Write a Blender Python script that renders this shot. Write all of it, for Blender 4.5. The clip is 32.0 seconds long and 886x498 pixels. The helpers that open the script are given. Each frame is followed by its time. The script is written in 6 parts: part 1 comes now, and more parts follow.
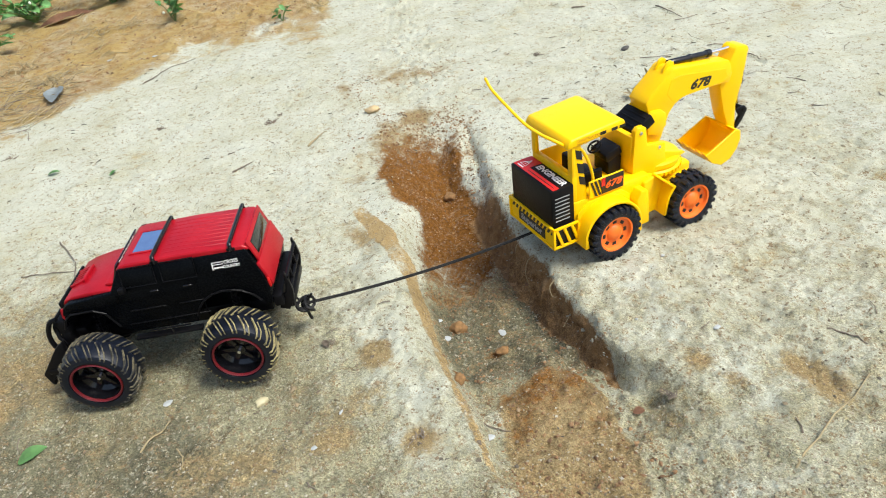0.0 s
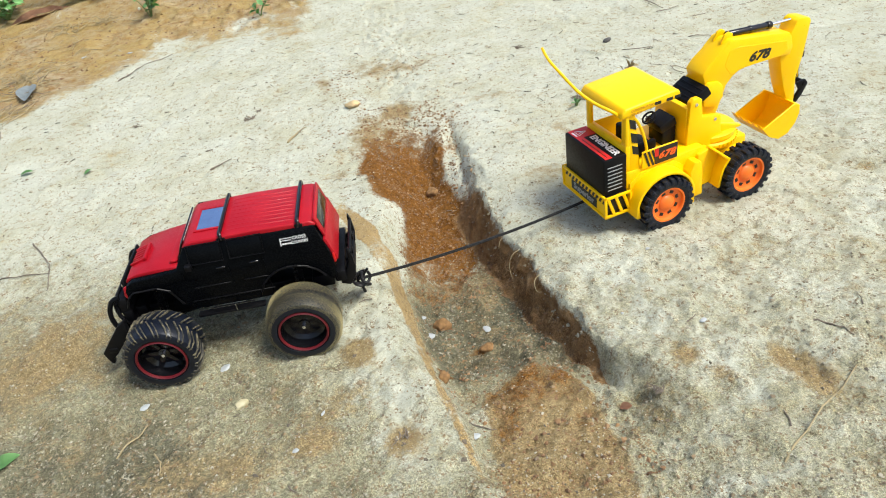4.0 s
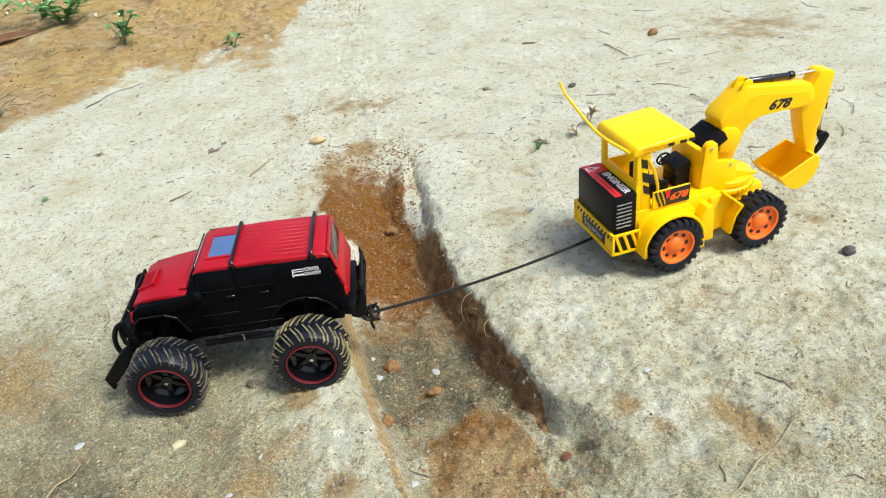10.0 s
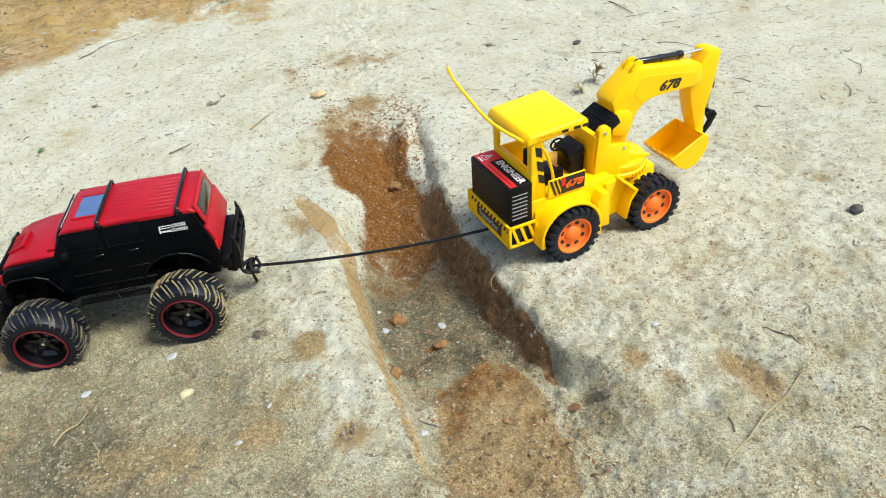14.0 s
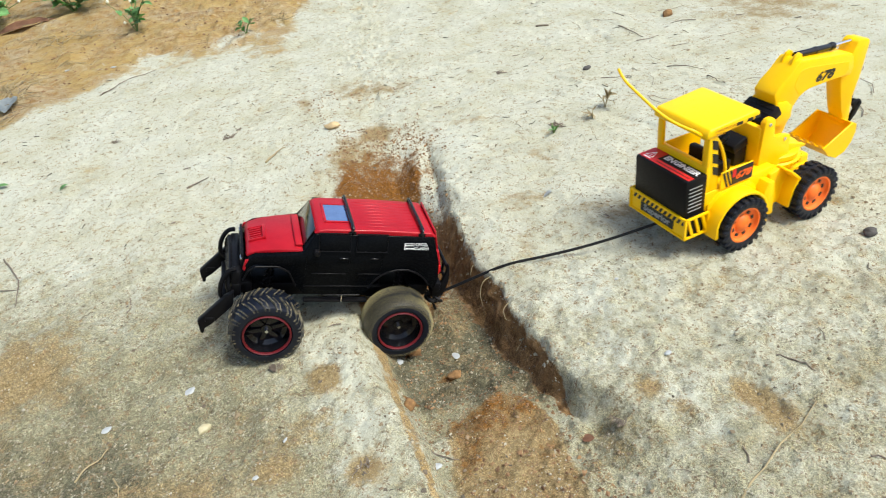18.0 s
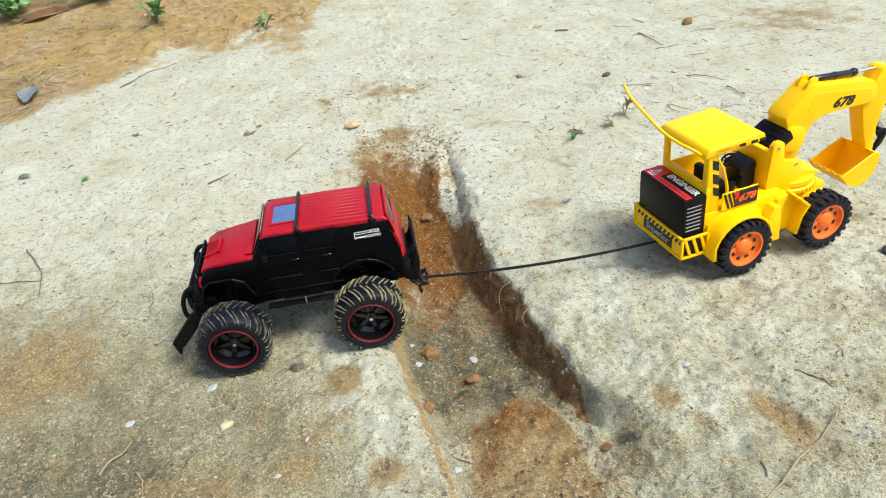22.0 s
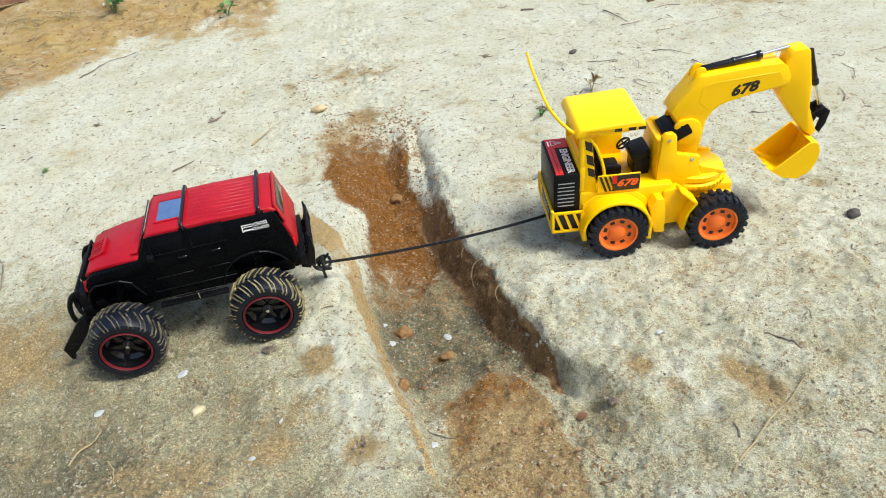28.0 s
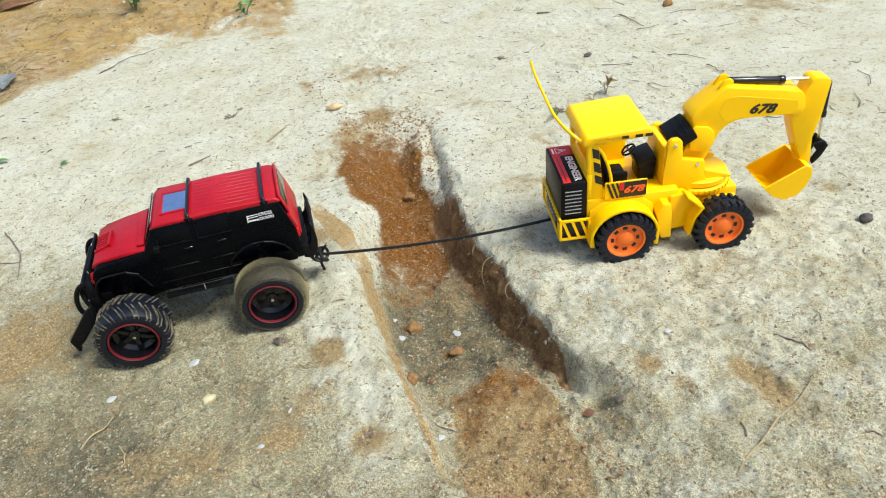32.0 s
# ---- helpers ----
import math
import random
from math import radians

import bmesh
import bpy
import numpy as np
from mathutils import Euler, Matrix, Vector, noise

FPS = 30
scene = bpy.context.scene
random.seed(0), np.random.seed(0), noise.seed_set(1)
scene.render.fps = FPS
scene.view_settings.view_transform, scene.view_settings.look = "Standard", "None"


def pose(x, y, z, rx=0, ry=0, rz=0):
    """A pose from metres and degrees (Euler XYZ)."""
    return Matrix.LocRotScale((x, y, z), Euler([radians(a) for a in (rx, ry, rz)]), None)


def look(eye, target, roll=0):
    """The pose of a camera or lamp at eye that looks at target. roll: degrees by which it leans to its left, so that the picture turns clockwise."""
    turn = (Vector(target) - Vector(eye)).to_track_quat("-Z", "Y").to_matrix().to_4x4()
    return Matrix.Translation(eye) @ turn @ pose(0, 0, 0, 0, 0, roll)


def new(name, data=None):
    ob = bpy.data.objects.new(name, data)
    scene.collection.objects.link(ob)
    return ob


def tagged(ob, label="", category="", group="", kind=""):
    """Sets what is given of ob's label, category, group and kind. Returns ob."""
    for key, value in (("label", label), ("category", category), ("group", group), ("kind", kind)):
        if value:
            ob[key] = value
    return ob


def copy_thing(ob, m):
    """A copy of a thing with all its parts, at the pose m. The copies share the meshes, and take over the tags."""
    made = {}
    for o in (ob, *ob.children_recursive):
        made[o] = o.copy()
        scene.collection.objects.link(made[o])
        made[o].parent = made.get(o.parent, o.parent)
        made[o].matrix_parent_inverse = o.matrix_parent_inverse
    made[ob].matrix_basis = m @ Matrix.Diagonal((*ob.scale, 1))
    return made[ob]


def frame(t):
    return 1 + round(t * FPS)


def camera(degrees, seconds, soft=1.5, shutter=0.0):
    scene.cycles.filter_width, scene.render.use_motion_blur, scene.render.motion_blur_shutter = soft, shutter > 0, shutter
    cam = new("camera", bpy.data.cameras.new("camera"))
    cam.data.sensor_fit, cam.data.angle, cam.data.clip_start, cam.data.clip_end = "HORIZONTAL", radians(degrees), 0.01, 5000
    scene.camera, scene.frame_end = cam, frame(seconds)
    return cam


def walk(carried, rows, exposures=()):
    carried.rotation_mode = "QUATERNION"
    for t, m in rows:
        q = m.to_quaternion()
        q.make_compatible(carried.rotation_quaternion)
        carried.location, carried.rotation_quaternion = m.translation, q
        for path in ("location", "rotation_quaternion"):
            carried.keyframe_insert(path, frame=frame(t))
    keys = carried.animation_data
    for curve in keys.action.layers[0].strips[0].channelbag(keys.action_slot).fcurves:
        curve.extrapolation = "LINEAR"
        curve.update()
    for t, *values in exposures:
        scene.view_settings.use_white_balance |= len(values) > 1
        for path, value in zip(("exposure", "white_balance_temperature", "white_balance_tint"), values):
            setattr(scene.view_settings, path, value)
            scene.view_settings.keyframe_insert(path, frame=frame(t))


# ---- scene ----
cam = camera(63.06, 32.0, soft=1.0, shutter=0.5)
CAMERA_ROWS = [
    (0, 0.0354, -0.2936, 0.5542, 54.47, 7.78, -6.35),
    (0.5, 0.0420, -0.2951, 0.5543, 53.78, 7.62, -7.08),
    (1, 0.0401, -0.2946, 0.5519, 53.54, 7.21, -7.83),
    (1.5, 0.0416, -0.2922, 0.5497, 53.31, 6.85, -7.63),
    (2, 0.0509, -0.2915, 0.5579, 54.51, 7.94, -8.67),
    (2.5, 0.0464, -0.2907, 0.5532, 53.85, 7.50, -8.08),
    (4.5, 0.0385, -0.2800, 0.5440, 53.95, 7.82, -7.77),
    (5, 0.0382, -0.2791, 0.5416, 53.43, 7.62, -8.14),
    (5.5, 0.0391, -0.2756, 0.5400, 53.79, 7.49, -7.27),
    (6, 0.0558, -0.2786, 0.5435, 53.86, 8.47, -7.38),
    (6.5, 0.0559, -0.2753, 0.5414, 53.50, 8.58, -7.75),
    (7, 0.0556, -0.2756, 0.5364, 52.87, 8.28, -8.47),
    (7.5, 0.0507, -0.2782, 0.5338, 52.93, 7.38, -8.31),
    (8, 0.0556, -0.2752, 0.5398, 53.58, 8.09, -9.03),
    (8.5, 0.0574, -0.2791, 0.5390, 53.47, 8.17, -8.61),
    (9, 0.0671, -0.2777, 0.5472, 54.15, 8.66, -8.97),
    (9.5, 0.0669, -0.2762, 0.5517, 55.18, 8.30, -8.31),
    (10, 0.0757, -0.2793, 0.5528, 56.35, 5.53, -8.18),
    (10.5, 0.0707, -0.2836, 0.5538, 56.76, 4.74, -7.64),
    (11, 0.0660, -0.2872, 0.5479, 55.62, 4.89, -7.39),
    (11.5, 0.0652, -0.2844, 0.5411, 54.94, 5.14, -8.12),
    (12, 0.0628, -0.2796, 0.5360, 53.99, 4.69, -8.61),
    (12.5, 0.0541, -0.2853, 0.5451, 54.95, 5.31, -7.86),
    (13, 0.0632, -0.2841, 0.5513, 55.42, 6.24, -7.86),
    (13.5, 0.0596, -0.2803, 0.5438, 54.57, 5.00, -8.35),
    (14, 0.0527, -0.2790, 0.5386, 53.61, 4.52, -8.46),
    (14.5, 0.0523, -0.2836, 0.5436, 54.66, 5.28, -7.68),
    (16.5, 0.0650, -0.2852, 0.5448, 54.49, 6.44, -7.24),
    (17, 0.0667, -0.2855, 0.5509, 54.93, 6.07, -7.68),
    (17.5, 0.0592, -0.2775, 0.5497, 54.95, 6.88, -7.53),
    (18, 0.0629, -0.2792, 0.5546, 55.18, 6.25, -7.83),
    (18.5, 0.0601, -0.2778, 0.5510, 54.88, 6.68, -8.22),
    (19, 0.0604, -0.2781, 0.5505, 54.25, 6.43, -8.04),
    (19.5, 0.0561, -0.2847, 0.5473, 54.32, 5.48, -7.93),
    (20, 0.0667, -0.2893, 0.5534, 54.88, 6.07, -7.75),
    (20.5, 0.0679, -0.2865, 0.5488, 54.46, 6.08, -8.07),
    (21, 0.0522, -0.2814, 0.5557, 55.01, 5.66, -7.40),
    (21.5, 0.0438, -0.2771, 0.5551, 55.22, 4.53, -6.55),
    (22, 0.0420, -0.2779, 0.5694, 55.04, 5.02, -6.62),
    (22.5, 0.0153, -0.2694, 0.5651, 55.65, 4.72, -5.65),
    (23, 0.0134, -0.2617, 0.5446, 53.01, 5.69, -7.18),
    (23.5, 0.0244, -0.2684, 0.5444, 52.98, 6.40, -7.57),
    (24, 0.0342, -0.2717, 0.5324, 53.76, 7.75, -7.20),
    (24.5, 0.0352, -0.2699, 0.5297, 52.83, 7.86, -7.91),
    (25, 0.0342, -0.2733, 0.5352, 53.10, 6.67, -8.56),
    (25.5, 0.0381, -0.2746, 0.5342, 53.28, 7.45, -8.29),
    (26, 0.0546, -0.2730, 0.5413, 54.22, 7.18, -10.00),
    (26.5, 0.0456, -0.2739, 0.5447, 54.60, 7.12, -9.82),
    (28.5, 0.0455, -0.2870, 0.5538, 54.01, 3.78, -8.85),
    (29, 0.0421, -0.2920, 0.5518, 55.29, 2.36, -8.34),
    (29.5, 0.0531, -0.2960, 0.5540, 55.35, 3.73, -8.94),
    (30, 0.0552, -0.2957, 0.5533, 55.62, 4.30, -8.71),
    (30.5, 0.0509, -0.3016, 0.5509, 55.31, 4.41, -7.78),
    (31, 0.0544, -0.2980, 0.5507, 54.89, 5.16, -8.43),
    (31.5, 0.0476, -0.2907, 0.5435, 54.18, 5.48, -8.43),
    (32, 0.0444, -0.2941, 0.5474, 54.55, 5.03, -7.88),
]
walk(cam, [(r[0], pose(*r[1:])) for r in CAMERA_ROWS])

# ---- light ----
world = bpy.data.worlds.new("world")
scene.world = world
world.use_nodes = True
sky = world.node_tree.nodes.new("ShaderNodeTexSky")
sky.sky_type, sky.sun_disc = "NISHITA", False
sky.sun_elevation, sky.sun_rotation = radians(59), radians(118)
sky.air_density, sky.dust_density, sky.ozone_density = 1.0, 3.0, 0.6
world.node_tree.links.new(sky.outputs["Color"], world.node_tree.nodes["Background"].inputs["Color"])
world.node_tree.nodes["Background"].inputs["Strength"].default_value = 0.118
sun = new("sun", bpy.data.lights.new("sun", "SUN"))
sun.data.energy, sun.data.angle, sun.data.color = 2.35, radians(22), (0.96, 0.985, 0.91)
sun.matrix_world = look((1.2, -0.65, 2.3), (0, 0, 0))
scene.view_settings.exposure = 0.74


# ---- mesh helpers ----
def finish(name, bm, mats, sharp=38):
    me = bpy.data.meshes.new(name)
    bmesh.ops.recalc_face_normals(bm, faces=bm.faces)
    bm.to_mesh(me)
    bm.free()
    for m in (mats if isinstance(mats, (list, tuple)) else [mats]):
        me.materials.append(m)
    me.shade_smooth()
    me.set_sharp_from_angle(angle=radians(sharp))
    return me


def part(name, bm, material, parent=None, label="", at=None, sharp=38):
    ob = new(name, finish(name, bm, material, sharp))
    ob.parent = parent
    if at is not None:
        ob.matrix_basis = at
    return tagged(ob, label)


def again(name, ob, parent, at):
    """Another object on the mesh of ob."""
    o = new(name, ob.data)
    o.parent, o.matrix_basis = parent, at
    return o


def merge(*bms):
    out = bmesh.new()
    for b in bms:
        me = bpy.data.meshes.new("scrap")
        b.to_mesh(me)
        b.free()
        out.from_mesh(me)
        bpy.data.meshes.remove(me)
    return out


def round_edges(bm, r, seg=2, above=25):
    if r > 0:
        bm.normal_update()
        es = [e for e in bm.edges if len(e.link_faces) == 2 and e.calc_face_angle(0) > radians(above)]
        bmesh.ops.bevel(bm, geom=es, offset=r, segments=seg, profile=0.5, affect="EDGES", clamp_overlap=True)
    return bm


def box(x0, x1, y0, y1, z0, z1, r=0.0, seg=2, m=None):
    bm = bmesh.new()
    bmesh.ops.create_cube(bm, size=1, matrix=Matrix.Translation(((x0 + x1) / 2, (y0 + y1) / 2, (z0 + z1) / 2)) @ Matrix.Diagonal((x1 - x0, y1 - y0, z1 - z0, 1)))
    round_edges(bm, r, seg)
    if m is not None:
        bm.transform(m)
    return bm


def prism(pts, y0, y1, r=0.0, seg=2, shape=None):
    """A side outline of (x, z) points, drawn out from y0 to y1."""
    bm = bmesh.new()
    a = [bm.verts.new((x, y0, z)) for x, z in pts]
    b = [bm.verts.new((x, y1, z)) for x, z in pts]
    bm.faces.new(a)
    bm.faces.new(b[::-1])
    for i in range(len(pts)):
        j = (i + 1) % len(pts)
        bm.faces.new((a[i], b[i], b[j], a[j]))
    bmesh.ops.recalc_face_normals(bm, faces=bm.faces)
    if shape:
        for v in bm.verts:
            v.co = shape(v.co)
    return round_edges(bm, r, seg)


def cyl(p0, p1, r0, r1=None, seg=16, bevel=0.0):
    p0, p1 = Vector(p0), Vector(p1)
    bm = bmesh.new()
    bmesh.ops.create_cone(bm, cap_ends=True, segments=seg, radius1=r0, radius2=r0 if r1 is None else r1, depth=(p1 - p0).length)
    round_edges(bm, bevel, 2, 50)
    bm.transform(Matrix.Translation((p0 + p1) / 2) @ (p1 - p0).to_track_quat("Z", "Y").to_matrix().to_4x4())
    return bm


def tube(pts, r, seg=8, ends=1.0):
    """A round bar along points; ends: the radius at its last point, as a share of r."""
    pts = [Vector(p) for p in pts]
    bm, rings = bmesh.new(), []
    for i, p in enumerate(pts):
        way = (pts[min(i + 1, len(pts) - 1)] - pts[max(i - 1, 0)]).normalized()
        q = way.to_track_quat("Z", "Y").to_matrix()
        rr = r * (1 + (ends - 1) * i / (len(pts) - 1))
        rings.append([bm.verts.new(p + q @ Vector((math.cos(k * math.tau / seg) * rr, math.sin(k * math.tau / seg) * rr, 0))) for k in range(seg)])
    for a, b in zip(rings, rings[1:]):
        q = min(range(seg), key=lambda s: (a[0].co - b[s].co).length)
        for k in range(seg):
            bm.faces.new((a[k], a[(k + 1) % seg], b[(k + 1 + q) % seg], b[(k + q) % seg]))
    bm.faces.new(rings[0][::-1])
    bm.faces.new(rings[-1])
    return bm


def smooth_line(pts, n=6):
    """A rounded line through points."""
    p = [Vector(q) for q in pts]
    out = []
    for i in range(len(p) - 1):
        a, b, c, d = p[max(i - 1, 0)], p[i], p[i + 1], p[min(i + 2, len(p) - 1)]
        for k in range(n):
            t = k / n
            out.append(0.5 * (2 * b + (c - a) * t + (2 * a - 5 * b + 4 * c - d) * t * t + (3 * b - a - 3 * c + d) * t ** 3))
    return out + [p[-1]]


def lathe(profile, seg=40, closed=False):
    """(radius, y) points turned round the y axis."""
    bm, rings = bmesh.new(), []
    for r, y in profile:
        if r < 1e-6:
            rings.append([bm.verts.new((0, y, 0))])
        else:
            rings.append([bm.verts.new((r * math.cos(k * math.tau / seg), y, r * math.sin(k * math.tau / seg))) for k in range(seg)])
    for a, b in zip(rings, rings[1:] + ([rings[0]] if closed else [])):
        for k in range(seg):
            j = (k + 1) % seg
            quad = [a[k % len(a)], a[j % len(a)], b[j % len(b)], b[k % len(b)]]
            quad = list(dict.fromkeys(quad))
            if len(quad) > 2:
                bm.faces.new(quad)
    return bm


def letters(text, size, m, extrude=0.0002, wide=1.0, bold=0.0, lean=0.0):
    """Flat letters in the plane of m, centred on it."""
    cu = bpy.data.curves.new("letters", "FONT")
    cu.body, cu.size, cu.extrude, cu.align_x, cu.align_y, cu.resolution_u = text, size, extrude, "CENTER", "CENTER", 2
    cu.offset, cu.shear = bold, lean
    tmp = bpy.data.objects.new("letters", cu)
    scene.collection.objects.link(tmp)
    me = bpy.data.meshes.new_from_object(tmp)
    bm = bmesh.new()
    bm.from_mesh(me)
    bm.transform(m @ Matrix.Diagonal((wide, 1, 1, 1)))
    bpy.data.objects.remove(tmp)
    bpy.data.curves.remove(cu)
    bpy.data.meshes.remove(me)
    return bm


def plane_at(o, right, up):
    """A frame whose x is right and whose y is up, at o."""
    r, u = Vector(right).normalized(), Vector(up).normalized()
    n = r.cross(u)
    return Matrix.Translation(o) @ Matrix((r, u, n)).transposed().to_4x4()


# ---- materials ----
def nodes_of(name):
    m = bpy.data.materials.new(name)
    m.use_nodes = True
    nt = m.node_tree
    return m, nt, nt.nodes["Principled BSDF"]


def node(nt, kind, **values):
    n = nt.nodes.new(kind)
    for k, v in values.items():
        n.inputs[k.replace("_", " ")].default_value = v
    return n


def mix(nt, fac, a, b, blend="MIX"):
    n = nt.nodes.new("ShaderNodeMix")
    n.data_type, n.blend_type, n.clamp_result = "RGBA", blend, False
    for sock, v in ((n.inputs[0], fac), (n.inputs[6], a), (n.inputs[7], b)):
        if hasattr(v, "is_output"):
            nt.links.new(v, sock)
        else:
            sock.default_value = v if not isinstance(v, tuple) else (*v, 1)[:4]
    return n.outputs[2]


def span(nt, value, a, b, c=0.0, d=1.0, soft=False):
    """A value between a and b, brought to c to d."""
    n = nt.nodes.new("ShaderNodeMapRange")
    n.interpolation_type = "SMOOTHSTEP" if soft else "LINEAR"
    nt.links.new(value, n.inputs[0])
    for i, v in enumerate((a, b, c, d)):
        n.inputs[i + 1].default_value = v
    return n.outputs[0]


def surface(name, base, rough=0.45, metal=0.0, stain=0.12, scale=40.0, grain=600.0, relief=0.08, dust=0.0, dusty=(0.45, 0.38, 0.26), coat=0.0, sheen=0.5):
    """A worn surface: stains at one scale, grain and relief at another, and dust in patches."""
    m, nt, bsdf = nodes_of(name)
    co = nt.nodes.new("ShaderNodeTexCoord").outputs["Object"]
    big, fine = node(nt, "ShaderNodeTexNoise", Scale=scale, Detail=6.0, Roughness=0.6), node(nt, "ShaderNodeTexNoise", Scale=grain, Detail=3.0)
    nt.links.new(co, big.inputs["Vector"])
    nt.links.new(co, fine.inputs["Vector"])
    lo, hi = tuple(c * (1 - stain) for c in base), tuple(min(c * (1 + stain), 1) for c in base)
    col = mix(nt, span(nt, big.outputs["Fac"], 0.3, 0.7), lo, hi)
    if dust:
        both = nt.nodes.new("ShaderNodeMath")
        both.operation = "MULTIPLY"
        nt.links.new(span(nt, big.outputs["Fac"], 0.42, 0.72), both.inputs[0])
        nt.links.new(span(nt, fine.outputs["Fac"], 0.35, 0.65, 0.2, 1.0), both.inputs[1])
        col = mix(nt, span(nt, both.outputs[0], 0.0, 1.0, 0.0, dust), col, dusty)
    nt.links.new(col, bsdf.inputs["Base Color"])
    nt.links.new(span(nt, fine.outputs["Fac"], 0.3, 0.7, max(rough - 0.07, 0.03), min(rough + 0.12, 1)), bsdf.inputs["Roughness"])
    bsdf.inputs["Metallic"].default_value = metal
    bsdf.inputs["Specular IOR Level"].default_value = sheen
    bsdf.inputs["Coat Weight"].default_value = coat
    bump = node(nt, "ShaderNodeBump", Strength=relief, Distance=0.0006)
    nt.links.new(fine.outputs["Fac"], bump.inputs["Height"])
    nt.links.new(bump.outputs["Normal"], bsdf.inputs["Normal"])
    return m


def loose(name, tones, rough=0.9, grain=900.0):
    """Scattered pieces, each of a tone of its own."""
    m, nt, bsdf = nodes_of(name)
    isl = nt.nodes.new("ShaderNodeNewGeometry").outputs["Random Per Island"]
    ramp = nt.nodes.new("ShaderNodeValToRGB")
    ramp.color_ramp.interpolation = "CONSTANT"
    while len(ramp.color_ramp.elements) < len(tones):
        ramp.color_ramp.elements.new(0.5)
    for i, c in enumerate(tones):
        ramp.color_ramp.elements[i].position = i / len(tones)
        ramp.color_ramp.elements[i].color = (*c, 1)
    nt.links.new(isl, ramp.inputs[0])
    n = node(nt, "ShaderNodeTexNoise", Scale=grain, Detail=3.0)
    nt.links.new(nt.nodes.new("ShaderNodeTexCoord").outputs["Object"], n.inputs["Vector"])
    nt.links.new(mix(nt, span(nt, n.outputs["Fac"], 0.3, 0.7, 0.0, 0.5), ramp.outputs[0], (0.25, 0.2, 0.14)), bsdf.inputs["Base Color"])
    bsdf.inputs["Roughness"].default_value = rough
    return m


def sand_material():
    m, nt, bsdf = nodes_of("sand")
    co = nt.nodes.new("ShaderNodeTexCoord").outputs["Object"]

    def noise_at(scale, detail=5.0, rough=0.6):
        n = node(nt, "ShaderNodeTexNoise", Scale=scale, Detail=detail, Roughness=rough)
        nt.links.new(co, n.inputs["Vector"])
        return n.outputs["Fac"]

    def grains(scale):
        n = node(nt, "ShaderNodeTexVoronoi", Scale=scale)
        nt.links.new(co, n.inputs["Vector"])
        sep = nt.nodes.new("ShaderNodeSeparateColor")
        nt.links.new(n.outputs["Color"], sep.inputs[0])
        return sep.outputs

    def mask(name, warp, lo, hi):
        a = nt.nodes.new("ShaderNodeAttribute")
        a.attribute_name = name
        add = nt.nodes.new("ShaderNodeMath")
        add.operation = "ADD"
        nt.links.new(a.outputs["Fac"], add.inputs[0])
        nt.links.new(warp, add.inputs[1])
        return span(nt, add.outputs[0], lo, hi, soft=True)

    def math2(op, a, b):
        n = nt.nodes.new("ShaderNodeMath")
        n.operation = op
        for s, v in zip(n.inputs, (a, b)):
            if hasattr(v, "is_output"):
                nt.links.new(v, s)
            else:
                s.default_value = v
        return n.outputs[0]

    broad, mid, fine, dotty = noise_at(9.0), noise_at(38.0, 6.0, 0.65), noise_at(210.0, 5.0, 0.7), noise_at(85.0, 4.0, 0.7)
    g1, g2 = grains(600.0), grains(1150.0)
    edge = span(nt, mid, 0.25, 0.75, -0.32, 0.32)
    edge2 = math2("ADD", math2("ADD", edge, span(nt, fine, 0.25, 0.75, -0.28, 0.28)), span(nt, noise_at(17.0, 3.0), 0.3, 0.7, -0.18, 0.18))
    pale = mix(nt, span(nt, broad, 0.35, 0.65), (0.545, 0.553, 0.450), (0.470, 0.460, 0.336))
    grey = mix(nt, span(nt, mid, 0.35, 0.65), (0.245, 0.231, 0.142), (0.385, 0.365, 0.232))
    dull = mix(nt, span(nt, mid, 0.35, 0.65), (0.088, 0.084, 0.052), (0.158, 0.150, 0.094))
    col = mix(nt, mask("coarse_dim", edge2, 0.2, 0.9), pale, grey)
    # the dull tone also paints the wall's shadow onto the trench floor
    col = mix(nt, mask("coarse_dim", math2("ADD", edge2, span(nt, broad, 0.3, 0.7, -0.4, 0.4)), 0.75, 1.45), col, dull)
    # dark and light crumbs too small to stand out of the surface
    g3, g4 = grains(330.0), grains(210.0)
    where = math2("MULTIPLY", span(nt, noise_at(30.0, 6.0, 0.75), 0.44, 0.64), mask("coarse_dim", edge, 0.0, 0.9))
    col = mix(nt, math2("MULTIPLY", span(nt, g3[0], 0.74, 0.84), where), col, (0.175, 0.142, 0.085))
    col = mix(nt, math2("MULTIPLY", span(nt, g4[1], 0.86, 0.92), span(nt, where, 0.0, 1.0, 0.1, 0.8)), col, (0.135, 0.105, 0.062))
    col = mix(nt, math2("MULTIPLY", span(nt, g3[1], 0.76, 0.86), span(nt, where, 0.0, 1.0, 0.05, 0.5)), col, (0.52, 0.50, 0.39))
    # wide rusty mottling of the trodden sand
    rust = math2("MULTIPLY", span(nt, noise_at(13.0, 6.0, 0.66), 0.50, 0.66), mask("coarse_dim", edge, 0.35, 1.0))
    col = mix(nt, span(nt, rust, 0.0, 1.0, 0.0, 0.36), col, (0.24, 0.185, 0.092))
    # brown stains and blotches of finer soil
    blot = math2("MULTIPLY", span(nt, noise_at(24.0, 7.0, 0.72), 0.52, 0.68), span(nt, dotty, 0.38, 0.62))
    col = mix(nt, span(nt, blot, 0.0, 1.0, 0.0, 0.55), col, (0.34, 0.275, 0.145))
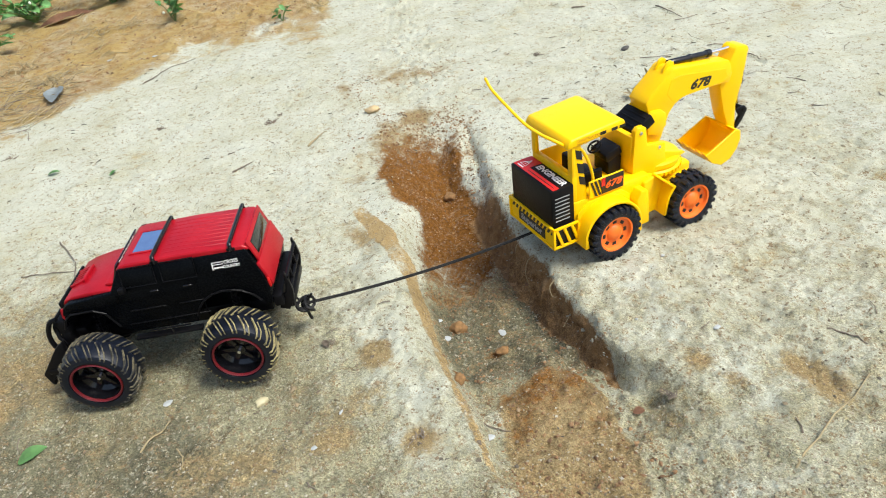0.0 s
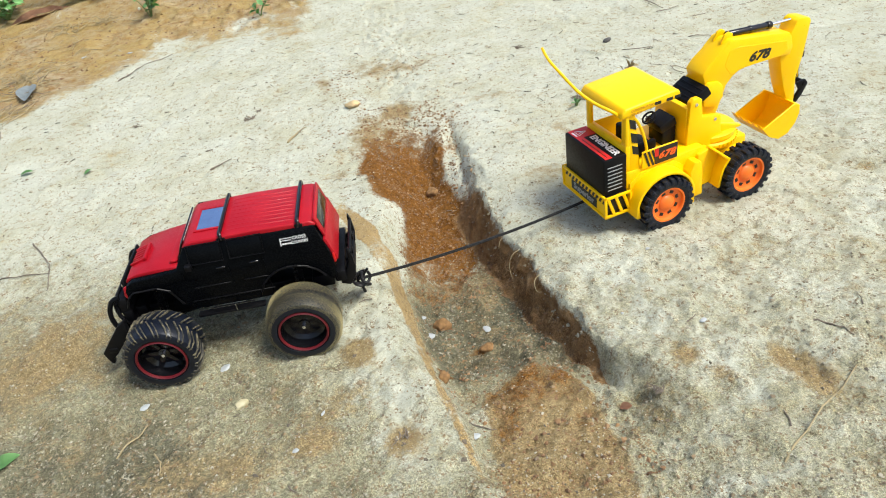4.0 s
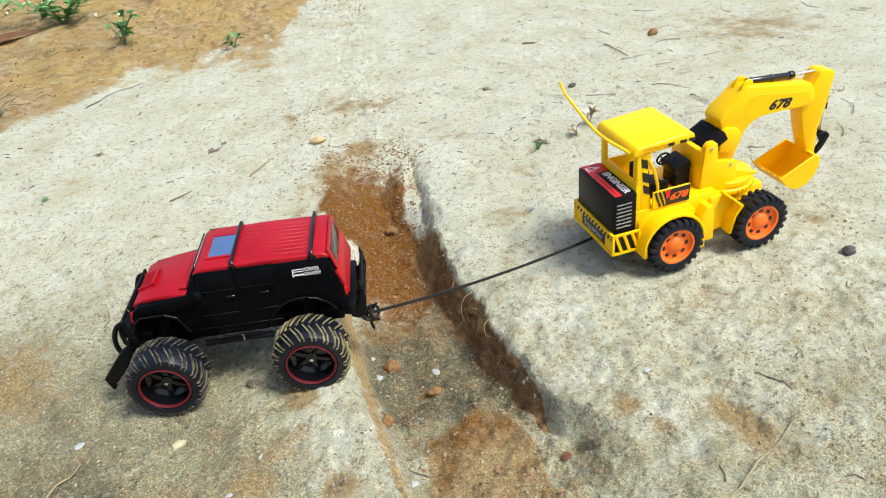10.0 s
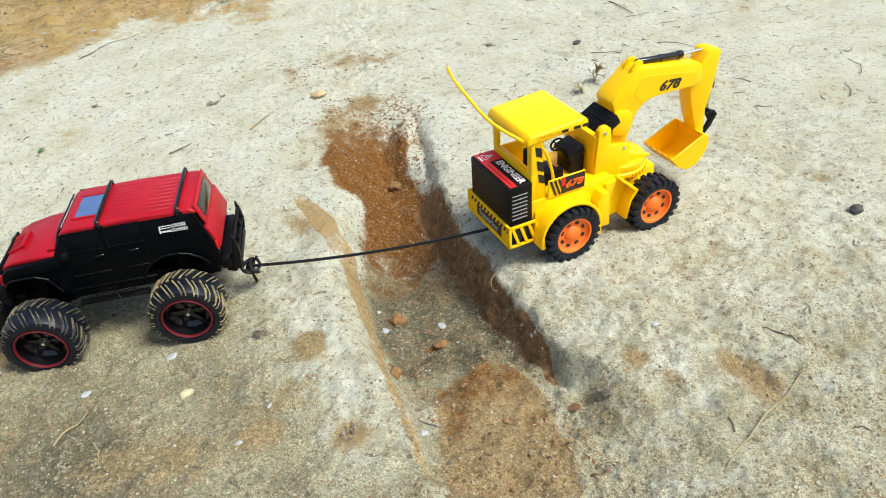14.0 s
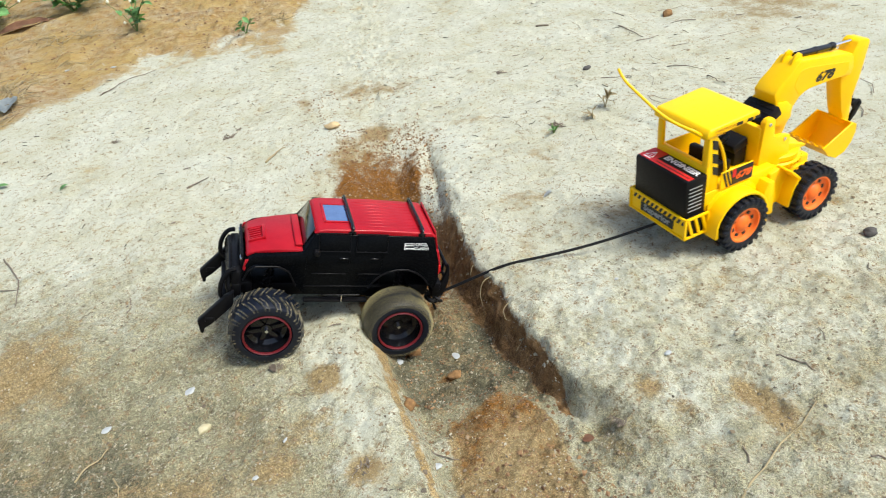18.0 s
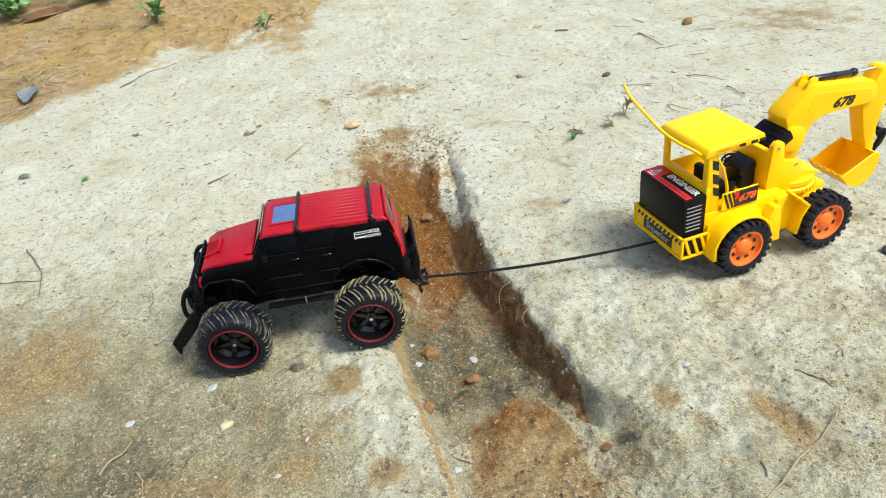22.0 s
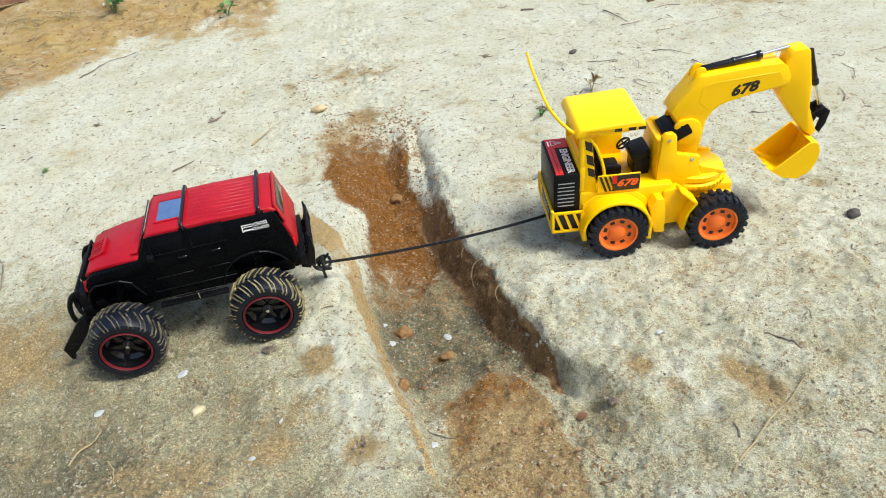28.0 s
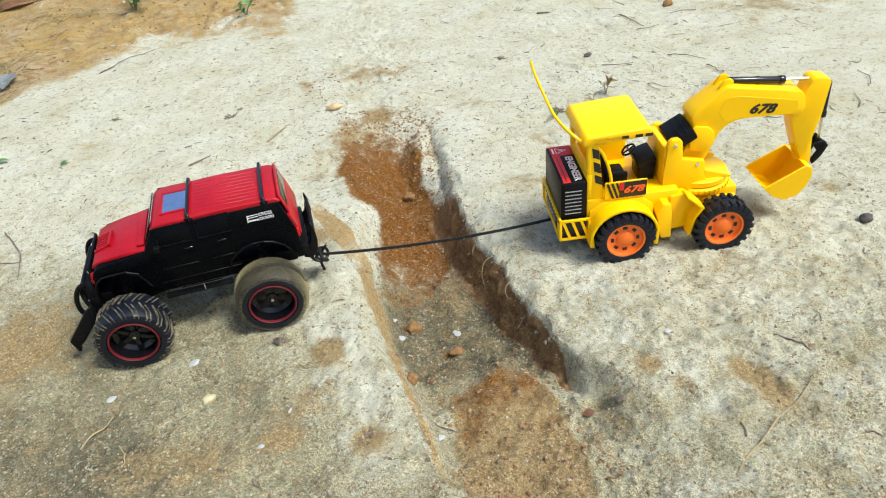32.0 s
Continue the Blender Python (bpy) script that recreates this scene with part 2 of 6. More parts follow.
    col = mix(nt, mask("ochre", math2("ADD", edge2, span(nt, broad, 0.3, 0.7, -0.3, 0.3)), 0.20, 0.80), col, mix(nt, span(nt, noise_at(6.0, 6.0, 0.7), 0.42, 0.62), mix(nt, span(nt, mid, 0.35, 0.65), (0.330, 0.212, 0.070), (0.420, 0.312, 0.130)), mix(nt, span(nt, mid, 0.35, 0.65), (0.275, 0.155, 0.052), (0.420, 0.350, 0.220))))
    col = mix(nt, mask("tan", edge2, 0.30, 0.95), col, mix(nt, span(nt, fine, 0.35, 0.65), (0.244, 0.168, 0.074), (0.336, 0.265, 0.139)))
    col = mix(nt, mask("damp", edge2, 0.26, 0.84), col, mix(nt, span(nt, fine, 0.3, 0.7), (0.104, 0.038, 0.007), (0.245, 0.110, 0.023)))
    col = mix(nt, mask("cut", edge2, 0.32, 0.72), col, mix(nt, span(nt, dotty, 0.3, 0.7), (0.187, 0.101, 0.040), (0.331, 0.205, 0.097)))
    col = mix(nt, mask("band", edge2, 0.45, 0.95), col, mix(nt, span(nt, dotty, 0.3, 0.7), (0.319, 0.214, 0.088), (0.420, 0.315, 0.160)))
    crumbs = span(nt, math2("MULTIPLY", span(nt, dotty, 0.52, 0.62), span(nt, g1[1], 0.45, 0.65)), 0.0, 1.0, 0.0, 0.85)
    col = mix(nt, crumbs, col, (0.22, 0.145, 0.075))
    rubble = math2("MULTIPLY", span(nt, g1[0], 0.0, 1.0, 0.74, 1.18), span(nt, g2[0], 0.0, 1.0, 0.56, 1.36))
    rubble = math2("MULTIPLY", rubble, math2("MULTIPLY", span(nt, fine, 0.25, 0.75, 0.80, 1.16), span(nt, dotty, 0.25, 0.75, 0.84, 1.14)))
    calm = math2("MULTIPLY", span(nt, g2[0], 0.0, 1.0, 0.84, 1.12), span(nt, fine, 0.25, 0.75, 0.90, 1.08))
    calm = math2("MULTIPLY", calm, span(nt, dotty, 0.25, 0.75, 0.93, 1.06))
    swap = nt.nodes.new("ShaderNodeMix")
    nt.links.new(mask("coarse_dim", edge, 0.2, 0.85), swap.inputs[0])
    nt.links.new(calm, swap.inputs[2])
    nt.links.new(rubble, swap.inputs[3])
    shade = swap.outputs[0]
    tone = nt.nodes.new("ShaderNodeCombineColor")
    for s in tone.inputs:
        nt.links.new(shade, s)
    col = mix(nt, 1.0, col, tone.outputs[0], "MULTIPLY")
    nt.links.new(col, bsdf.inputs["Base Color"])
    bsdf.inputs["Roughness"].default_value = 0.95
    bsdf.inputs["Specular IOR Level"].default_value = 0.15
    rough_h = math2("ADD", math2("MULTIPLY", fine, 2.2), math2("ADD", math2("MULTIPLY", g1[2], 0.8), math2("MULTIPLY", g2[2], 0.9)))
    bump = node(nt, "ShaderNodeBump", Strength=0.62, Distance=0.0014)
    nt.links.new(rough_h, bump.inputs["Height"])
    nt.links.new(bump.outputs["Normal"], bsdf.inputs["Normal"])
    return m


def glass_dark(name, base, rough=0.06):
    m, nt, bsdf = nodes_of(name)
    bsdf.inputs["Base Color"].default_value = (*base, 1)
    n = node(nt, "ShaderNodeTexNoise", Scale=90.0, Detail=4.0)
    nt.links.new(span(nt, n.outputs["Fac"], 0.3, 0.7, rough, rough + 0.1), bsdf.inputs["Roughness"])
    bsdf.inputs["Specular IOR Level"].default_value = 0.9
    bsdf.inputs["Coat Weight"].default_value = 0.4
    return m


SAND = sand_material()
YELLOW = surface("yellow_plastic", (1.0, 0.575, 0.0), 0.34, stain=0.03, scale=18, grain=500, relief=0.02, dust=0.0, sheen=0.3)
ORANGE = surface("orange_plastic", (0.90, 0.17, 0.012), 0.4, stain=0.06, relief=0.03, dust=0.08)
BLACK = surface("black_plastic", (0.004, 0.004, 0.005), 0.40, stain=0.3, relief=0.05, dust=0.006, sheen=0.16)
# slightly blue, with reflected sky mixed into the black
BODY_BLACK = surface("black_paint", (0.0022, 0.0027, 0.0035), 0.24, stain=0.3, relief=0.01, dust=0.002, sheen=0.06)
RED = surface("red_paint", (0.35, 0.0025, 0.010), 0.38, stain=0.14, scale=25, relief=0.02, dust=0.02, coat=0.06, sheen=0.3)
RED_RING = surface("red_ring", (0.115, 0.004, 0.008), 0.45)
# the blue cast is the sky's reflection, put into the rubber's colour
RUBBER = surface("black_rubber", (0.0035, 0.0058, 0.0125), 0.38, stain=0.25, scale=60, relief=0.2, dust=0.008, sheen=0.36)
RUBBER_DUSTY = surface("dusty_rubber", (0.16, 0.135, 0.065), 0.8, stain=0.2, scale=110, relief=0.3, dust=1.0, dusty=(0.50, 0.42, 0.19))
RUBBER_WORN = surface("worn_rubber", (0.035, 0.033, 0.026), 0.7, stain=0.3, scale=120, relief=0.3, dust=1.0, dusty=(0.27, 0.225, 0.12))
RIM_BLACK = surface("gloss_black", (0.005, 0.005, 0.0065), 0.12, stain=0.2, relief=0.02)
CHROME = surface("chrome", (0.75, 0.76, 0.78), 0.14, metal=1.0, stain=0.05)
# the reflected sky's blue is put into this mirror's own tint
SKY_MIRROR = surface("sky_mirror", (0.58, 0.70, 0.95), 0.09, metal=1.0, stain=0.1, relief=0.0)
GLASS = glass_dark("tinted_glass", (0.004, 0.005, 0.007))
WHITE_INK = surface("white_ink", (0.82, 0.82, 0.8), 0.5, stain=0.04, relief=0.0)
RED_INK = surface("red_ink", (0.62, 0.012, 0.01), 0.4, stain=0.06, relief=0.0)
ORANGE_INK = surface("orange_ink", (0.85, 0.12, 0.01), 0.4, stain=0.06, relief=0.0)
BLACK_INK = surface("black_ink", (0.012, 0.011, 0.01), 0.4, stain=0.1, relief=0.0)
GREY_INK = surface("grey_ink", (0.32, 0.33, 0.33), 0.4, stain=0.1, relief=0.0)
CORD = surface("black_cord", (0.006, 0.006, 0.007), 0.45, stain=0.2, relief=0.1, dust=0.03, sheen=0.3)


# ---- ground: a sandy bank with a dug trench across it ----
NOISE_GRIDS = {}


def value_noise(x, y, scale, seed):
    """Smooth noise between -1 and 1 with cells of 1 / scale metres."""
    if seed not in NOISE_GRIDS:
        NOISE_GRIDS[seed] = np.random.RandomState(seed).rand(257, 257) * 2 - 1
    g = NOISE_GRIDS[seed]
    fx, fy = x * scale + 1000.5, y * scale + 1000.5
    ix, iy = np.floor(fx).astype(int), np.floor(fy).astype(int)
    tx, ty = fx - ix, fy - iy
    tx, ty = tx * tx * (3 - 2 * tx), ty * ty * (3 - 2 * ty)
    a, b, c, d = g[ix % 257, iy % 257], g[(ix + 1) % 257, iy % 257], g[ix % 257, (iy + 1) % 257], g[(ix + 1) % 257, (iy + 1) % 257]
    return (a * (1 - tx) + b * tx) * (1 - ty) + (c * (1 - tx) + d * tx) * ty


def smooth01(t):
    t = np.clip(t, 0, 1)
    return t * t * (3 - 2 * t)


WALL_U = 0.15


def right_lip(y):
    x = np.interp(y, [0.0, 0.10, 0.19, 0.242, 0.277, 0.326, 0.383, 0.456, 0.528, 0.605, 0.69, 0.82, 1.0, 1.3], [0.222, 0.22, 0.214, 0.208, 0.206, 0.195, 0.178, 0.166, 0.148, 0.138, 0.138, 0.138, 0.12, 0.10])
    return x + 0.005 * value_noise(y, y * 0, 45, 3) + 0.0025 * value_noise(y, y * 0, 130, 4)


def left_lip(y):
    x = np.interp(y, [-0.2, 0.13, 0.206, 0.263, 0.358, 0.46, 0.52, 0.62, 0.71, 0.82, 0.93, 1.1], [0.062, 0.051, 0.043, 0.028, 0.011, 0.003, 0.004, 0.006, -0.007, -0.028, -0.038, -0.05])
    return x + 0.006 * value_noise(y, y * 0, 25, 5) + 0.003 * value_noise(y, y * 0, 80, 6)


def trench_depth(y):
    return np.interp(y, [-0.3, 0.0, 0.1, 0.2, 0.3, 0.4, 0.6, 0.7, 0.8, 0.88, 0.98, 1.12], [0.0, 0.008, 0.014, 0.030, 0.056, 0.074, 0.074, 0.062, 0.030, 0.010, 0.002, 0.0])


def wall_width(y):
    return np.interp(y, [0.22, 0.25, 0.30, 0.36, 0.45, 0.55, 0.62, 0.70, 0.82], [0.004, 0.008, 0.014, 0.020, 0.025, 0.024, 0.034, 0.046, 0.060])


def bend(u, y):
    """The sheet's lines follow the trench's steep side."""
    near = np.exp(-((u - WALL_U) / 0.13) ** 2)
    return u + (right_lip(y) - WALL_U) * near


def blob(x, y, cx, cy, rx, ry, turn=0.0):
    c, s = math.cos(radians(turn)), math.sin(radians(turn))
    dx, dy = x - cx, y - cy
    return np.exp(-(((dx * c + dy * s) / rx) ** 2 + ((dy * c - dx * s) / ry) ** 2))


def height(u, x, y):
    d = trench_depth(y)
    edge = np.interp(y, [0.18, 0.32, 0.54, 0.66], [0.0, 0.020, 0.020, 0.0])
    left = (x - left_lip(y) + edge) / np.interp(y, [0.2, 0.32, 0.45, 0.56, 0.7, 0.9], [0.020, 0.050, 0.058, 0.068, 0.075, 0.10])
    left = 0.5 * smooth01(left) + 0.5 * np.clip(left, 0, 1)
    far = np.interp(y, [0.0, 0.12, 0.20, 0.245, 0.28, 0.60, 0.70, 0.82, 0.90, 1.0], [0.12, 0.10, 0.07, 0.020, 0.004, 0.005, 0.008, 0.02, 0.05, 0.08])
    steep = wall_width(y)
    right = 1 - smooth01((u - (WALL_U - steep)) / (steep + far))
    z = -d * np.minimum(left, right)
    past = np.clip(u - WALL_U, 0, 1)
    # the bank rounds off to the cut, most of all where the cut runs out
    shoulder = np.interp(y, [0.20, 0.245, 0.29, 0.34, 0.42, 0.62, 0.75], [0.005, 0.011, 0.012, 0.011, 0.010, 0.010, 0.006])
    reach = np.interp(y, [0.22, 0.27, 0.36], [0.055, 0.042, 0.022])
    drop = shoulder * np.exp(-past / reach) * smooth01((d - 0.022) / 0.03)
    z -= drop * np.where(u > WALL_U, 1.0, smooth01((u - WALL_U + 0.75 * steep) / (0.75 * steep)))
    z += 0.006 * np.exp(-((x - left_lip(y) + 0.03) / 0.03) ** 2) * smooth01((y - 0.1) / 0.2) * (1 - smooth01((y - 0.6) / 0.2))
    inside = np.minimum(left, right)
    soft_part = smooth01((y - 0.61) / 0.07) * (1 - smooth01((y - 0.78) / 0.1))
    z += 0.016 * np.exp(-((u - WALL_U + 0.040) / 0.018) ** 2) * soft_part
    # a narrow cleft at the top of the slumped part
    z -= 0.009 * np.exp(-((u - WALL_U + 0.010 + 0.004 * value_noise(y, y * 0, 40, 41)) / 0.006) ** 2) * soft_part * (0.7 + 0.5 * value_noise(x, y, 50, 42))
    rough = 0.55 + 0.75 * smooth01((0.75 - y) / 0.5)
    z += 0.0030 * value_noise(x, y, 14, 11) + rough * (0.0030 * value_noise(x, y, 33, 12) + 0.0018 * value_noise(x, y, 75, 13) + 0.0012 * value_noise(x, y, 160, 14))
    # loose crumbly sand: small steep humps where the surface is trodden up
    stirred = np.clip(0.15 + 0.9 * value_noise(x, y, 11, 43) + 0.5 * smooth01((0.5 - y) / 0.4), 0, 1)
    z += stirred * rough * (0.0014 * np.clip(value_noise(x, y, 120, 44), 0, 1) ** 1.5 + 0.0016 * np.clip(value_noise(x, y, 210, 45), 0, 1))
    # footmarks and low scuffs
    scuff = value_noise(x * 0.8 + y * 0.4, y * 1.3, 21, 46)
    z -= 0.0035 * smooth01((scuff - 0.35) / 0.3) * (0.4 + 0.6 * smooth01((x - 0.2) / 0.2))
    # clods crumbling off the edge of the cut
    z += 0.007 * np.exp(-((u - WALL_U - 0.012) / 0.012) ** 2) * np.clip(value_noise(x, y, 60, 18) + 0.1, 0, 1) * smooth01((d - 0.035) / 0.02)
    z += inside * (0.005 * value_noise(x, y, 26, 15) + 0.003 * value_noise(x, y, 70, 16) + 0.0022 * np.clip(value_noise(x, y, 150, 47), 0, 1))
    # small dug hole with a raised flap, and a worn hollow on the bank
    z -= 0.009 * blob(x, y, 0.230, 0.194, 0.004, 0.012, 40) - 0.007 * blob(x, y, 0.243, 0.187, 0.010, 0.014, 40)
    z -= 0.010 * blob(x, y, 0.385, 0.178, 0.022, 0.045, 20) * (0.6 + 0.4 * smooth01((x - 0.365 - 0.3 * (y - 0.17)) / 0.02))
    z += 0.013 * blob(x, y, 0.12, 0.235, 0.05, 0.05)
    # old wheel ruts
    for k in range(5):
        off = (x - 0.62 - 0.035 * k) * 0.8 + (y - 0.30) * 0.55
        z -= 0.0022 * np.exp(-(off / 0.009) ** 2) * smooth01((x - 0.3) / 0.1) * smooth01((0.75 - y) / 0.15)
    off = x + 0.42 * (y - 0.62) - 0.30
    z -= 0.003 * np.exp(-(off / 0.05) ** 2) * smooth01((y - 0.55) / 0.2) * (1 - smooth01((y - 1.2) / 0.2)) * (0.6 + 0.4 * np.sin(y * 190))
    # the dug-over ochre soil behind the bank is lumpy
    dug = smooth01((y - np.interp(x, [-1.2, -0.75, -0.454, -0.268, -0.15, 0.0], [0.85, 1.27, 1.54, 1.49, 1.6, 2.6])) / 0.12)
    z += dug * (0.007 * value_noise(x, y, 16, 48) + 0.009 * np.clip(value_noise(x, y, 34, 49), -0.2, 1) + 0.004 * np.clip(value_noise(x, y, 62, 50), 0, 1))
    # the bank rises to rough soil far off
    z += 0.05 * smooth01((y - 1.5) / 1.2) * smooth01((-0.1 - x) / 0.5)
    return z


def ground_z(x, y):
    x, y = np.asarray(x, float), np.asarray(y, float)
    u = x.copy()
    for _ in range(6):
        u = x - (right_lip(y) - WALL_U) * np.exp(-((u - WALL_U) / 0.13) ** 2)
    return height(u, x, y)


def spread(start, stop, first, grow=1.35):
    out, step = [start], first
    while abs(out[-1]) < abs(stop):
        out.append(out[-1] + math.copysign(step, stop))
        step *= grow
    return np.array(out)


# stains on the banks: place, half sizes, turn in degrees, strength
BANK_STAINS = ((-0.050, 0.312, 0.019, 0.026, 20, 1.5), (-0.42, 0.40, 0.10, 0.11, 0, 0.95), (0.284, 0.218, 0.020, 0.018, 30, 1.05), (0.306, 0.190, 0.016, 0.02, 30, 0.8), (0.385, 0.178, 0.024, 0.045, 20, 1.3), (-0.18, 0.19, 0.09, 0.05, 0, 0.75), (-0.30, 0.13, 0.12, 0.06, 0, 0.7), (-0.075, 0.245, 0.05, 0.025, 30, 0.8), (-0.062, 0.555, 0.02, 0.05, 24, 0.9), (0.13, 0.36, 0.05, 0.05, 0, 0.5), (0.33, 0.56, 0.06, 0.03, 0, 0.55), (0.115, 0.12, 0.07, 0.06, 0, 0.85), (-0.012, 0.180, 0.024, 0.022, 0, 1.2), (-0.10, 0.198, 0.035, 0.02, 20, 1.0))
FAR_STAINS = ((0.03, 1.13, 0.07, 0.05, 0, 0.8), (-0.09, 1.10, 0.02, 0.06, 0, 0.7), (0.215, 0.91, 0.05, 0.02, 0, 0.75), (0.045, 0.93, 0.035, 0.05, -15, 1.1), (0.95, 1.25, 0.2, 0.16, 0, 0.7), (-0.06, 0.72, 0.02, 0.03, 0, 0.6), (-0.005, 0.84, 0.05, 0.09, 0, 1.0), (0.25, 0.62, 0.05, 0.05, 0, 0.6), (0.37, 0.54, 0.06, 0.035, 10, 0.6), (0.225, 0.50, 0.03, 0.06, 10, 0.55), (0.31, 0.76, 0.08, 0.04, 0, 0.5), (0.50, 0.36, 0.06, 0.03, -20, 0.5), (0.58, 0.78, 0.06, 0.05, 0, 0.55), (-0.015, 1.16, 0.05, 0.04, 0, 0.75), (0.09, 1.12, 0.05, 0.03, 0, 0.8))


def build_ground():
    us = np.concatenate([spread(-0.58, -70, 0.006, 1.11)[::-1][:-1], np.arange(-0.58, 0.09, 0.0027), np.arange(0.09, 0.158, 0.0011), np.arange(0.158, 0.70, 0.0027), spread(0.70, 70, 0.006, 1.11)])
    ys = np.concatenate([spread(0.02, -70, 0.012)[::-1][:-1], np.arange(0.02, 0.80, 0.0025), np.arange(0.80, 1.3, 0.0045), np.arange(1.3, 2.4, 0.0075), spread(2.4, 90, 0.02, 1.2)])
    u, y = np.meshgrid(us, ys)
    x = bend(u, y)
    z = height(u, x, y)
    # ragged face of the cut
    face = np.exp(-((u - WALL_U + wall_width(y) * 0.5) / (wall_width(y) * 0.6)) ** 2) * smooth01((trench_depth(y) - 0.03) / 0.03) * (1 - smooth01((y - 0.56) / 0.1))
    x = x + face * (0.005 * value_noise(y, z, 38, 21) + 0.0028 * value_noise(y, z, 110, 22) + 0.0012 * value_noise(y, z, 260, 23) - 0.002)
    nx, ny = len(us), len(ys)
    me = bpy.data.meshes.new("ground")
    idx = np.arange(nx * ny).reshape(ny, nx)
    quads = np.stack([idx[:-1, :-1], idx[:-1, 1:], idx[1:, 1:], idx[1:, :-1]], -1).reshape(-1, 4)
    me.from_pydata(np.stack([x, y, z], -1).reshape(-1, 3).tolist(), [], quads.tolist())
    me.shade_smooth()
    # soil zones, with some light and shade painted into them
    border = np.interp(x, [-2.5, -1.2, -0.75, -0.66, -0.56, -0.454, -0.40, -0.268, -0.2, -0.15, -0.10, 0.0, 0.2], [-0.2, 0.85, 1.27, 1.37, 1.46, 1.54, 1.52, 1.49, 1.50, 1.58, 1.9, 2.4, 3.2])
    border = border + 0.09 * value_noise(x, y, 4.5, 33) + 0.07 * value_noise(x, y, 12, 34) + 0.03 * value_noise(x, y, 40, 36)
    ochre = 0.5 + np.clip((y - border) / np.interp(x, [-0.8, -0.3, -0.15], [0.16, 0.20, 0.36]), -0.5, 0.5)
    ochre = np.maximum(ochre, 0.75 * smooth01((y - 3.2 + 0.6 * value_noise(x, y, 1.1, 35)) / 1.2))
    inside = smooth01((x - left_lip(y)) / 0.03) * smooth01((WALL_U - 0.004 - u) / 0.008) * (1 - smooth01((y - 0.88) / 0.12))
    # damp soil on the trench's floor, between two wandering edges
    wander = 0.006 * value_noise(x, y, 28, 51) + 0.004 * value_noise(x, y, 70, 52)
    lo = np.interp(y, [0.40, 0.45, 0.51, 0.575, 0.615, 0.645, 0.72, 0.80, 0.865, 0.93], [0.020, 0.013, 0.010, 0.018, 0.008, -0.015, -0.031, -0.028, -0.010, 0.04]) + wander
    # the bulge towards the wall holds damp soil and its painted-in shadow
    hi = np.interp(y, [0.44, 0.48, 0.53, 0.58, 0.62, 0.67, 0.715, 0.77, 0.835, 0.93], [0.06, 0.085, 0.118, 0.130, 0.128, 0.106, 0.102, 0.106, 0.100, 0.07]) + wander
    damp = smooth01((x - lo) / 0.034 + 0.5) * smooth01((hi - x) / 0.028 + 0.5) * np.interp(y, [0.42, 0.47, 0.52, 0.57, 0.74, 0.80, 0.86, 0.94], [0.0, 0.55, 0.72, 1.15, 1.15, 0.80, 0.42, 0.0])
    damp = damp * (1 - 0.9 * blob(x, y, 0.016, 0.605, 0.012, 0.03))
    # the heap of damp soil before the trench's low end, sharp along its upper rim
    rim = np.interp(x, [0.060, 0.075, 0.100, 0.130, 0.158, 0.178, 0.198], [0.20, 0.256, 0.280, 0.288, 0.290, 0.262, 0.19]) + 0.006 * value_noise(x, y, 60, 53)
    heap = smooth01((rim - y) / 0.020 + 0.4) * smooth01((x - 0.064) / 0.022) * smooth01((0.196 - x) / 0.022)
    heap = heap * np.interp(y, [0.02, 0.08, 0.16, 0.22, 0.26], [0.0, 0.18, 0.30, 0.46, 0.62]) * (1 - 0.8 * blob(x, y, 0.141, 0.196, 0.006, 0.012))
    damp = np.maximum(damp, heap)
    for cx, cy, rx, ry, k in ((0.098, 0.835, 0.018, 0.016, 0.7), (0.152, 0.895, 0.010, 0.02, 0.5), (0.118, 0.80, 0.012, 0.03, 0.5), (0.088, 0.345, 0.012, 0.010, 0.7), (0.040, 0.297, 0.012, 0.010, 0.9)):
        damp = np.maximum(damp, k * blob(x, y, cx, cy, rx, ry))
    cut = np.exp(-((u - WALL_U + wall_width(y) * 0.54) / (wall_width(y) * 0.60)) ** 4) * smooth01((y - 0.222) / 0.02) * (1 - smooth01((y - 0.60) / 0.08)) * 1.2
    # the cleft's dark line: dirt and shadow painted as one brown streak
    cut = np.maximum(cut, 0.42 * np.exp(-((u - WALL_U + 0.010) / 0.009) ** 2) * smooth01((y - 0.56) / 0.05) * (1 - smooth01((y - 0.76) / 0.1)))
    tan = np.zeros_like(x)
    for cx, cy, rx, ry, turn, k in BANK_STAINS + FAR_STAINS:
        tan = np.maximum(tan, k * blob(x, y, cx, cy, rx, ry, turn))
    tan = np.maximum(tan, inside * 0.50 * smooth01((y - 0.36) / 0.12) * smooth01((0.6 - y) / 0.05))
    tan = np.maximum(tan, 1.3 * smooth01((rim - y) / 0.02) * smooth01((x - 0.062) / 0.02) * smooth01((0.198 - x) / 0.02) * smooth01((y - 0.03) / 0.05))
    tan = np.maximum(tan, 0.75 * blob(x, y, -0.55, 0.34, 0.15, 0.24))
    # the smooth ochre band along the left side of the trench
    mid_line = np.interp(y, [0.10, 0.15, 0.19, 0.23, 0.27, 0.34, 0.40, 0.45, 0.50, 0.57, 0.61, 0.66], [0.058, 0.050, 0.042, 0.035, 0.027, 0.017, 0.007, 0.001, -0.014, -0.039, -0.057, -0.076])
    half = np.interp(y, [0.12, 0.20, 0.30, 0.42, 0.50, 0.58, 0.66], [0.005, 0.005, 0.0055, 0.008, 0.014, 0.017, 0.010]) * (1 + 0.35 * value_noise(y, y * 0, 30, 54))
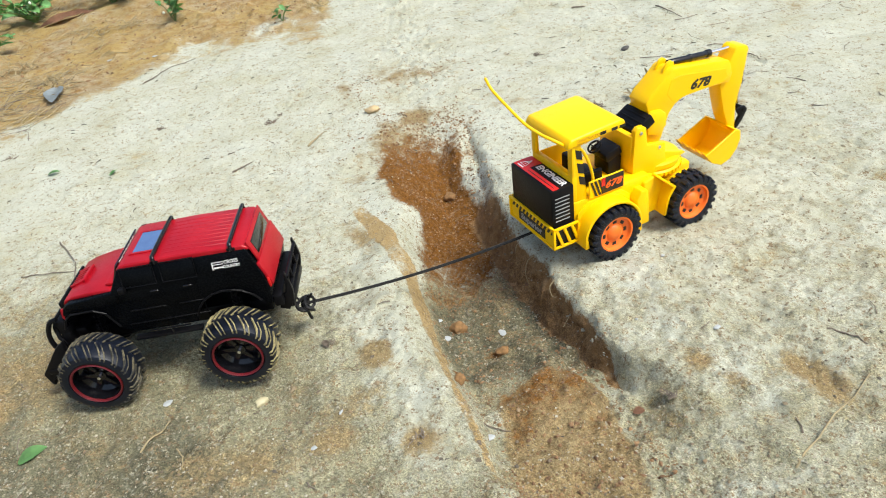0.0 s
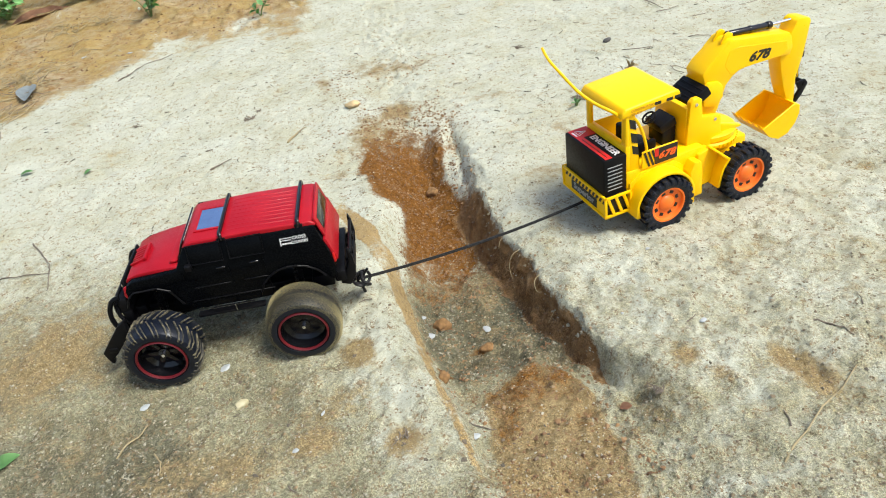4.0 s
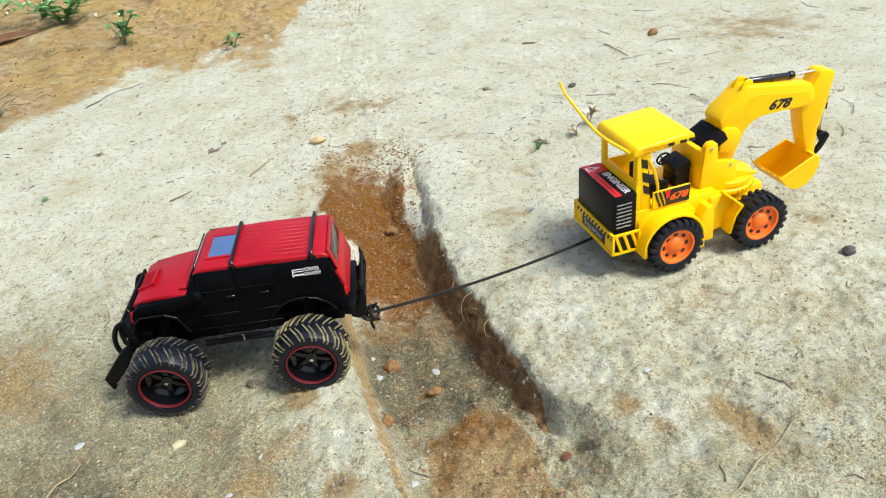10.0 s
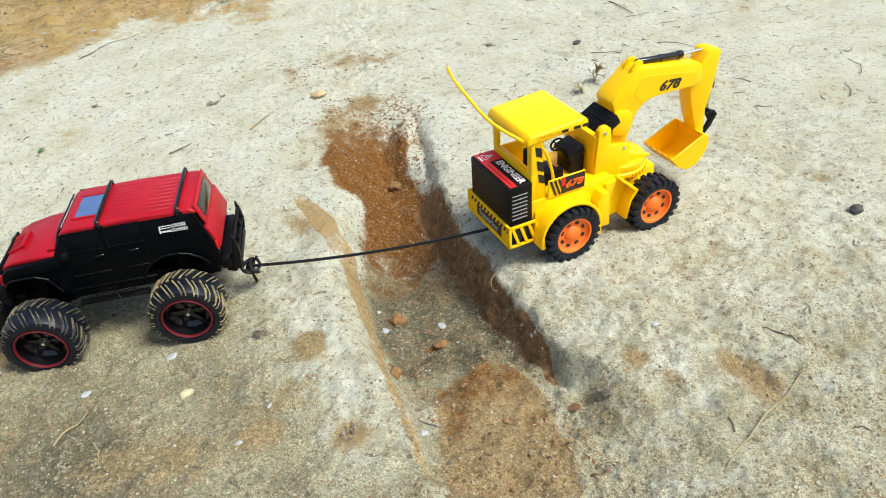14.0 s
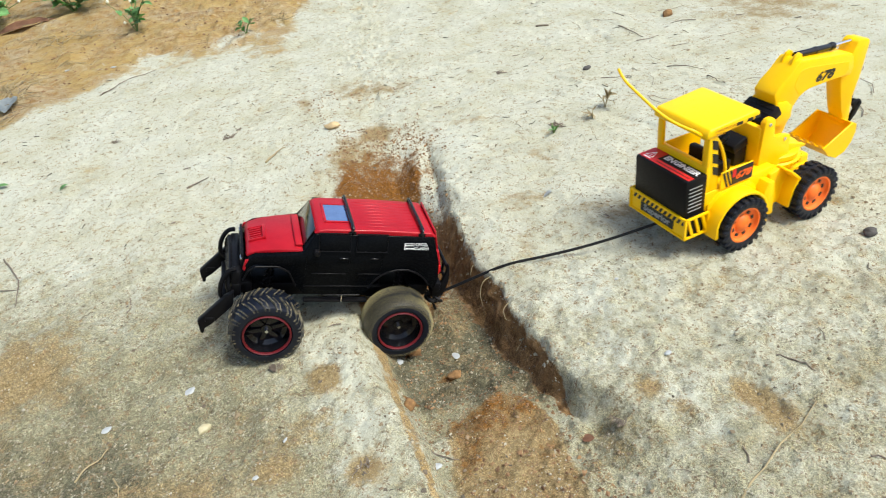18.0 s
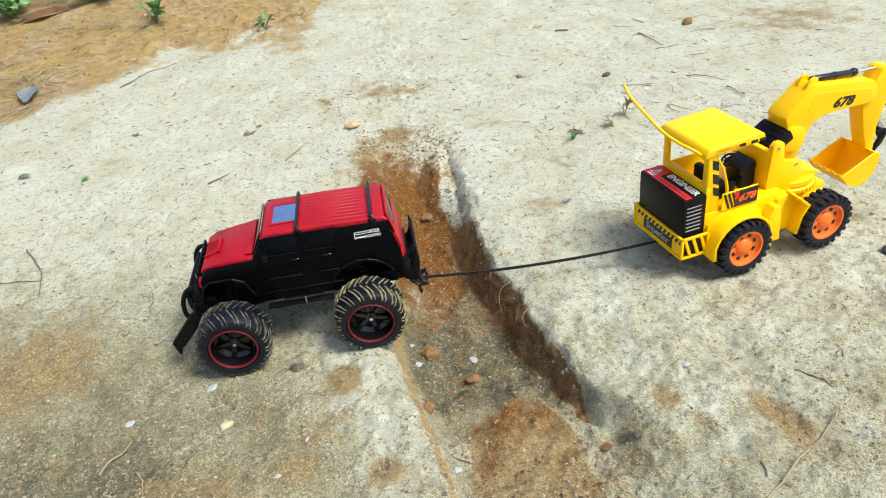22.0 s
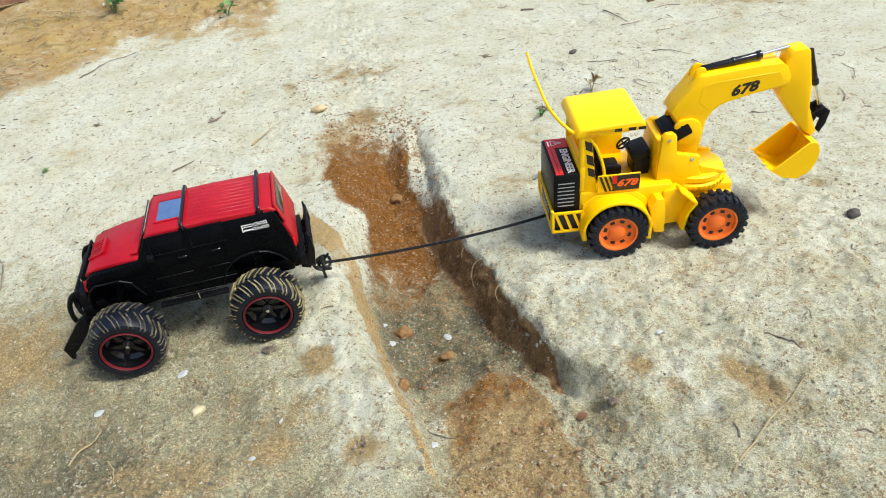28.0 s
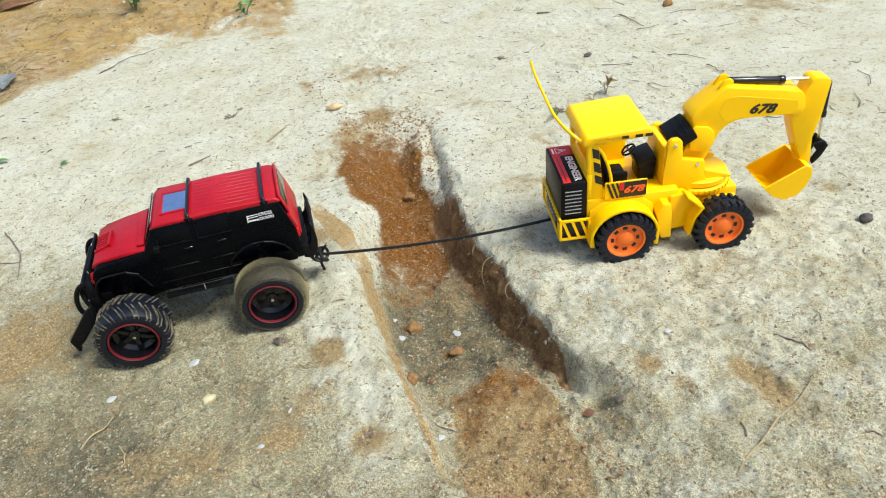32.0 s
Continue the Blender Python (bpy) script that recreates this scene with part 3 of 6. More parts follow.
    band = (1.15 + 0.35 * value_noise(x, y, 22, 55)) * (1 - smooth01((np.abs(x - mid_line) - half) / 0.006 + 0.4)) * smooth01((0.66 - y) / 0.06) * smooth01((y - 0.1) / 0.05)
    # coarse near sand; a falloff of light leftwards and trench shadow are painted in
    coarse_dim = np.clip(1.0 - (y - 0.12) * 1.55, 0, 1.0) * np.interp(x, [-0.5, -0.25, -0.1, 0.1, 0.3], [1.7, 1.45, 1.05, 0.80, 0.64]) + inside * 1.05 * smooth01((0.55 - y) / 0.1) * smooth01((y - 0.22) / 0.12)
    coarse_dim = coarse_dim * (1 - 0.6 * np.exp(-((x - left_lip(y) + 0.045) / 0.035) ** 2) * smooth01((y - 0.08) / 0.1) * (1 - smooth01((y - 0.5) / 0.15)))
    coarse_dim = np.maximum(coarse_dim, 0.35 * blob(x, y, 0.70, 0.50, 0.35, 0.4))
    # far from the toys the soils change in wide uneven patches
    away = smooth01((np.hypot(x, y - 0.6) - 1.3) / 0.9)
    patch = 0.5 + 0.5 * value_noise(x, y, 0.9, 31) + 0.35 * value_noise(x, y, 2.7, 32)
    behind = away * smooth01((1.2 - y) / 0.8)
    coarse_dim = coarse_dim * (1 - behind) + behind * 0.7 * patch
    ochre = ochre * (1 - behind) + behind * np.clip(patch - 0.45, 0, 1) * 0.9
    wide = smooth01((np.hypot(x, y - 0.6) - 2.6) / 1.5)
    ochre = ochre * (1 - wide) + wide * np.clip(patch, 0, 1)
    for name, v in (("ochre", ochre), ("damp", damp), ("cut", cut), ("tan", tan), ("band", band), ("coarse_dim", coarse_dim)):
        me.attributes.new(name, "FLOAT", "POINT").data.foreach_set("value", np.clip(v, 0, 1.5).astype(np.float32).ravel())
    me.materials.append(SAND)
    return tagged(new("ground", me), "pale dry sand with a dug trench and patches of damp brown soil", "ground", kind="structure")


ground = build_ground()


# ---- toy off-road truck ----
# x forward, y to its left, z up; the ground is z = 0
TRUCK_AXLES, TRUCK_R, TRUCK_HUB = (0.0717, -0.083), 0.042, 0.038


def chevron(th0, th1, y0, y1, r0, r1, w, n=4):
    """One slanting tread block on a tyre."""
    bm, rows = bmesh.new(), []
    for i in range(n):
        t = i / (n - 1)
        th, y = th0 + (th1 - th0) * t, y0 + (y1 - y0) * t
        drop = 0.0045 * max(0.0, (abs(y) - 0.0145) / 0.0065) ** 2
        row = []
        for r, s in ((r0 - drop, -1), (r0 - drop, 1), (r1 - drop, 0.75), (r1 - drop, -0.75)):
            a = th + s * w / 2 / r1
            row.append(bm.verts.new((r * math.cos(a), y, r * math.sin(a))))
        rows.append(row)
    for a, b in zip(rows, rows[1:]):
        for k in range(4):
            bm.faces.new((a[k], a[(k + 1) % 4], b[(k + 1) % 4], b[k]))
    bm.faces.new(rows[0][::-1])
    bm.faces.new(rows[-1])
    return bm


def truck_wheel(parent, tread_material):
    wheel = part("wheel", lathe([(0.0, 0.008), (0.006, 0.008), (0.0075, 0.005), (0.018, 0.003), (0.0232, 0.006), (0.0248, 0.0182), (0.0268, 0.0185), (0.0268, -0.018), (0.0252, -0.018), (0.025, -0.004), (0.0, -0.004)], 48), RIM_BLACK, parent)
    for k in range(6):
        a = k * math.tau / 6
        m = Matrix.Rotation(a, 4, "Y")
        part("spoke", box(0.006, 0.0240, 0.0035, 0.0072, -0.0030, 0.0030, 0.001, m=m), RIM_BLACK, wheel)
    part("rim_ring", lathe([(0.0248, 0.0180), (0.0250, 0.0205), (0.0260, 0.0213), (0.0272, 0.0205), (0.0274, 0.017)], 48), RED_RING, wheel, "dark red outer ring")
    part("axle_nut", cyl((0, 0.008, 0), (0, 0.0125, 0), 0.0024, 0.002, 6), CHROME, wheel, "small steel axle nut")
    side = [(0.0268, 0.0176), (0.0285, 0.0206), (0.0335, 0.0216), (0.0378, 0.0195), (0.0395, 0.0155), (0.0402, 0.008), (0.0404, 0.0)]
    part("tyre", lathe(side + [(r, -y) for r, y in side[-2::-1]] + [(0.0275, 0.0)], 56, closed=True), RUBBER, wheel, "fat black rubber tyre")
    lugs, blocks = [], []
    for k in range(18):
        a = k * math.tau / 18
        for side_y, off in ((1, 0.0), (-1, math.pi / 18)):
            for step, inner, w in ((0.0, 0.0010, 0.0021), (0.115, 0.0042, 0.0017)):
                lugs.append(chevron(a + off + step, a + off + step - 0.30 * (1 - inner / 0.0212), side_y * 0.0212, side_y * inner, 0.0385, 0.0420, w))
            blocks.append(chevron(a + off + 0.0575, a + off + 0.0575 - 0.26, side_y * 0.0205, side_y * 0.0035, 0.0385, 0.0415, 0.0046))
    part("tread", merge(*lugs), tread_material, wheel, "chevron tread ridges caked with tan sand")
    part("tread_base", merge(*blocks), RUBBER, wheel, "slanting rubber tread blocks")
    return wheel


def arc(cx, cz, r, a0, a1, n=10):
    return [(cx + r * math.cos(radians(a0 + (a1 - a0) * i / n)), cz + r * math.sin(radians(a0 + (a1 - a0) * i / n))) for i in range(n + 1)]


def flare_side(co):
    """The cabin leans inwards above the belt line."""
    k = 1 - 0.20 * max(0.0, (co.z - 0.121) / 0.03)
    nose = 1 - 0.10 * max(0.0, (co.x - 0.06) / 0.04)
    return Vector((co.x, co.y * k * nose, co.z))


def crown(co):
    """The bonnet narrows to the nose and falls off at its sides."""
    k = 1 - 0.17 * max(0.0, (co.x - 0.034) / 0.06)
    return Vector((co.x, co.y * k, co.z - 2.2 * max(0.0, abs(co.y) - 0.02) ** 2 * 1.6))


def spring(p0, p1, r, wire, turns):
    p0, p1 = Vector(p0), Vector(p1)
    q = (p1 - p0).to_track_quat("Z", "Y").to_matrix()
    return tube([p0 + (p1 - p0) * t + q @ Vector((r * math.cos(t * turns * math.tau), r * math.sin(t * turns * math.tau), 0)) for t in np.linspace(0, 1, turns * 8 + 1)], wire, 5)


def build_truck():
    truck = tagged(new("toy_truck"), "red and black toy off-road truck with fat dusty tyres", "toy truck")
    outline = [(-0.127, 0.074), (-0.1305, 0.088), (-0.1275, 0.112), (-0.1175, 0.1435), (0.0215, 0.1435), (0.0345, 0.1215), (0.086, 0.1145), (0.0935, 0.1100), (0.0985, 0.102), (0.1005, 0.092)]
    outline += [(0.101, 0.082), (0.094, 0.0975), (0.086, 0.1035), (0.060, 0.1035), (0.049, 0.097), (0.039, 0.076)] + [(0.030, 0.067), (-0.041, 0.067)] + arc(-0.083, 0.062, 0.040, 10, 152) + [(-0.122, 0.076)]
    part("body", prism(outline, -0.049, 0.049, 0.0022, 2, flare_side), BODY_BLACK, truck, "black painted body sides")
    # bonnet, with a vent and a cowl
    bonnet = part("bonnet", prism([(0.0335, 0.1190), (0.0335, 0.1245), (0.040, 0.1250), (0.060, 0.1240), (0.080, 0.1210), (0.0925, 0.1168), (0.0965, 0.1115), (0.093, 0.110), (0.086, 0.115)], -0.0440, 0.0440, 0.0016, 2, crown), RED, truck, "red bonnet with a square raised vent")
    vent = part("vent", merge(prism([(0.0735, 0.1185), (0.0740, 0.1236), (0.0775, 0.1232), (0.0775, 0.1185)], -0.0150, 0.0150, 0.0007), *[prism([(0.0740, 0.1185), (0.0740, 0.1232), (0.0930, 0.1176), (0.0930, 0.115)], y - 0.0012, y + 0.0012, 0.0005) for y in (-0.0138, 0.0138)]), RED, bonnet, "square vent surround on the bonnet")
    for i in range(5):
        y = -0.0100 + i * 0.0050
        part("slat", prism([(0.0785, 0.1180), (0.0785, 0.1219), (0.0915, 0.1179), (0.0915, 0.115)], y - 0.0011, y + 0.0011, 0.0003, 1), RED, vent)
    part("cowl", box(0.034, 0.0425, -0.036, 0.036, 0.1235, 0.1268, 0.0014), RED, bonnet, "red ribbed cowl under the windscreen")
    for s in (-1, 1):
        part("side_marker", prism([(0.0975, 0.094), (0.0995, 0.098), (0.097, 0.1085), (0.086, 0.1115)], s * 0.0415, s * 0.0445, 0.0006), RED, truck, "red front corner panel")
    # roof
    roof = part("roof", prism([(-0.1205, 0.1410), (-0.1195, 0.1450), (-0.114, 0.1480), (-0.05, 0.1495), (0.010, 0.1485), (0.018, 0.1470), (0.0235, 0.1420)], -0.0405, 0.0405, 0.003, 3), RED, truck, "red roof panel")
    for i in range(9):
        y = -0.030 + i * 0.0075
        part("roof_rib", prism([(-0.098, 0.1478), (-0.098, 0.14862), (-0.05, 0.14978), (-0.027, 0.14935), (-0.027, 0.1478)], y - 0.0011, y + 0.0011, 0.0003, 1), RED, roof)
    part("sunroof_frame", merge(box(-0.0185, 0.0105, -0.0235, -0.0205, 0.1475, 0.1499), box(-0.0185, 0.0105, 0.0205, 0.0235, 0.1475, 0.1499), box(0.0078, 0.0105, -0.0205, 0.0205, 0.1475, 0.1496)), RED, roof, "raised red sunroof frame")
    part("sunroof", box(-0.0185, 0.0078, -0.0205, 0.0205, 0.1473, 0.1493), SKY_MIRROR, roof, "glossy dark sunroof that mirrors the sky, with sky blue painted in")
    for x in (-0.0203, -0.1025):
        rack = part("roof_bar", merge(tube(smooth_line([(x, -0.0405, 0.1440), (x, -0.0395, 0.1500), (x, -0.034, 0.1522), (x, 0.034, 0.1522), (x, 0.0395, 0.1500), (x, 0.0405, 0.1440)], 4), 0.0021, 8), box(x - 0.002, x + 0.002, -0.034, 0.034, 0.1506, 0.1534, 0.0006)), RIM_BLACK, truck, "glossy black roof rack bar")
        for s in (-1, 1):
            part("bar_foot", box(x - 0.0045, x + 0.0045, s * 0.0385 - 0.003, s * 0.0385 + 0.003, 0.1435, 0.1472, 0.001), RED if s < 0 else BLACK, rack)
    # glazing
    wind = plane_at((0.0287, 0, 0.1365), (0, -1, 0), (-0.0130, 0, 0.026))
    part("windscreen", box(-0.036, 0.036, -0.0125, 0.0125, 0.0004, 0.0022, 0.0008, m=wind), GLASS, truck, "dark tinted windscreen")
    part("sun_strip", merge(*[box(-0.026 + i * 0.0075, -0.0205 + i * 0.0075, 0.0085, 0.0108, 0.0023, 0.0026, m=wind) for i in range(7)]), WHITE_INK, truck, "white lettering across the windscreen's top")
    part("wiper", tube([wind @ Vector((-0.02, -0.0115, 0.0035)), wind @ Vector((0.012, -0.005, 0.0035))], 0.0006, 5), BLACK, truck)
    for s in (-1, 1):
        for a, b in ((0.0165, -0.0175), (-0.0265, -0.0610)):
            lean = plane_at(((a + b) / 2, s * 0.0458, 0.1355), (-s, 0, 0), (0, -s * 0.0098 * 0.97, 0.03))
            h = abs(a - b) / 2
            part("side_window", box(-h, h, -0.0095, 0.0095, -0.0006, 0.0012, 0.0006, m=lean), BODY_BLACK, truck, "black tinted side window")
            part("window_frame", tube([lean @ Vector(q) for q in ((-h - 0.001, -0.0105, 0.001), (h + 0.001, -0.0105, 0.001), (h + 0.001, 0.0105, 0.001), (-h - 0.001, 0.0105, 0.001), (-h - 0.001, -0.0105, 0.001))], 0.0007, 6), BLACK, truck)
        for a, b, z in ((0.023, -0.017, 0.0955), (-0.031, -0.058, 0.0955), (0.030, -0.060, 0.0785)):
            part("trim_strip", box(b, a, s * 0.0492 - 0.0006, s * 0.0492 + 0.0006, z - 0.0007, z + 0.0007, 0.0003, 1), BLACK, truck, "thin side strip")
        for x in (-0.012, -0.048):
            part("door_handle", box(x - 0.005, x + 0.005, s * 0.0495 - 0.001, s * 0.0495 + 0.001, 0.1155, 0.1175, 0.0005, 1), RIM_BLACK, truck)
        for a, b in ((0.0305, 0.0300), (-0.019, -0.0195), (-0.057, -0.0575)):
            part("door_gap", box(b - 0.0004, a, s * 0.0489 - 0.0004, s * 0.0489 + 0.0004, 0.072, 0.120), BODY_BLACK, truck)
        # wheel-arch lips, side step, springs
        part("arch_lip", tube([(x, s * 0.0498, z) for x, z in [(0.099, 0.086), (0.0935, 0.098), (0.086, 0.104), (0.060, 0.104), (0.049, 0.0975), (0.040, 0.078)]], 0.0012, 6), BLACK, truck)
        part("arch_lip", tube([(x, s * 0.0498, z) for x, z in arc(-0.083, 0.062, 0.0405, 20, 150, 8)], 0.0012, 6), BLACK, truck)
        step = part("side_step", box(-0.045, 0.030, s * 0.049 - 0.004, s * 0.049 + 0.004, 0.0575, 0.0615, 0.0012), BLACK, truck, "black side step")
        part("step_bracket", tube([(0.010, s * 0.0535, 0.069), (-0.035, s * 0.0535, 0.069)], 0.0009, 5), RIM_BLACK, step)
        part("step_bracket", tube([(-0.014, s * 0.0535, 0.069), (-0.014, s * 0.0535, 0.060)], 0.0011, 5), CHROME, step)
        for x in TRUCK_AXLES:
            strut = part("shock_absorber", cyl((x, s * 0.034, 0.046), (x - 0.004, s * 0.031, 0.094), 0.0022, None, 8), BLACK, truck, "black shock absorber")
            part("spring", spring((x, s * 0.034, 0.052), (x - 0.003, s * 0.032, 0.090), 0.0048, 0.0009, 7), BLACK, strut)
        part("mirror", box(0.016, 0.023, s * 0.0515 - 0.0035, s * 0.0515 + 0.0035, 0.121, 0.128, 0.0015), BLACK, truck)
        part("headlight", lathe([(0.0, 0.002), (0.003, 0.0018), (0.0045, 0.0), (0.0, 0.0)], 16), CHROME, truck, "round headlight", at=Matrix.Translation((0.1005, s * 0.032, 0.105)) @ Matrix.Rotation(radians(-90), 4, "Z"))
        part("tail_light", box(-0.1318, -0.1290, s * 0.0425 - 0.0025, s * 0.0425 + 0.0025, 0.094, 0.106, 0.0008), RED_INK, truck)
    # grille and front guard
    grille = part("grille", box(0.0985, 0.1015, -0.036, 0.036, 0.080, 0.1115, 0.001), BLACK, truck, "black slotted grille")
    for i in range(6):
        y = -0.020 + i * 0.008
        part("slot", box(0.1012, 0.1022, y - 0.0022, y + 0.0022, 0.098, 0.109, 0.0004, 1), RIM_BLACK, grille)
    bar = part("front_guard", merge(box(0.100, 0.110, -0.046, 0.046, 0.062, 0.078, 0.002),
        tube(smooth_line([(0.106, -0.044, 0.060), (0.114, -0.044, 0.072), (0.1135, -0.040, 0.082), (0.1110, -0.032, 0.0905), (0.1110, 0.032, 0.0905), (0.1135, 0.040, 0.082), (0.114, 0.044, 0.072), (0.106, 0.044, 0.060)], 4), 0.0024, 8),
        tube([(0.1135, -0.038, 0.082), (0.1135, 0.038, 0.082)], 0.0020, 6), tube([(0.114, -0.040, 0.076), (0.114, 0.040, 0.076)], 0.0026, 6), tube([(0.1125, -0.037, 0.0930), (0.1125, 0.037, 0.0930)], 0.0022, 8), box(0.100, 0.1115, -0.045, 0.045, 0.066, 0.094, 0.003)), BLACK, truck, "black tubular front guard")
    for s in (-1, 1):
        part("guard_upright", tube([(0.1110, s * 0.012, 0.0905), (0.114, s * 0.012, 0.074), (0.108, s * 0.012, 0.066)], 0.0020, 6), BLACK, bar)
        part("tow_hook", tube(smooth_line([(0.106, s * 0.045, 0.098), (0.1145, s * 0.046, 0.095), (0.1215, s * 0.047, 0.081), (0.1220, s * 0.047, 0.064), (0.115, s * 0.046, 0.058)], 4), 0.0028, 8), BLACK, bar)
        part("skid_arm", merge(prism([(0.108, 0.074), (0.118, 0.067), (0.131, 0.052), (0.1465, 0.034), (0.1455, 0.030), (0.1425, 0.018), (0.1390, 0.0175), (0.1385, 0.024), (0.1310, 0.030), (0.1210, 0.041), (0.108, 0.056)], s * 0.053 - 0.0038, s * 0.053 + 0.0038, 0.0012), box(0.128, 0.138, s * 0.053 - 0.0052, s * 0.053 + 0.0052, 0.034, 0.040, 0.001)), BLACK, bar, "notched black skid arm")
        part("guard_side", tube(smooth_line([(0.1120, s * 0.042, 0.060), (0.1155, s * 0.042, 0.076), (0.1155, s * 0.040, 0.086), (0.1125, s * 0.037, 0.0930)], 4), 0.0022, 8), BLACK, bar)
        part("guard_brace", tube([(0.1140, s * 0.036, 0.0915), (0.1160, -s * 0.030, 0.062)], 0.0013, 6), BLACK, bar)
    part("skid_plate", box(0.114, 0.121, -0.040, 0.040, 0.044, 0.056, 0.0016), BLACK, bar)
    # tailgate, rear guard and hitch
    back = plane_at((-0.1238, 0, 0.1255), (0, -1, 0), (0.0125, 0, 0.0465))
    gate = part("tailgate", merge(box(-0.0385, 0.0385, -0.001, 0.0245, 0.0002, 0.0028, 0.0012, m=back), box(-0.0435, 0.0435, -0.031, -0.001, -0.0012, 0.0028, 0.0012, m=back)), RED, truck, "red tailgate")
    part("rear_window", box(-0.030, 0.030, 0.003, 0.0195, 0.0026, 0.0034, 0.0006, m=back), GLASS, gate, "dark rear window")
    part("rear_bumper", box(-0.1375, -0.127, -0.044, 0.044, 0.066, 0.080, 0.002), BLACK, truck, "black rear bumper")
    guard = part("rear_guard", merge(*[prism([(-0.129, 0.058), (-0.139, 0.054), (-0.147, 0.066), (-0.1490, 0.078), (-0.1480, 0.091), (-0.1455, 0.102), (-0.1440, 0.102), (-0.1435, 0.090), (-0.1405, 0.078), (-0.133, 0.070)], y - 0.0028, y + 0.0028, 0.0010) for y in (-0.034, 0.034)],
        tube([(-0.1460, -0.034, 0.095), (-0.1460, 0.034, 0.095)], 0.0022, 8), tube([(-0.1462, -0.034, 0.079), (-0.1462, 0.034, 0.079)], 0.0022, 8), box(-0.146, -0.130, -0.036, 0.036, 0.056, 0.066, 0.002)), BLACK, truck, "black rear guard with leaning side blades")
    for s in (-1, 1):
        part("guard_upright", tube([(-0.146, s * 0.014, 0.095), (-0.1462, s * 0.014, 0.079), (-0.134, s * 0.014, 0.070)], 0.0018, 6), BLACK, guard)
    part("hitch", merge(box(-0.134, -0.118, -0.006, 0.006, 0.038, 0.060, 0.0015), tube(smooth_line([(-0.131, -0.004, 0.042), (-0.138, -0.004, 0.038), (-0.1395, 0.0, 0.036), (-0.138, 0.004, 0.038), (-0.131, 0.004, 0.042)], 4), 0.0014, 6)), BLACK, truck, "black tow hitch")
    # chassis and axles
    part("chassis", merge(box(-0.105, 0.098, -0.027, 0.027, 0.050, 0.068, 0.003), box(-0.122, -0.098, -0.035, 0.035, 0.056, 0.072, 0.002), box(0.088, 0.106, -0.035, 0.035, 0.058, 0.074, 0.002)), BLACK, truck, "black chassis")
    for x in TRUCK_AXLES:
        part("axle", merge(cyl((x, -0.060, 0.038), (x, 0.060, 0.038), 0.005, None, 12), box(x - 0.012, x + 0.012, -0.012, 0.012, 0.032, 0.052, 0.004)), BLACK, truck)
        for s in (-1, 1):
            part("trailing_arm", tube([(x, s * 0.022, 0.044), (x * 0.35, s * 0.020, 0.052)], 0.0025, 6), BLACK, truck)
    # badge
    side = plane_at((-0.0945, 0.0480, 0.1338), (-1, 0, 0), (0, -0.0098, 0.03))
    part("badge_text", merge(letters("CROSS", 0.0052, side @ Matrix.Translation((0.0068, 0.0027, 0.0024)), wide=0.95), letters("COUNTRY", 0.0046, side @ Matrix.Translation((0.0068, -0.0022, 0.0024)), wide=0.82)), WHITE_INK, truck, "white lettering CROSS COUNTRY")
    part("badge_bars", merge(*[box(a, b, c, d, 0.0020, 0.0025, m=side) for a, b, c, d in ((-0.0135, -0.0015, 0.0033, 0.0039), (-0.0135, -0.0015, 0.0010, 0.0016), (-0.0135, -0.0126, -0.0040, 0.0039), (-0.0115, -0.0095, -0.0030, -0.0014), (-0.0088, -0.0068, -0.0030, -0.0014), (-0.0061, -0.0044, -0.0030, -0.0014), (-0.0037, -0.0018, -0.0030, -0.0014))]), WHITE_INK, truck, "white bars of a maker's badge")
    wheels = []
    front, rear = truck_wheel(truck, RUBBER_WORN), truck_wheel(truck, RUBBER_DUSTY)
    for x, w, y in zip(TRUCK_AXLES, (front, rear), (0.0700, 0.0645)):
        w.matrix_basis = pose(x, y, TRUCK_HUB)
        wheels.append((w, x, 1))
        wheels.append((copy_thing(w, pose(x, -y, TRUCK_HUB, 0, 0, 180)), x, -1))
    return truck, wheels


truck, truck_wheels = build_truck()


# ---- toy wheeled digger ----
# x forward, y to its left, z up; the ground is z = 0
DIGGER_AXLES, DIGGER_R, DIGGER_HUB = (0.0562, -0.065), 0.0365, 0.031
BOOM_PIN, STICK_PIN, BUCKET_PIN = (0.0125, 0.0914), (0.152, 0.158), (0.170, 0.074)


def widened(k, profile, seg):
    return lathe([(r * k, y) for r, y in profile], seg)


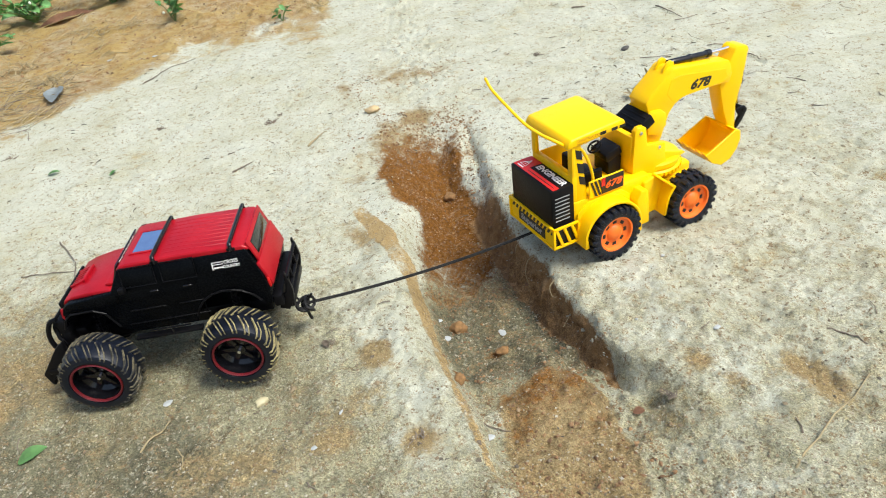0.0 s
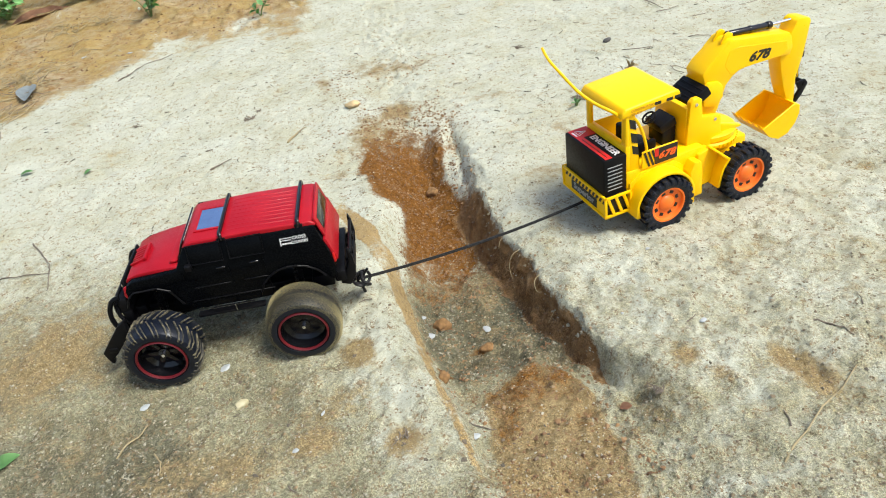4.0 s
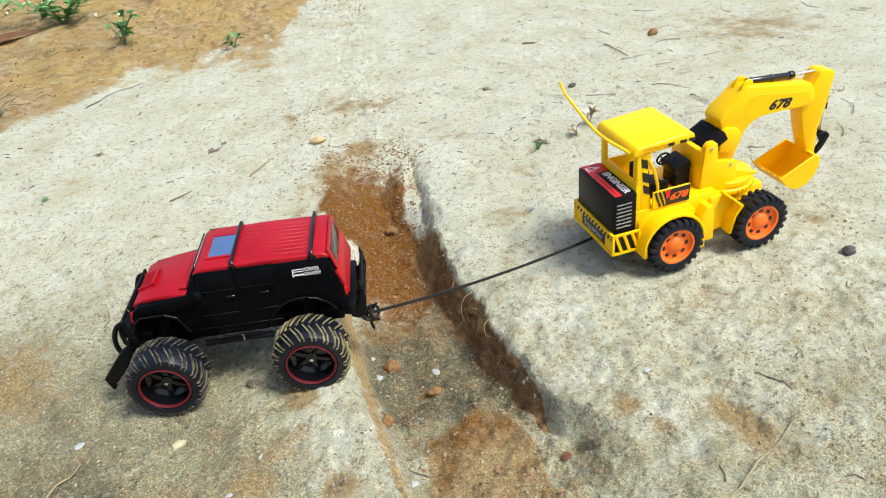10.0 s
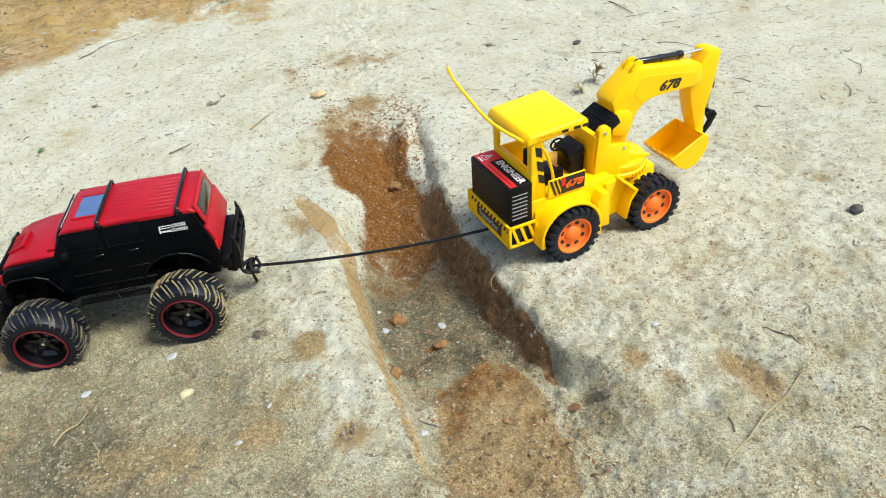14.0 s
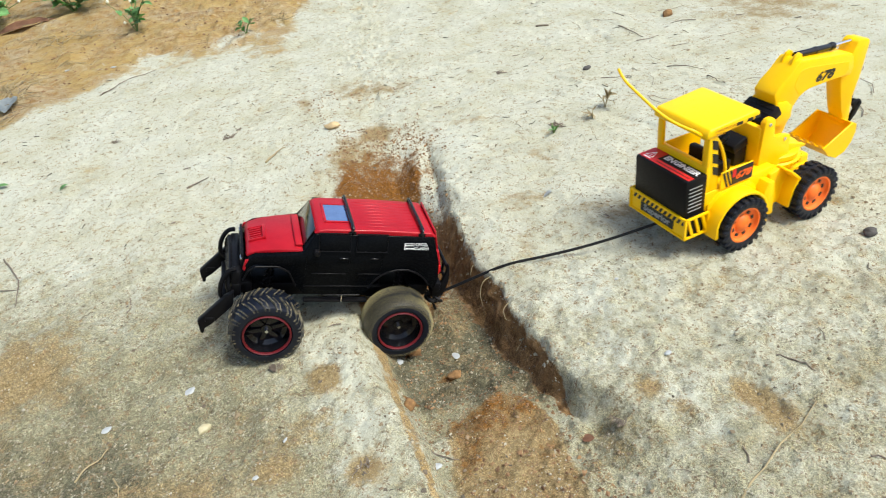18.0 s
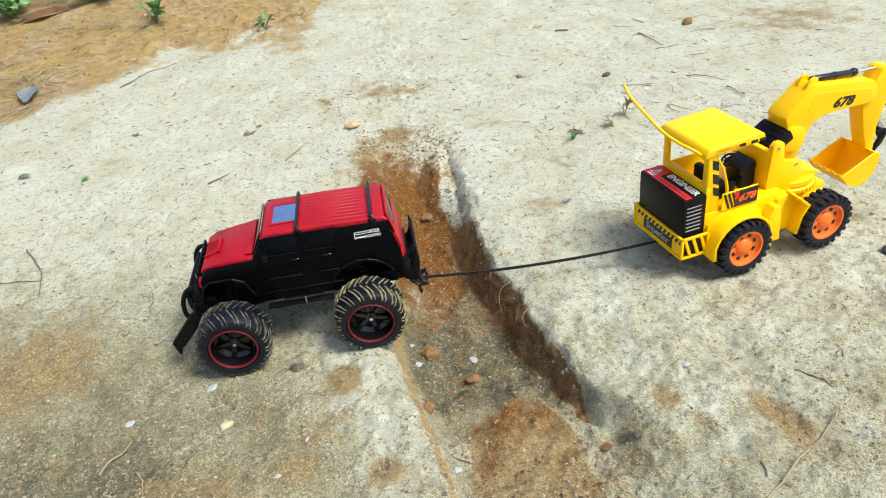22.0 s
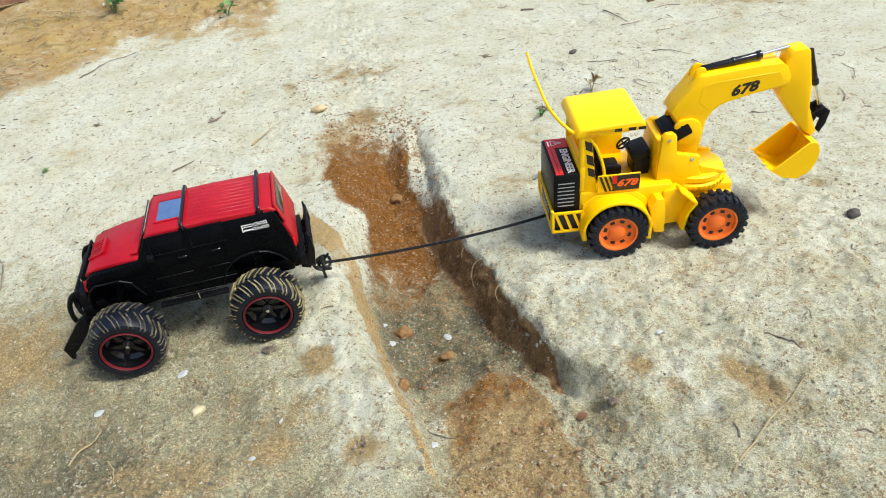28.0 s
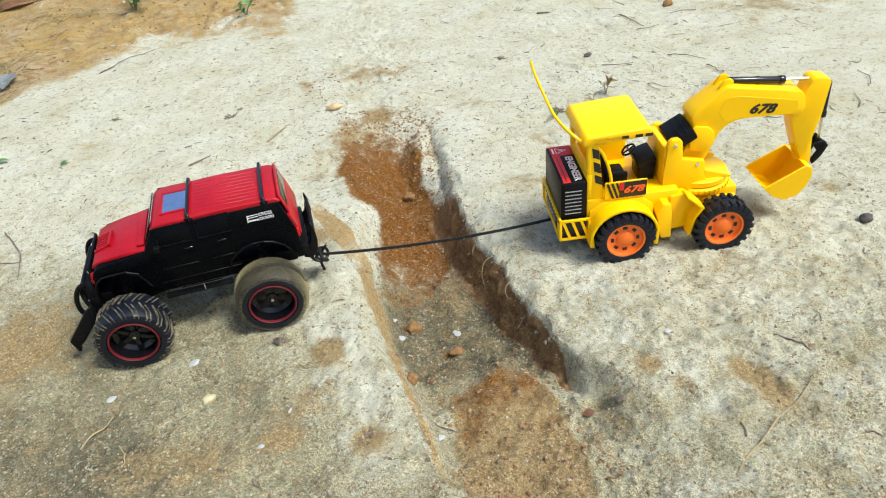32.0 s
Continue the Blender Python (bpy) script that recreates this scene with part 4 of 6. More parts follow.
def digger_wheel(parent):
    wheel = part("wheel", widened(1.2, [(0.0, 0.0115), (0.005, 0.0105), (0.0085, 0.0085), (0.0095, 0.0065), (0.0155, 0.0065), (0.0172, 0.0075), (0.0182, 0.0115), (0.0205, 0.0118), (0.0205, -0.012), (0.018, -0.012), (0.0165, -0.002), (0.0, -0.002)], 40), ORANGE, parent, "orange plastic wheel")
    # black pads paint the dark depth of the wheel's eight holes
    hole = None
    for k in range(8):
        m = Matrix.Rotation(k * math.tau / 8, 4, "Y") @ Matrix.Translation((0.0156, 0.0066, 0))
        if hole is None:
            hole = part("rim_hole_dark", round_edges(box(-0.0021, 0.0021, -0.0004, 0.00035, -0.0029, 0.0029), 0.0007, 2), BLACK_INK, wheel, at=m)
        else:
            again("rim_hole_dark", hole, wheel, m)
    side = [(0.0203, 0.0112), (0.0225, 0.0128), (0.0265, 0.0132), (0.0292, 0.0118), (0.0302, 0.007), (0.0304, 0.0)]
    lugs = []
    big = Matrix.Diagonal((1.133, 1, 1.133, 1))
    for k in range(22):
        a = k * math.tau / 22
        for s in (-1, 1):
            off = 0 if s > 0 else math.tau / 44
            m = big @ Matrix.Rotation(a + off, 4, "Y")
            lugs.append(box(0.0280, 0.0322, min(s * 0.0025, s * 0.0128), max(s * 0.0025, s * 0.0128), -0.0025, 0.0025, 0.0007, 1, m))
            lugs.append(box(0.0245, 0.0305, min(s * 0.0118, s * 0.0138), max(s * 0.0118, s * 0.0138), -0.0018, 0.0018, 0.0005, 1, m))
    part("tyre", merge(lathe([(r * 1.133, y) for r, y in side + [(r, -y) for r, y in side[-2::-1]] + [(0.0198, 0.0)]], 44, closed=True), *lugs), RUBBER, wheel, "black knobbly rubber tyre")
    return wheel


def build_digger():
    digger = tagged(new("toy_digger"), "yellow plastic toy wheeled digger with orange wheels", "toy digger")
    # frame and deck
    part("chassis", merge(box(-0.105, 0.085, -0.034, 0.034, 0.026, 0.052, 0.003), box(-0.020, 0.020, -0.042, 0.042, 0.018, 0.050, 0.003)), YELLOW, digger, "yellow chassis")
    deck = part("deck", merge(box(-0.108, 0.006, -0.045, 0.045, 0.050, 0.078, 0.003), box(0.0, 0.086, -0.030, 0.030, 0.048, 0.062, 0.003)), YELLOW, digger, "yellow deck")
    for s in (-1, 1):
        # arched mudguard over the rear wheel, with a leg before it
        outer = arc(-0.065, 0.030, 0.0435, 168, 10, 14)
        inner = arc(-0.065, 0.030, 0.0395, 10, 168, 14)
        pts = [(-0.1075, 0.022)] + outer + [(-0.0225, 0.016), (-0.029, 0.016)] + inner + [(-0.1015, 0.022)]
        part("rear_mudguard", merge(prism(pts, min(s * 0.040, s * 0.068), max(s * 0.040, s * 0.068), 0.0012), prism([(-0.1065, 0.036), (-0.104, 0.062), (-0.088, 0.0735), (-0.040, 0.0735), (-0.026, 0.062), (-0.0235, 0.036)] + arc(-0.065, 0.030, 0.0415, 12, 168, 12), min(s * 0.040, s * 0.0475), max(s * 0.040, s * 0.0475), 0.001)), YELLOW, digger, "yellow arched rear mudguard")
        part("side_leg", prism([(-0.0245, 0.056), (-0.0180, 0.068), (-0.0085, 0.067), (-0.0055, 0.050), (-0.0040, 0.018), (-0.0165, 0.018), (-0.0200, 0.030)], min(s * 0.038, s * 0.060), max(s * 0.038, s * 0.060), 0.0015), YELLOW, digger)
        part("front_mudguard", merge(prism([(-0.006, 0.070), (0.0116, 0.0745), (0.0280, 0.062), (0.0205, 0.046), (0.0165, 0.024), (-0.006, 0.022)], min(s * 0.036, s * 0.050), max(s * 0.036, s * 0.050), 0.0018), prism([(0.0095, 0.0755), (0.0125, 0.0765), (0.0315, 0.0600), (0.0225, 0.046), (0.0180, 0.022), (0.0145, 0.022), (0.0190, 0.047), (0.0265, 0.0595)], min(s * 0.044, s * 0.066), max(s * 0.044, s * 0.066), 0.0008)), YELLOW, digger, "yellow front mudguard")
        part("label_plate", box(-0.087, -0.036, min(s * 0.0450, s * 0.0470), max(s * 0.0450, s * 0.0470), 0.0765, 0.1005, 0.0008, 1), YELLOW, digger)
        f = plane_at((-0.061, s * 0.0471, 0.0885), (-s, 0, 0), (0, 0, 1)) if s > 0 else plane_at((-0.061, s * 0.0471, 0.0885), (1, 0, 0), (0, 0, 1))
        part("side_sticker", merge(box(-0.008, 0.0245, -0.0105, 0.0105, 0, 0.0004, m=f)), BLACK_INK, digger, "black sticker with a model number")
        part("sticker_corner", box(-0.0085, -0.0030, 0.0, 0.0105, 0.0004, 0.0008, m=f), RED_INK, digger)
        part("sticker_text", letters("678", 0.0125, f @ Matrix.Translation((0.0085, -0.0005, 0.0006)), wide=1.3, bold=0.0004, lean=0.3), ORANGE_INK, digger, "orange digits 678")
        for i in range(3):
            x = -0.0245 + i * 0.0055
            part("hazard_stripe", stripe(f, x), BLACK_INK, digger)
    # engine box
    engine = part("engine_box", box(-0.1395, -0.1075, -0.0455, 0.0455, 0.050, 0.1055, 0.0022), BLACK, digger, "black ribbed engine box")
    for i in range(7):
        z = 0.0625 + i * 0.0052
        for s in (-1, 1):
            part("louvre", box(-0.1345, -0.1145, s * 0.0455 - 0.0005, s * 0.0455 + 0.0005, z - 0.0006, z + 0.0006), GREY_INK, engine)
    top = plane_at((-0.1235, 0, 0.1056), (0, -1, 0), (1, 0, 0))
    part("red_sticker", merge(box(-0.044, -0.020, -0.0125, 0.0145, 0, 0.0003, m=top), box(-0.020, 0.044, -0.0125, -0.0035, 0, 0.0003, m=top)), RED_INK, engine, "red warning sticker")
    part("text_bars", box(-0.016, 0.040, -0.0088, -0.0078, 0.0003, 0.0006, m=top), BLACK_INK, engine)
    tri = [(-0.038, -0.006), (-0.026, -0.006), (-0.032, 0.007)]
    part("warning_triangle", merge(*[tube([top @ Vector((*tri[i], 0.0006)), top @ Vector((*tri[(i + 1) % 3], 0.0006))], 0.0005, 4) for i in range(3)], box(-0.0324, -0.0316, -0.003, 0.003, 0.0003, 0.0007, m=top)), WHITE_INK, engine)
    part("warning_text", box(-0.038, -0.026, -0.0105, -0.0085, 0.0003, 0.0006, m=top), WHITE_INK, engine)
    part("engine_text", letters("ENGINEER", 0.0125, top @ Matrix.Translation((0.0125, 0.0060, 0.0005)), wide=0.98, bold=0.0004), WHITE_INK, engine, "white lettering ENGINEER")
    # rear bumper: a frame with hazard stripes and a name plate
    bumper = part("bumper", merge(box(-0.1425, -0.139, -0.052, 0.052, 0.0265, 0.0295, 0.0008), box(-0.1425, -0.139, -0.052, 0.052, 0.0535, 0.0565, 0.0008), box(-0.1425, -0.139, -0.052, -0.0485, 0.0265, 0.0565, 0.0008), box(-0.1425, -0.139, 0.0485, 0.052, 0.0265, 0.0565, 0.0008), box(-0.1405, -0.139, -0.049, 0.049, 0.029, 0.054)), YELLOW, digger, "yellow rear bumper")
    rear = plane_at((-0.1406, 0, 0.0415), (0, -1, 0), (0, 0, 1))
    part("name_plate", box(-0.030, 0.030, -0.0095, 0.0035, 0, 0.0005, m=rear), BLACK_INK, bumper)
    part("name_text", letters("Superior", 0.0125, rear @ Matrix.Translation((0.0, -0.0025, 0.0007)), wide=1.1, bold=0.0003), GREY_INK, bumper, "pale lettering Superior")
    for i in range(12):
        x = -0.045 + i * 0.0080
        part("hazard_stripe", slant(rear, x, 0.0045, 0.0115, 0.004, 0.004), BLACK_INK, bumper)
    for s in (-1, 1):
        y0, y1 = min(s * 0.049, s * 0.052), max(s * 0.049, s * 0.052)
        part("bumper_side", merge(box(-0.1400, -0.1035, y0, y1, 0.0265, 0.0300, 0.0008), box(-0.1400, -0.1035, y0, y1, 0.0530, 0.0565, 0.0008), box(-0.107, -0.1035, y0, y1, 0.0265, 0.0565, 0.0008)), YELLOW, bumper)
        for x in (-0.134, -0.123, -0.112):
            part("brace", prism([(x - 0.0052, 0.0535), (x - 0.0015, 0.0535), (x + 0.0070, 0.0295), (x + 0.0033, 0.0295)] if s < 0 else [(x - 0.0052, 0.0535), (x - 0.0015, 0.0535), (x + 0.0070, 0.0295), (x + 0.0033, 0.0295)], y0, y1), YELLOW, bumper)
        # a black sheet stands in for the shade inside the side frame's openings
        part("opening_shade", box(-0.139, -0.108, s * 0.0465 - 0.0005, s * 0.0465 + 0.0005, 0.028, 0.055), BLACK_INK, bumper)
    # cab
    cab = part("cab_back", merge(box(-0.1085, -0.1010, -0.0435, 0.0435, 0.078, 0.114, 0.002)), YELLOW, digger, "yellow open cab with a rear window")
    for s in (-1, 1):
        part("rear_post", box(-0.1087, -0.1030, min(s * 0.0340, s * 0.0437), max(s * 0.0340, s * 0.0437), 0.112, 0.158, 0.0020), YELLOW, cab)
    part("window_header", box(-0.1085, -0.1010, -0.033, 0.033, 0.148, 0.156, 0.0015), YELLOW, cab)
    part("side_wall", box(-0.102, -0.036, 0.0405, 0.0435, 0.077, 0.110, 0.0012), YELLOW, cab)
    part("grab_rail", tube(smooth_line([(-0.0970, -0.0420, 0.148), (-0.0905, -0.0425, 0.139), (-0.0840, -0.0432, 0.123), (-0.0800, -0.0438, 0.108), (-0.0790, -0.0440, 0.098)], 5), 0.0019, 8), YELLOW, cab)
    part("side_pillar", prism([(-0.1080, 0.157), (-0.0960, 0.157), (-0.0870, 0.0775), (-0.1040, 0.0775)], -0.0432, -0.0408, 0.0008), YELLOW, cab)
    for z0, z1 in ((0.136, 0.148), (0.117, 0.130), (0.101, 0.112)):
        a0, a1 = (-0.1045 + 0.12 * (0.157 - z) for z in (z0, z1))
        part("cab_stripe", prism([(a0, z0), (a0 + 0.0082, z0 - 0.004), (a1 + 0.0082, z1 - 0.004), (a1, z1)], -0.0438, -0.0431), BLACK_INK, cab)
    roof = part("roof", merge(prism([(-0.1150, 0.1510), (-0.1145, 0.1570), (-0.110, 0.1630), (-0.040, 0.1672), (-0.0345, 0.1645), (-0.0335, 0.1580), (-0.038, 0.1555)], -0.0455, 0.0455, 0.0028, 3)), YELLOW, cab, "yellow cab roof")
    for x in (-0.066, -0.050, -0.0385):
        for s in (-1, 1):
            part("roof_stripe", box(x - 0.0042, x + 0.0042, s * 0.0456 - 0.0003, s * 0.0456 + 0.0003, 0.1568, 0.1605), BLACK_INK, cab)
    f = plane_at((-0.091, -0.0457, 0.1575), (1, 0, 0), (0, 0, 1))
    part("cab_text", merge(letters("CONSTRUCTION", 0.0046, f @ Matrix.Translation((0.006, 0.0012, 0))), letters("TRUCK", 0.0046, f @ Matrix.Translation((-0.004, -0.0034, 0)))), surface("raised_yellow", (0.62, 0.30, 0.01), 0.4), cab, "small raised lettering CONSTRUCTION TRUCK")
    seat = part("seat", merge(box(-0.080, -0.052, -0.024, 0.010, 0.078, 0.092, 0.003), box(-0.088, -0.078, -0.024, 0.010, 0.080, 0.118, 0.003), box(-0.080, -0.054, -0.029, -0.023, 0.086, 0.100, 0.0015)), BLACK, digger, "black seat")
    desk = part("console", merge(box(-0.036, -0.016, -0.017, 0.013, 0.078, 0.102, 0.002), box(-0.042, -0.018, -0.018, 0.014, 0.098, 0.110, 0.002, m=Matrix.Translation((-0.034, 0, 0.11)) @ Matrix.Rotation(radians(-18), 4, "Y") @ Matrix.Translation((0.034, 0, -0.11)))), BLACK, digger, "black control console")
    sw = Matrix.Translation((-0.047, -0.003, 0.1165)) @ Matrix.Rotation(radians(-35), 4, "Y")
    ring = [sw @ Vector((0.0085 * math.cos(a), 0.0085 * math.sin(a), 0)) for a in np.linspace(0, math.tau, 25)]
    part("steering_wheel", merge(tube(ring, 0.0013, 6), tube([sw @ Vector((-0.008, 0, 0)), sw @ Vector((0.008, 0, 0))], 0.001, 5), tube([sw @ Vector((0, -0.008, 0)), sw @ Vector((0, 0.008, 0))], 0.001, 5), tube([sw @ Vector((0, 0, 0)), (-0.036, -0.003, 0.105)], 0.0018, 6)), BLACK, digger)
    part("aerial", tube(smooth_line([(-0.108, -0.034, 0.148), (-0.121, -0.034, 0.1600), (-0.131, -0.016, 0.1660), (-0.139, 0.006, 0.1745), (-0.1455, 0.036, 0.190), (-0.1500, 0.058, 0.203), (-0.1525, 0.068, 0.2155)], 5), 0.0021, 8, 0.8), YELLOW, digger, "bent yellow plastic aerial")
    # slewing ring and boom bracket
    part("turntable", merge(lathe([(0.0, 0.006), (0.0385, 0.006), (0.0405, 0.004), (0.0405, 0.0), (0.0, 0.0)], 48), *[box(0.0395, 0.0418, 0.0, 0.0042, -0.0013, 0.0013, 0.0, m=Matrix.Rotation(k * math.tau / 40, 4, "Y")) for k in range(40)]), YELLOW, digger, "yellow toothed turntable", at=Matrix.Translation((0.042, 0, 0.0625)) @ Matrix.Rotation(radians(90), 4, "X"))
    bracket = part("boom_bracket", merge(lathe([(0.0, 0.006), (0.035, 0.006), (0.0385, 0.004), (0.0385, -0.002), (0.0, -0.002)], 40)), YELLOW, digger, "yellow slewing bracket", at=Matrix.Translation((0.042, 0, 0.0725)) @ Matrix.Rotation(radians(90), 4, "X"))
    for s in (-1, 1):
        y0, y1 = min(s * 0.026, s * 0.034), max(s * 0.026, s * 0.034)
        top = 0.1395 if s < 0 else 0.1300
        cheek = part("bracket_cheek", prism([(-0.012, 0.066), (0.050, 0.066), (0.046, 0.074), (0.040, 0.084), (0.038, 0.106), (0.010, 0.112), (0.0075, top - 0.0035), (0.003, top), (-0.005, top), (-0.0095, top - 0.0045), (-0.0115, 0.100)], y0, y1, 0.0014), YELLOW, digger, "yellow bracket cheek")
        for x, z in ((-0.0012, top - 0.008), (0.0287, 0.1030)):
            part("screw", cyl((x, s * 0.0335, z), (x, s * 0.0352, z), 0.0026, 0.0021, 12), CHROME, cheek, "small steel screw")
        part("gusset", prism([(0.040, 0.074), (0.074, 0.0765), (0.076, 0.0785), (0.042, 0.090)], min(s * 0.022, s * 0.030), max(s * 0.022, s * 0.030), 0.001), YELLOW, digger)
    part("bracket_back", merge(box(-0.0125, -0.004, -0.030, 0.030, 0.064, 0.128, 0.002)), YELLOW, digger)
    cover = Matrix.Translation((0.0105, 0, 0.1370)) @ Matrix.Rotation(radians(-30), 4, "Y")
    part("motor_cover", merge(box(-0.0155, 0.0150, -0.0235, 0.0235, -0.014, 0.0, 0.002, m=cover), *[box(x - 0.0012, x + 0.0012, -0.021, 0.021, -0.0005, 0.0009, 0.0004, 1, m=cover) for x in (-0.009, -0.001, 0.007)]), BLACK, digger, "ribbed black motor cover")
    # boom, stick and bucket
    outline = [(-0.004, 0.104), (0.004, 0.092), (0.022, 0.088), (0.040, 0.093), (0.0473, 0.1035), (0.0540, 0.123), (0.0575, 0.133), (0.0656, 0.1420), (0.075, 0.1470), (0.0843, 0.1485), (0.1129, 0.1488), (0.143, 0.1470), (0.155, 0.146), (0.158, 0.156), (0.1545, 0.170), (0.150, 0.1765), (0.1239, 0.1815), (0.085, 0.187), (0.066, 0.1900), (0.0600, 0.1915), (0.0555, 0.1895), (0.041, 0.1760), (0.0270, 0.1660), (0.0195, 0.1570), (0.0235, 0.1460), (0.0250, 0.130), (0.016, 0.112)]
    boom = part("boom", prism(outline, -0.0165, 0.0165, 0.002, 2), YELLOW, digger, "yellow curved boom")
    part("boom_rib", merge(*[prism([(0.080, 0.1495), (0.142, 0.1495), (0.149, 0.156), (0.146, 0.167), (0.072, 0.1795), (0.058, 0.178), (0.052, 0.160), (0.062, 0.146)], min(s * 0.0160, s * 0.0168), max(s * 0.0160, s * 0.0168), 0.0004, 1) for s in (-1, 1)]), YELLOW, boom)
    for s in (-1, 1):
        f = plane_at((0.1035, s * 0.01700, 0.1595), (-s, 0, 0.07 * s) if s > 0 else (1, 0, -0.07), (0.07, 0, 1))
        part("boom_text", letters("678", 0.0165, f, wide=1.25, bold=0.0007, lean=0.3), BLACK_INK, boom, "black digits 678")
    part("boom_ram", merge(cyl((0.064, 0, 0.1920), (0.132, 0, 0.1865), 0.0042, None, 14, 0.0006), cyl((0.126, 0, 0.1870), (0.1325, 0, 0.1865), 0.0050, None, 14, 0.0006), cyl((0.098, 0, 0.1893), (0.102, 0, 0.1890), 0.0048, None, 14, 0.0006)), RIM_BLACK, boom, "black ram barrel")
    for s in (-1, 1):
        part("ram_lug", prism([(0.050, 0.186), (0.056, 0.1965), (0.062, 0.1985), (0.067, 0.1955), (0.068, 0.187)], min(s * 0.0052, s * 0.0085), max(s * 0.0052, s * 0.0085), 0.0008), YELLOW, boom)
    for s in (-1, 1):
        part("knuckle_cover", prism([(0.0195, 0.141), (0.0263, 0.147), (0.042, 0.144), (0.050, 0.136), (0.0515, 0.1215), (0.0405, 0.109), (0.0215, 0.1156)], min(s * 0.016, s * 0.0205), max(s * 0.016, s * 0.0205), 0.0022), YELLOW, boom)
    part("ram_rod", cyl((0.132, 0, 0.1865), (0.163, 0, 0.1850), 0.0021, None, 10), CHROME, boom, "polished steel ram rod")
    stick = part("stick", prism([(0.1444, 0.141), (0.150, 0.160), (0.157, 0.172), (0.1640, 0.1860), (0.170, 0.1885), (0.184, 0.1855), (0.1875, 0.181), (0.1860, 0.169), (0.1825, 0.1364), (0.1760, 0.1080), (0.1785, 0.072), (0.172, 0.068), (0.166, 0.076), (0.1570, 0.098), (0.1500, 0.120)], -0.0115, 0.0115, 0.0018, 2), YELLOW, digger, "yellow stick arm")
    part("stick_ram", merge(cyl((0.1905, 0, 0.176), (0.1900, 0, 0.130), 0.0037, None, 12, 0.0006), cyl((0.1901, 0, 0.136), (0.1900, 0, 0.129), 0.0044, None, 12, 0.0006)), RIM_BLACK, stick, "black ram barrel")
    part("ram_rod", cyl((0.1900, 0, 0.130), (0.1905, 0, 0.100), 0.0017, None, 8), CHROME, stick)
    link_side = [(0.178, 0.098), (0.193, 0.100), (0.198, 0.093), (0.190, 0.078), (0.181, 0.069), (0.178, 0.075), (0.185, 0.087)]
    part("linkage", merge(cyl((0.192, -0.013, 0.094), (0.192, 0.013, 0.094), 0.0042, None, 10, 0.0006), prism(link_side, -0.012, -0.008, 0.0008), prism(link_side, 0.008, 0.012, 0.0008)), BLACK, stick, "black bucket linkage")
    shell = [(0.114, 0.057), (0.127, 0.042), (0.1431, 0.034), (0.158, 0.038), (0.1685, 0.050), (0.1735, 0.064), (0.172, 0.076), (0.164, 0.080)]
    thick = [(x + (0.148 - x) * 0.055, z + (0.062 - z) * 0.055) for x, z in shell]
    plates = [prism(shell, s * 0.0275 - 0.0012, s * 0.0275 + 0.0012, 0.0004, 1) for s in (-1, 1)]
    bucket = part("bucket", merge(prism(shell + thick[::-1], -0.0275, 0.0275, 0.0005, 1), *plates), YELLOW, digger, "yellow toothed bucket")
    for i in range(5):
        y = -0.0235 + i * 0.01175
        part("tooth", prism([(0.1185, 0.0520), (0.116, 0.0585), (0.1090, 0.0640)], y - 0.003, y + 0.003, 0.0004, 1), YELLOW, bucket)
    wheels = []
    w = digger_wheel(digger)
    w.matrix_basis = pose(DIGGER_AXLES[0], 0.0615, DIGGER_HUB)
    wheels.append((w, DIGGER_AXLES[0], 1))
    for x, s in ((DIGGER_AXLES[0], -1), (DIGGER_AXLES[1], 1), (DIGGER_AXLES[1], -1)):
        wheels.append((copy_thing(w, pose(x, s * 0.0615, DIGGER_HUB, 0, 0, 0 if s > 0 else 180)), x, s))
    for x in DIGGER_AXLES:
        part("axle", cyl((x, -0.052, DIGGER_HUB), (x, 0.052, DIGGER_HUB), 0.005, None, 10), BLACK, digger)
    return digger, wheels, boom, stick, bucket


def slant(f, x, y0, y1, w, lean):
    """A leaning stripe on the plane f."""
    bm = bmesh.new()
    low = [bm.verts.new(f @ Vector((a, b, 0.0002))) for a, b in ((x, y0), (x + w, y0), (x + w + lean, y1), (x + lean, y1))]
    top = [bm.verts.new(f @ Vector((a, b, 0.0006))) for a, b in ((x, y0), (x + w, y0), (x + w + lean, y1), (x + lean, y1))]
    bm.faces.new(low[::-1])
    bm.faces.new(top)
    for i in range(4):
        j = (i + 1) % 4
        bm.faces.new((low[i], low[j], top[j], top[i]))
    return bm


def stripe(f, x):
    return slant(f, x + 0.0075, -0.0105, 0.0105, 0.003, -0.0075)


digger, digger_wheels, boom, stick, bucket = build_digger()


# ---- loose things on the sand ----
STONE_BROWN = surface("brown_stone", (0.23, 0.125, 0.048), 0.95, stain=0.4, scale=220, grain=900, relief=0.9)
STONE_TAN = surface("tan_stone", (0.52, 0.38, 0.20), 0.8, stain=0.15, scale=150, relief=0.3)
STONE_DARK = surface("dark_stone", (0.07, 0.065, 0.06), 0.85, stain=0.3, scale=200, relief=0.4)
CHIP_WHITE = surface("white_chip", (0.38, 0.40, 0.40), 0.5, stain=0.1, scale=150, relief=0.2)
SHELL_CREAM = surface("cream_shell", (0.46, 0.41, 0.25), 0.45, stain=0.1, scale=120, relief=0.2)
BARK = surface("dry_bark", (0.18, 0.145, 0.11), 0.9, stain=0.3, scale=200, relief=0.5)
STRAW = surface("dry_straw", (0.34, 0.27, 0.145), 0.8, stain=0.2, scale=100, relief=0.2)
LEAF_DRY = surface("dry_leaf", (0.30, 0.15, 0.085), 0.75, stain=0.25, scale=60, grain=300, relief=0.4)
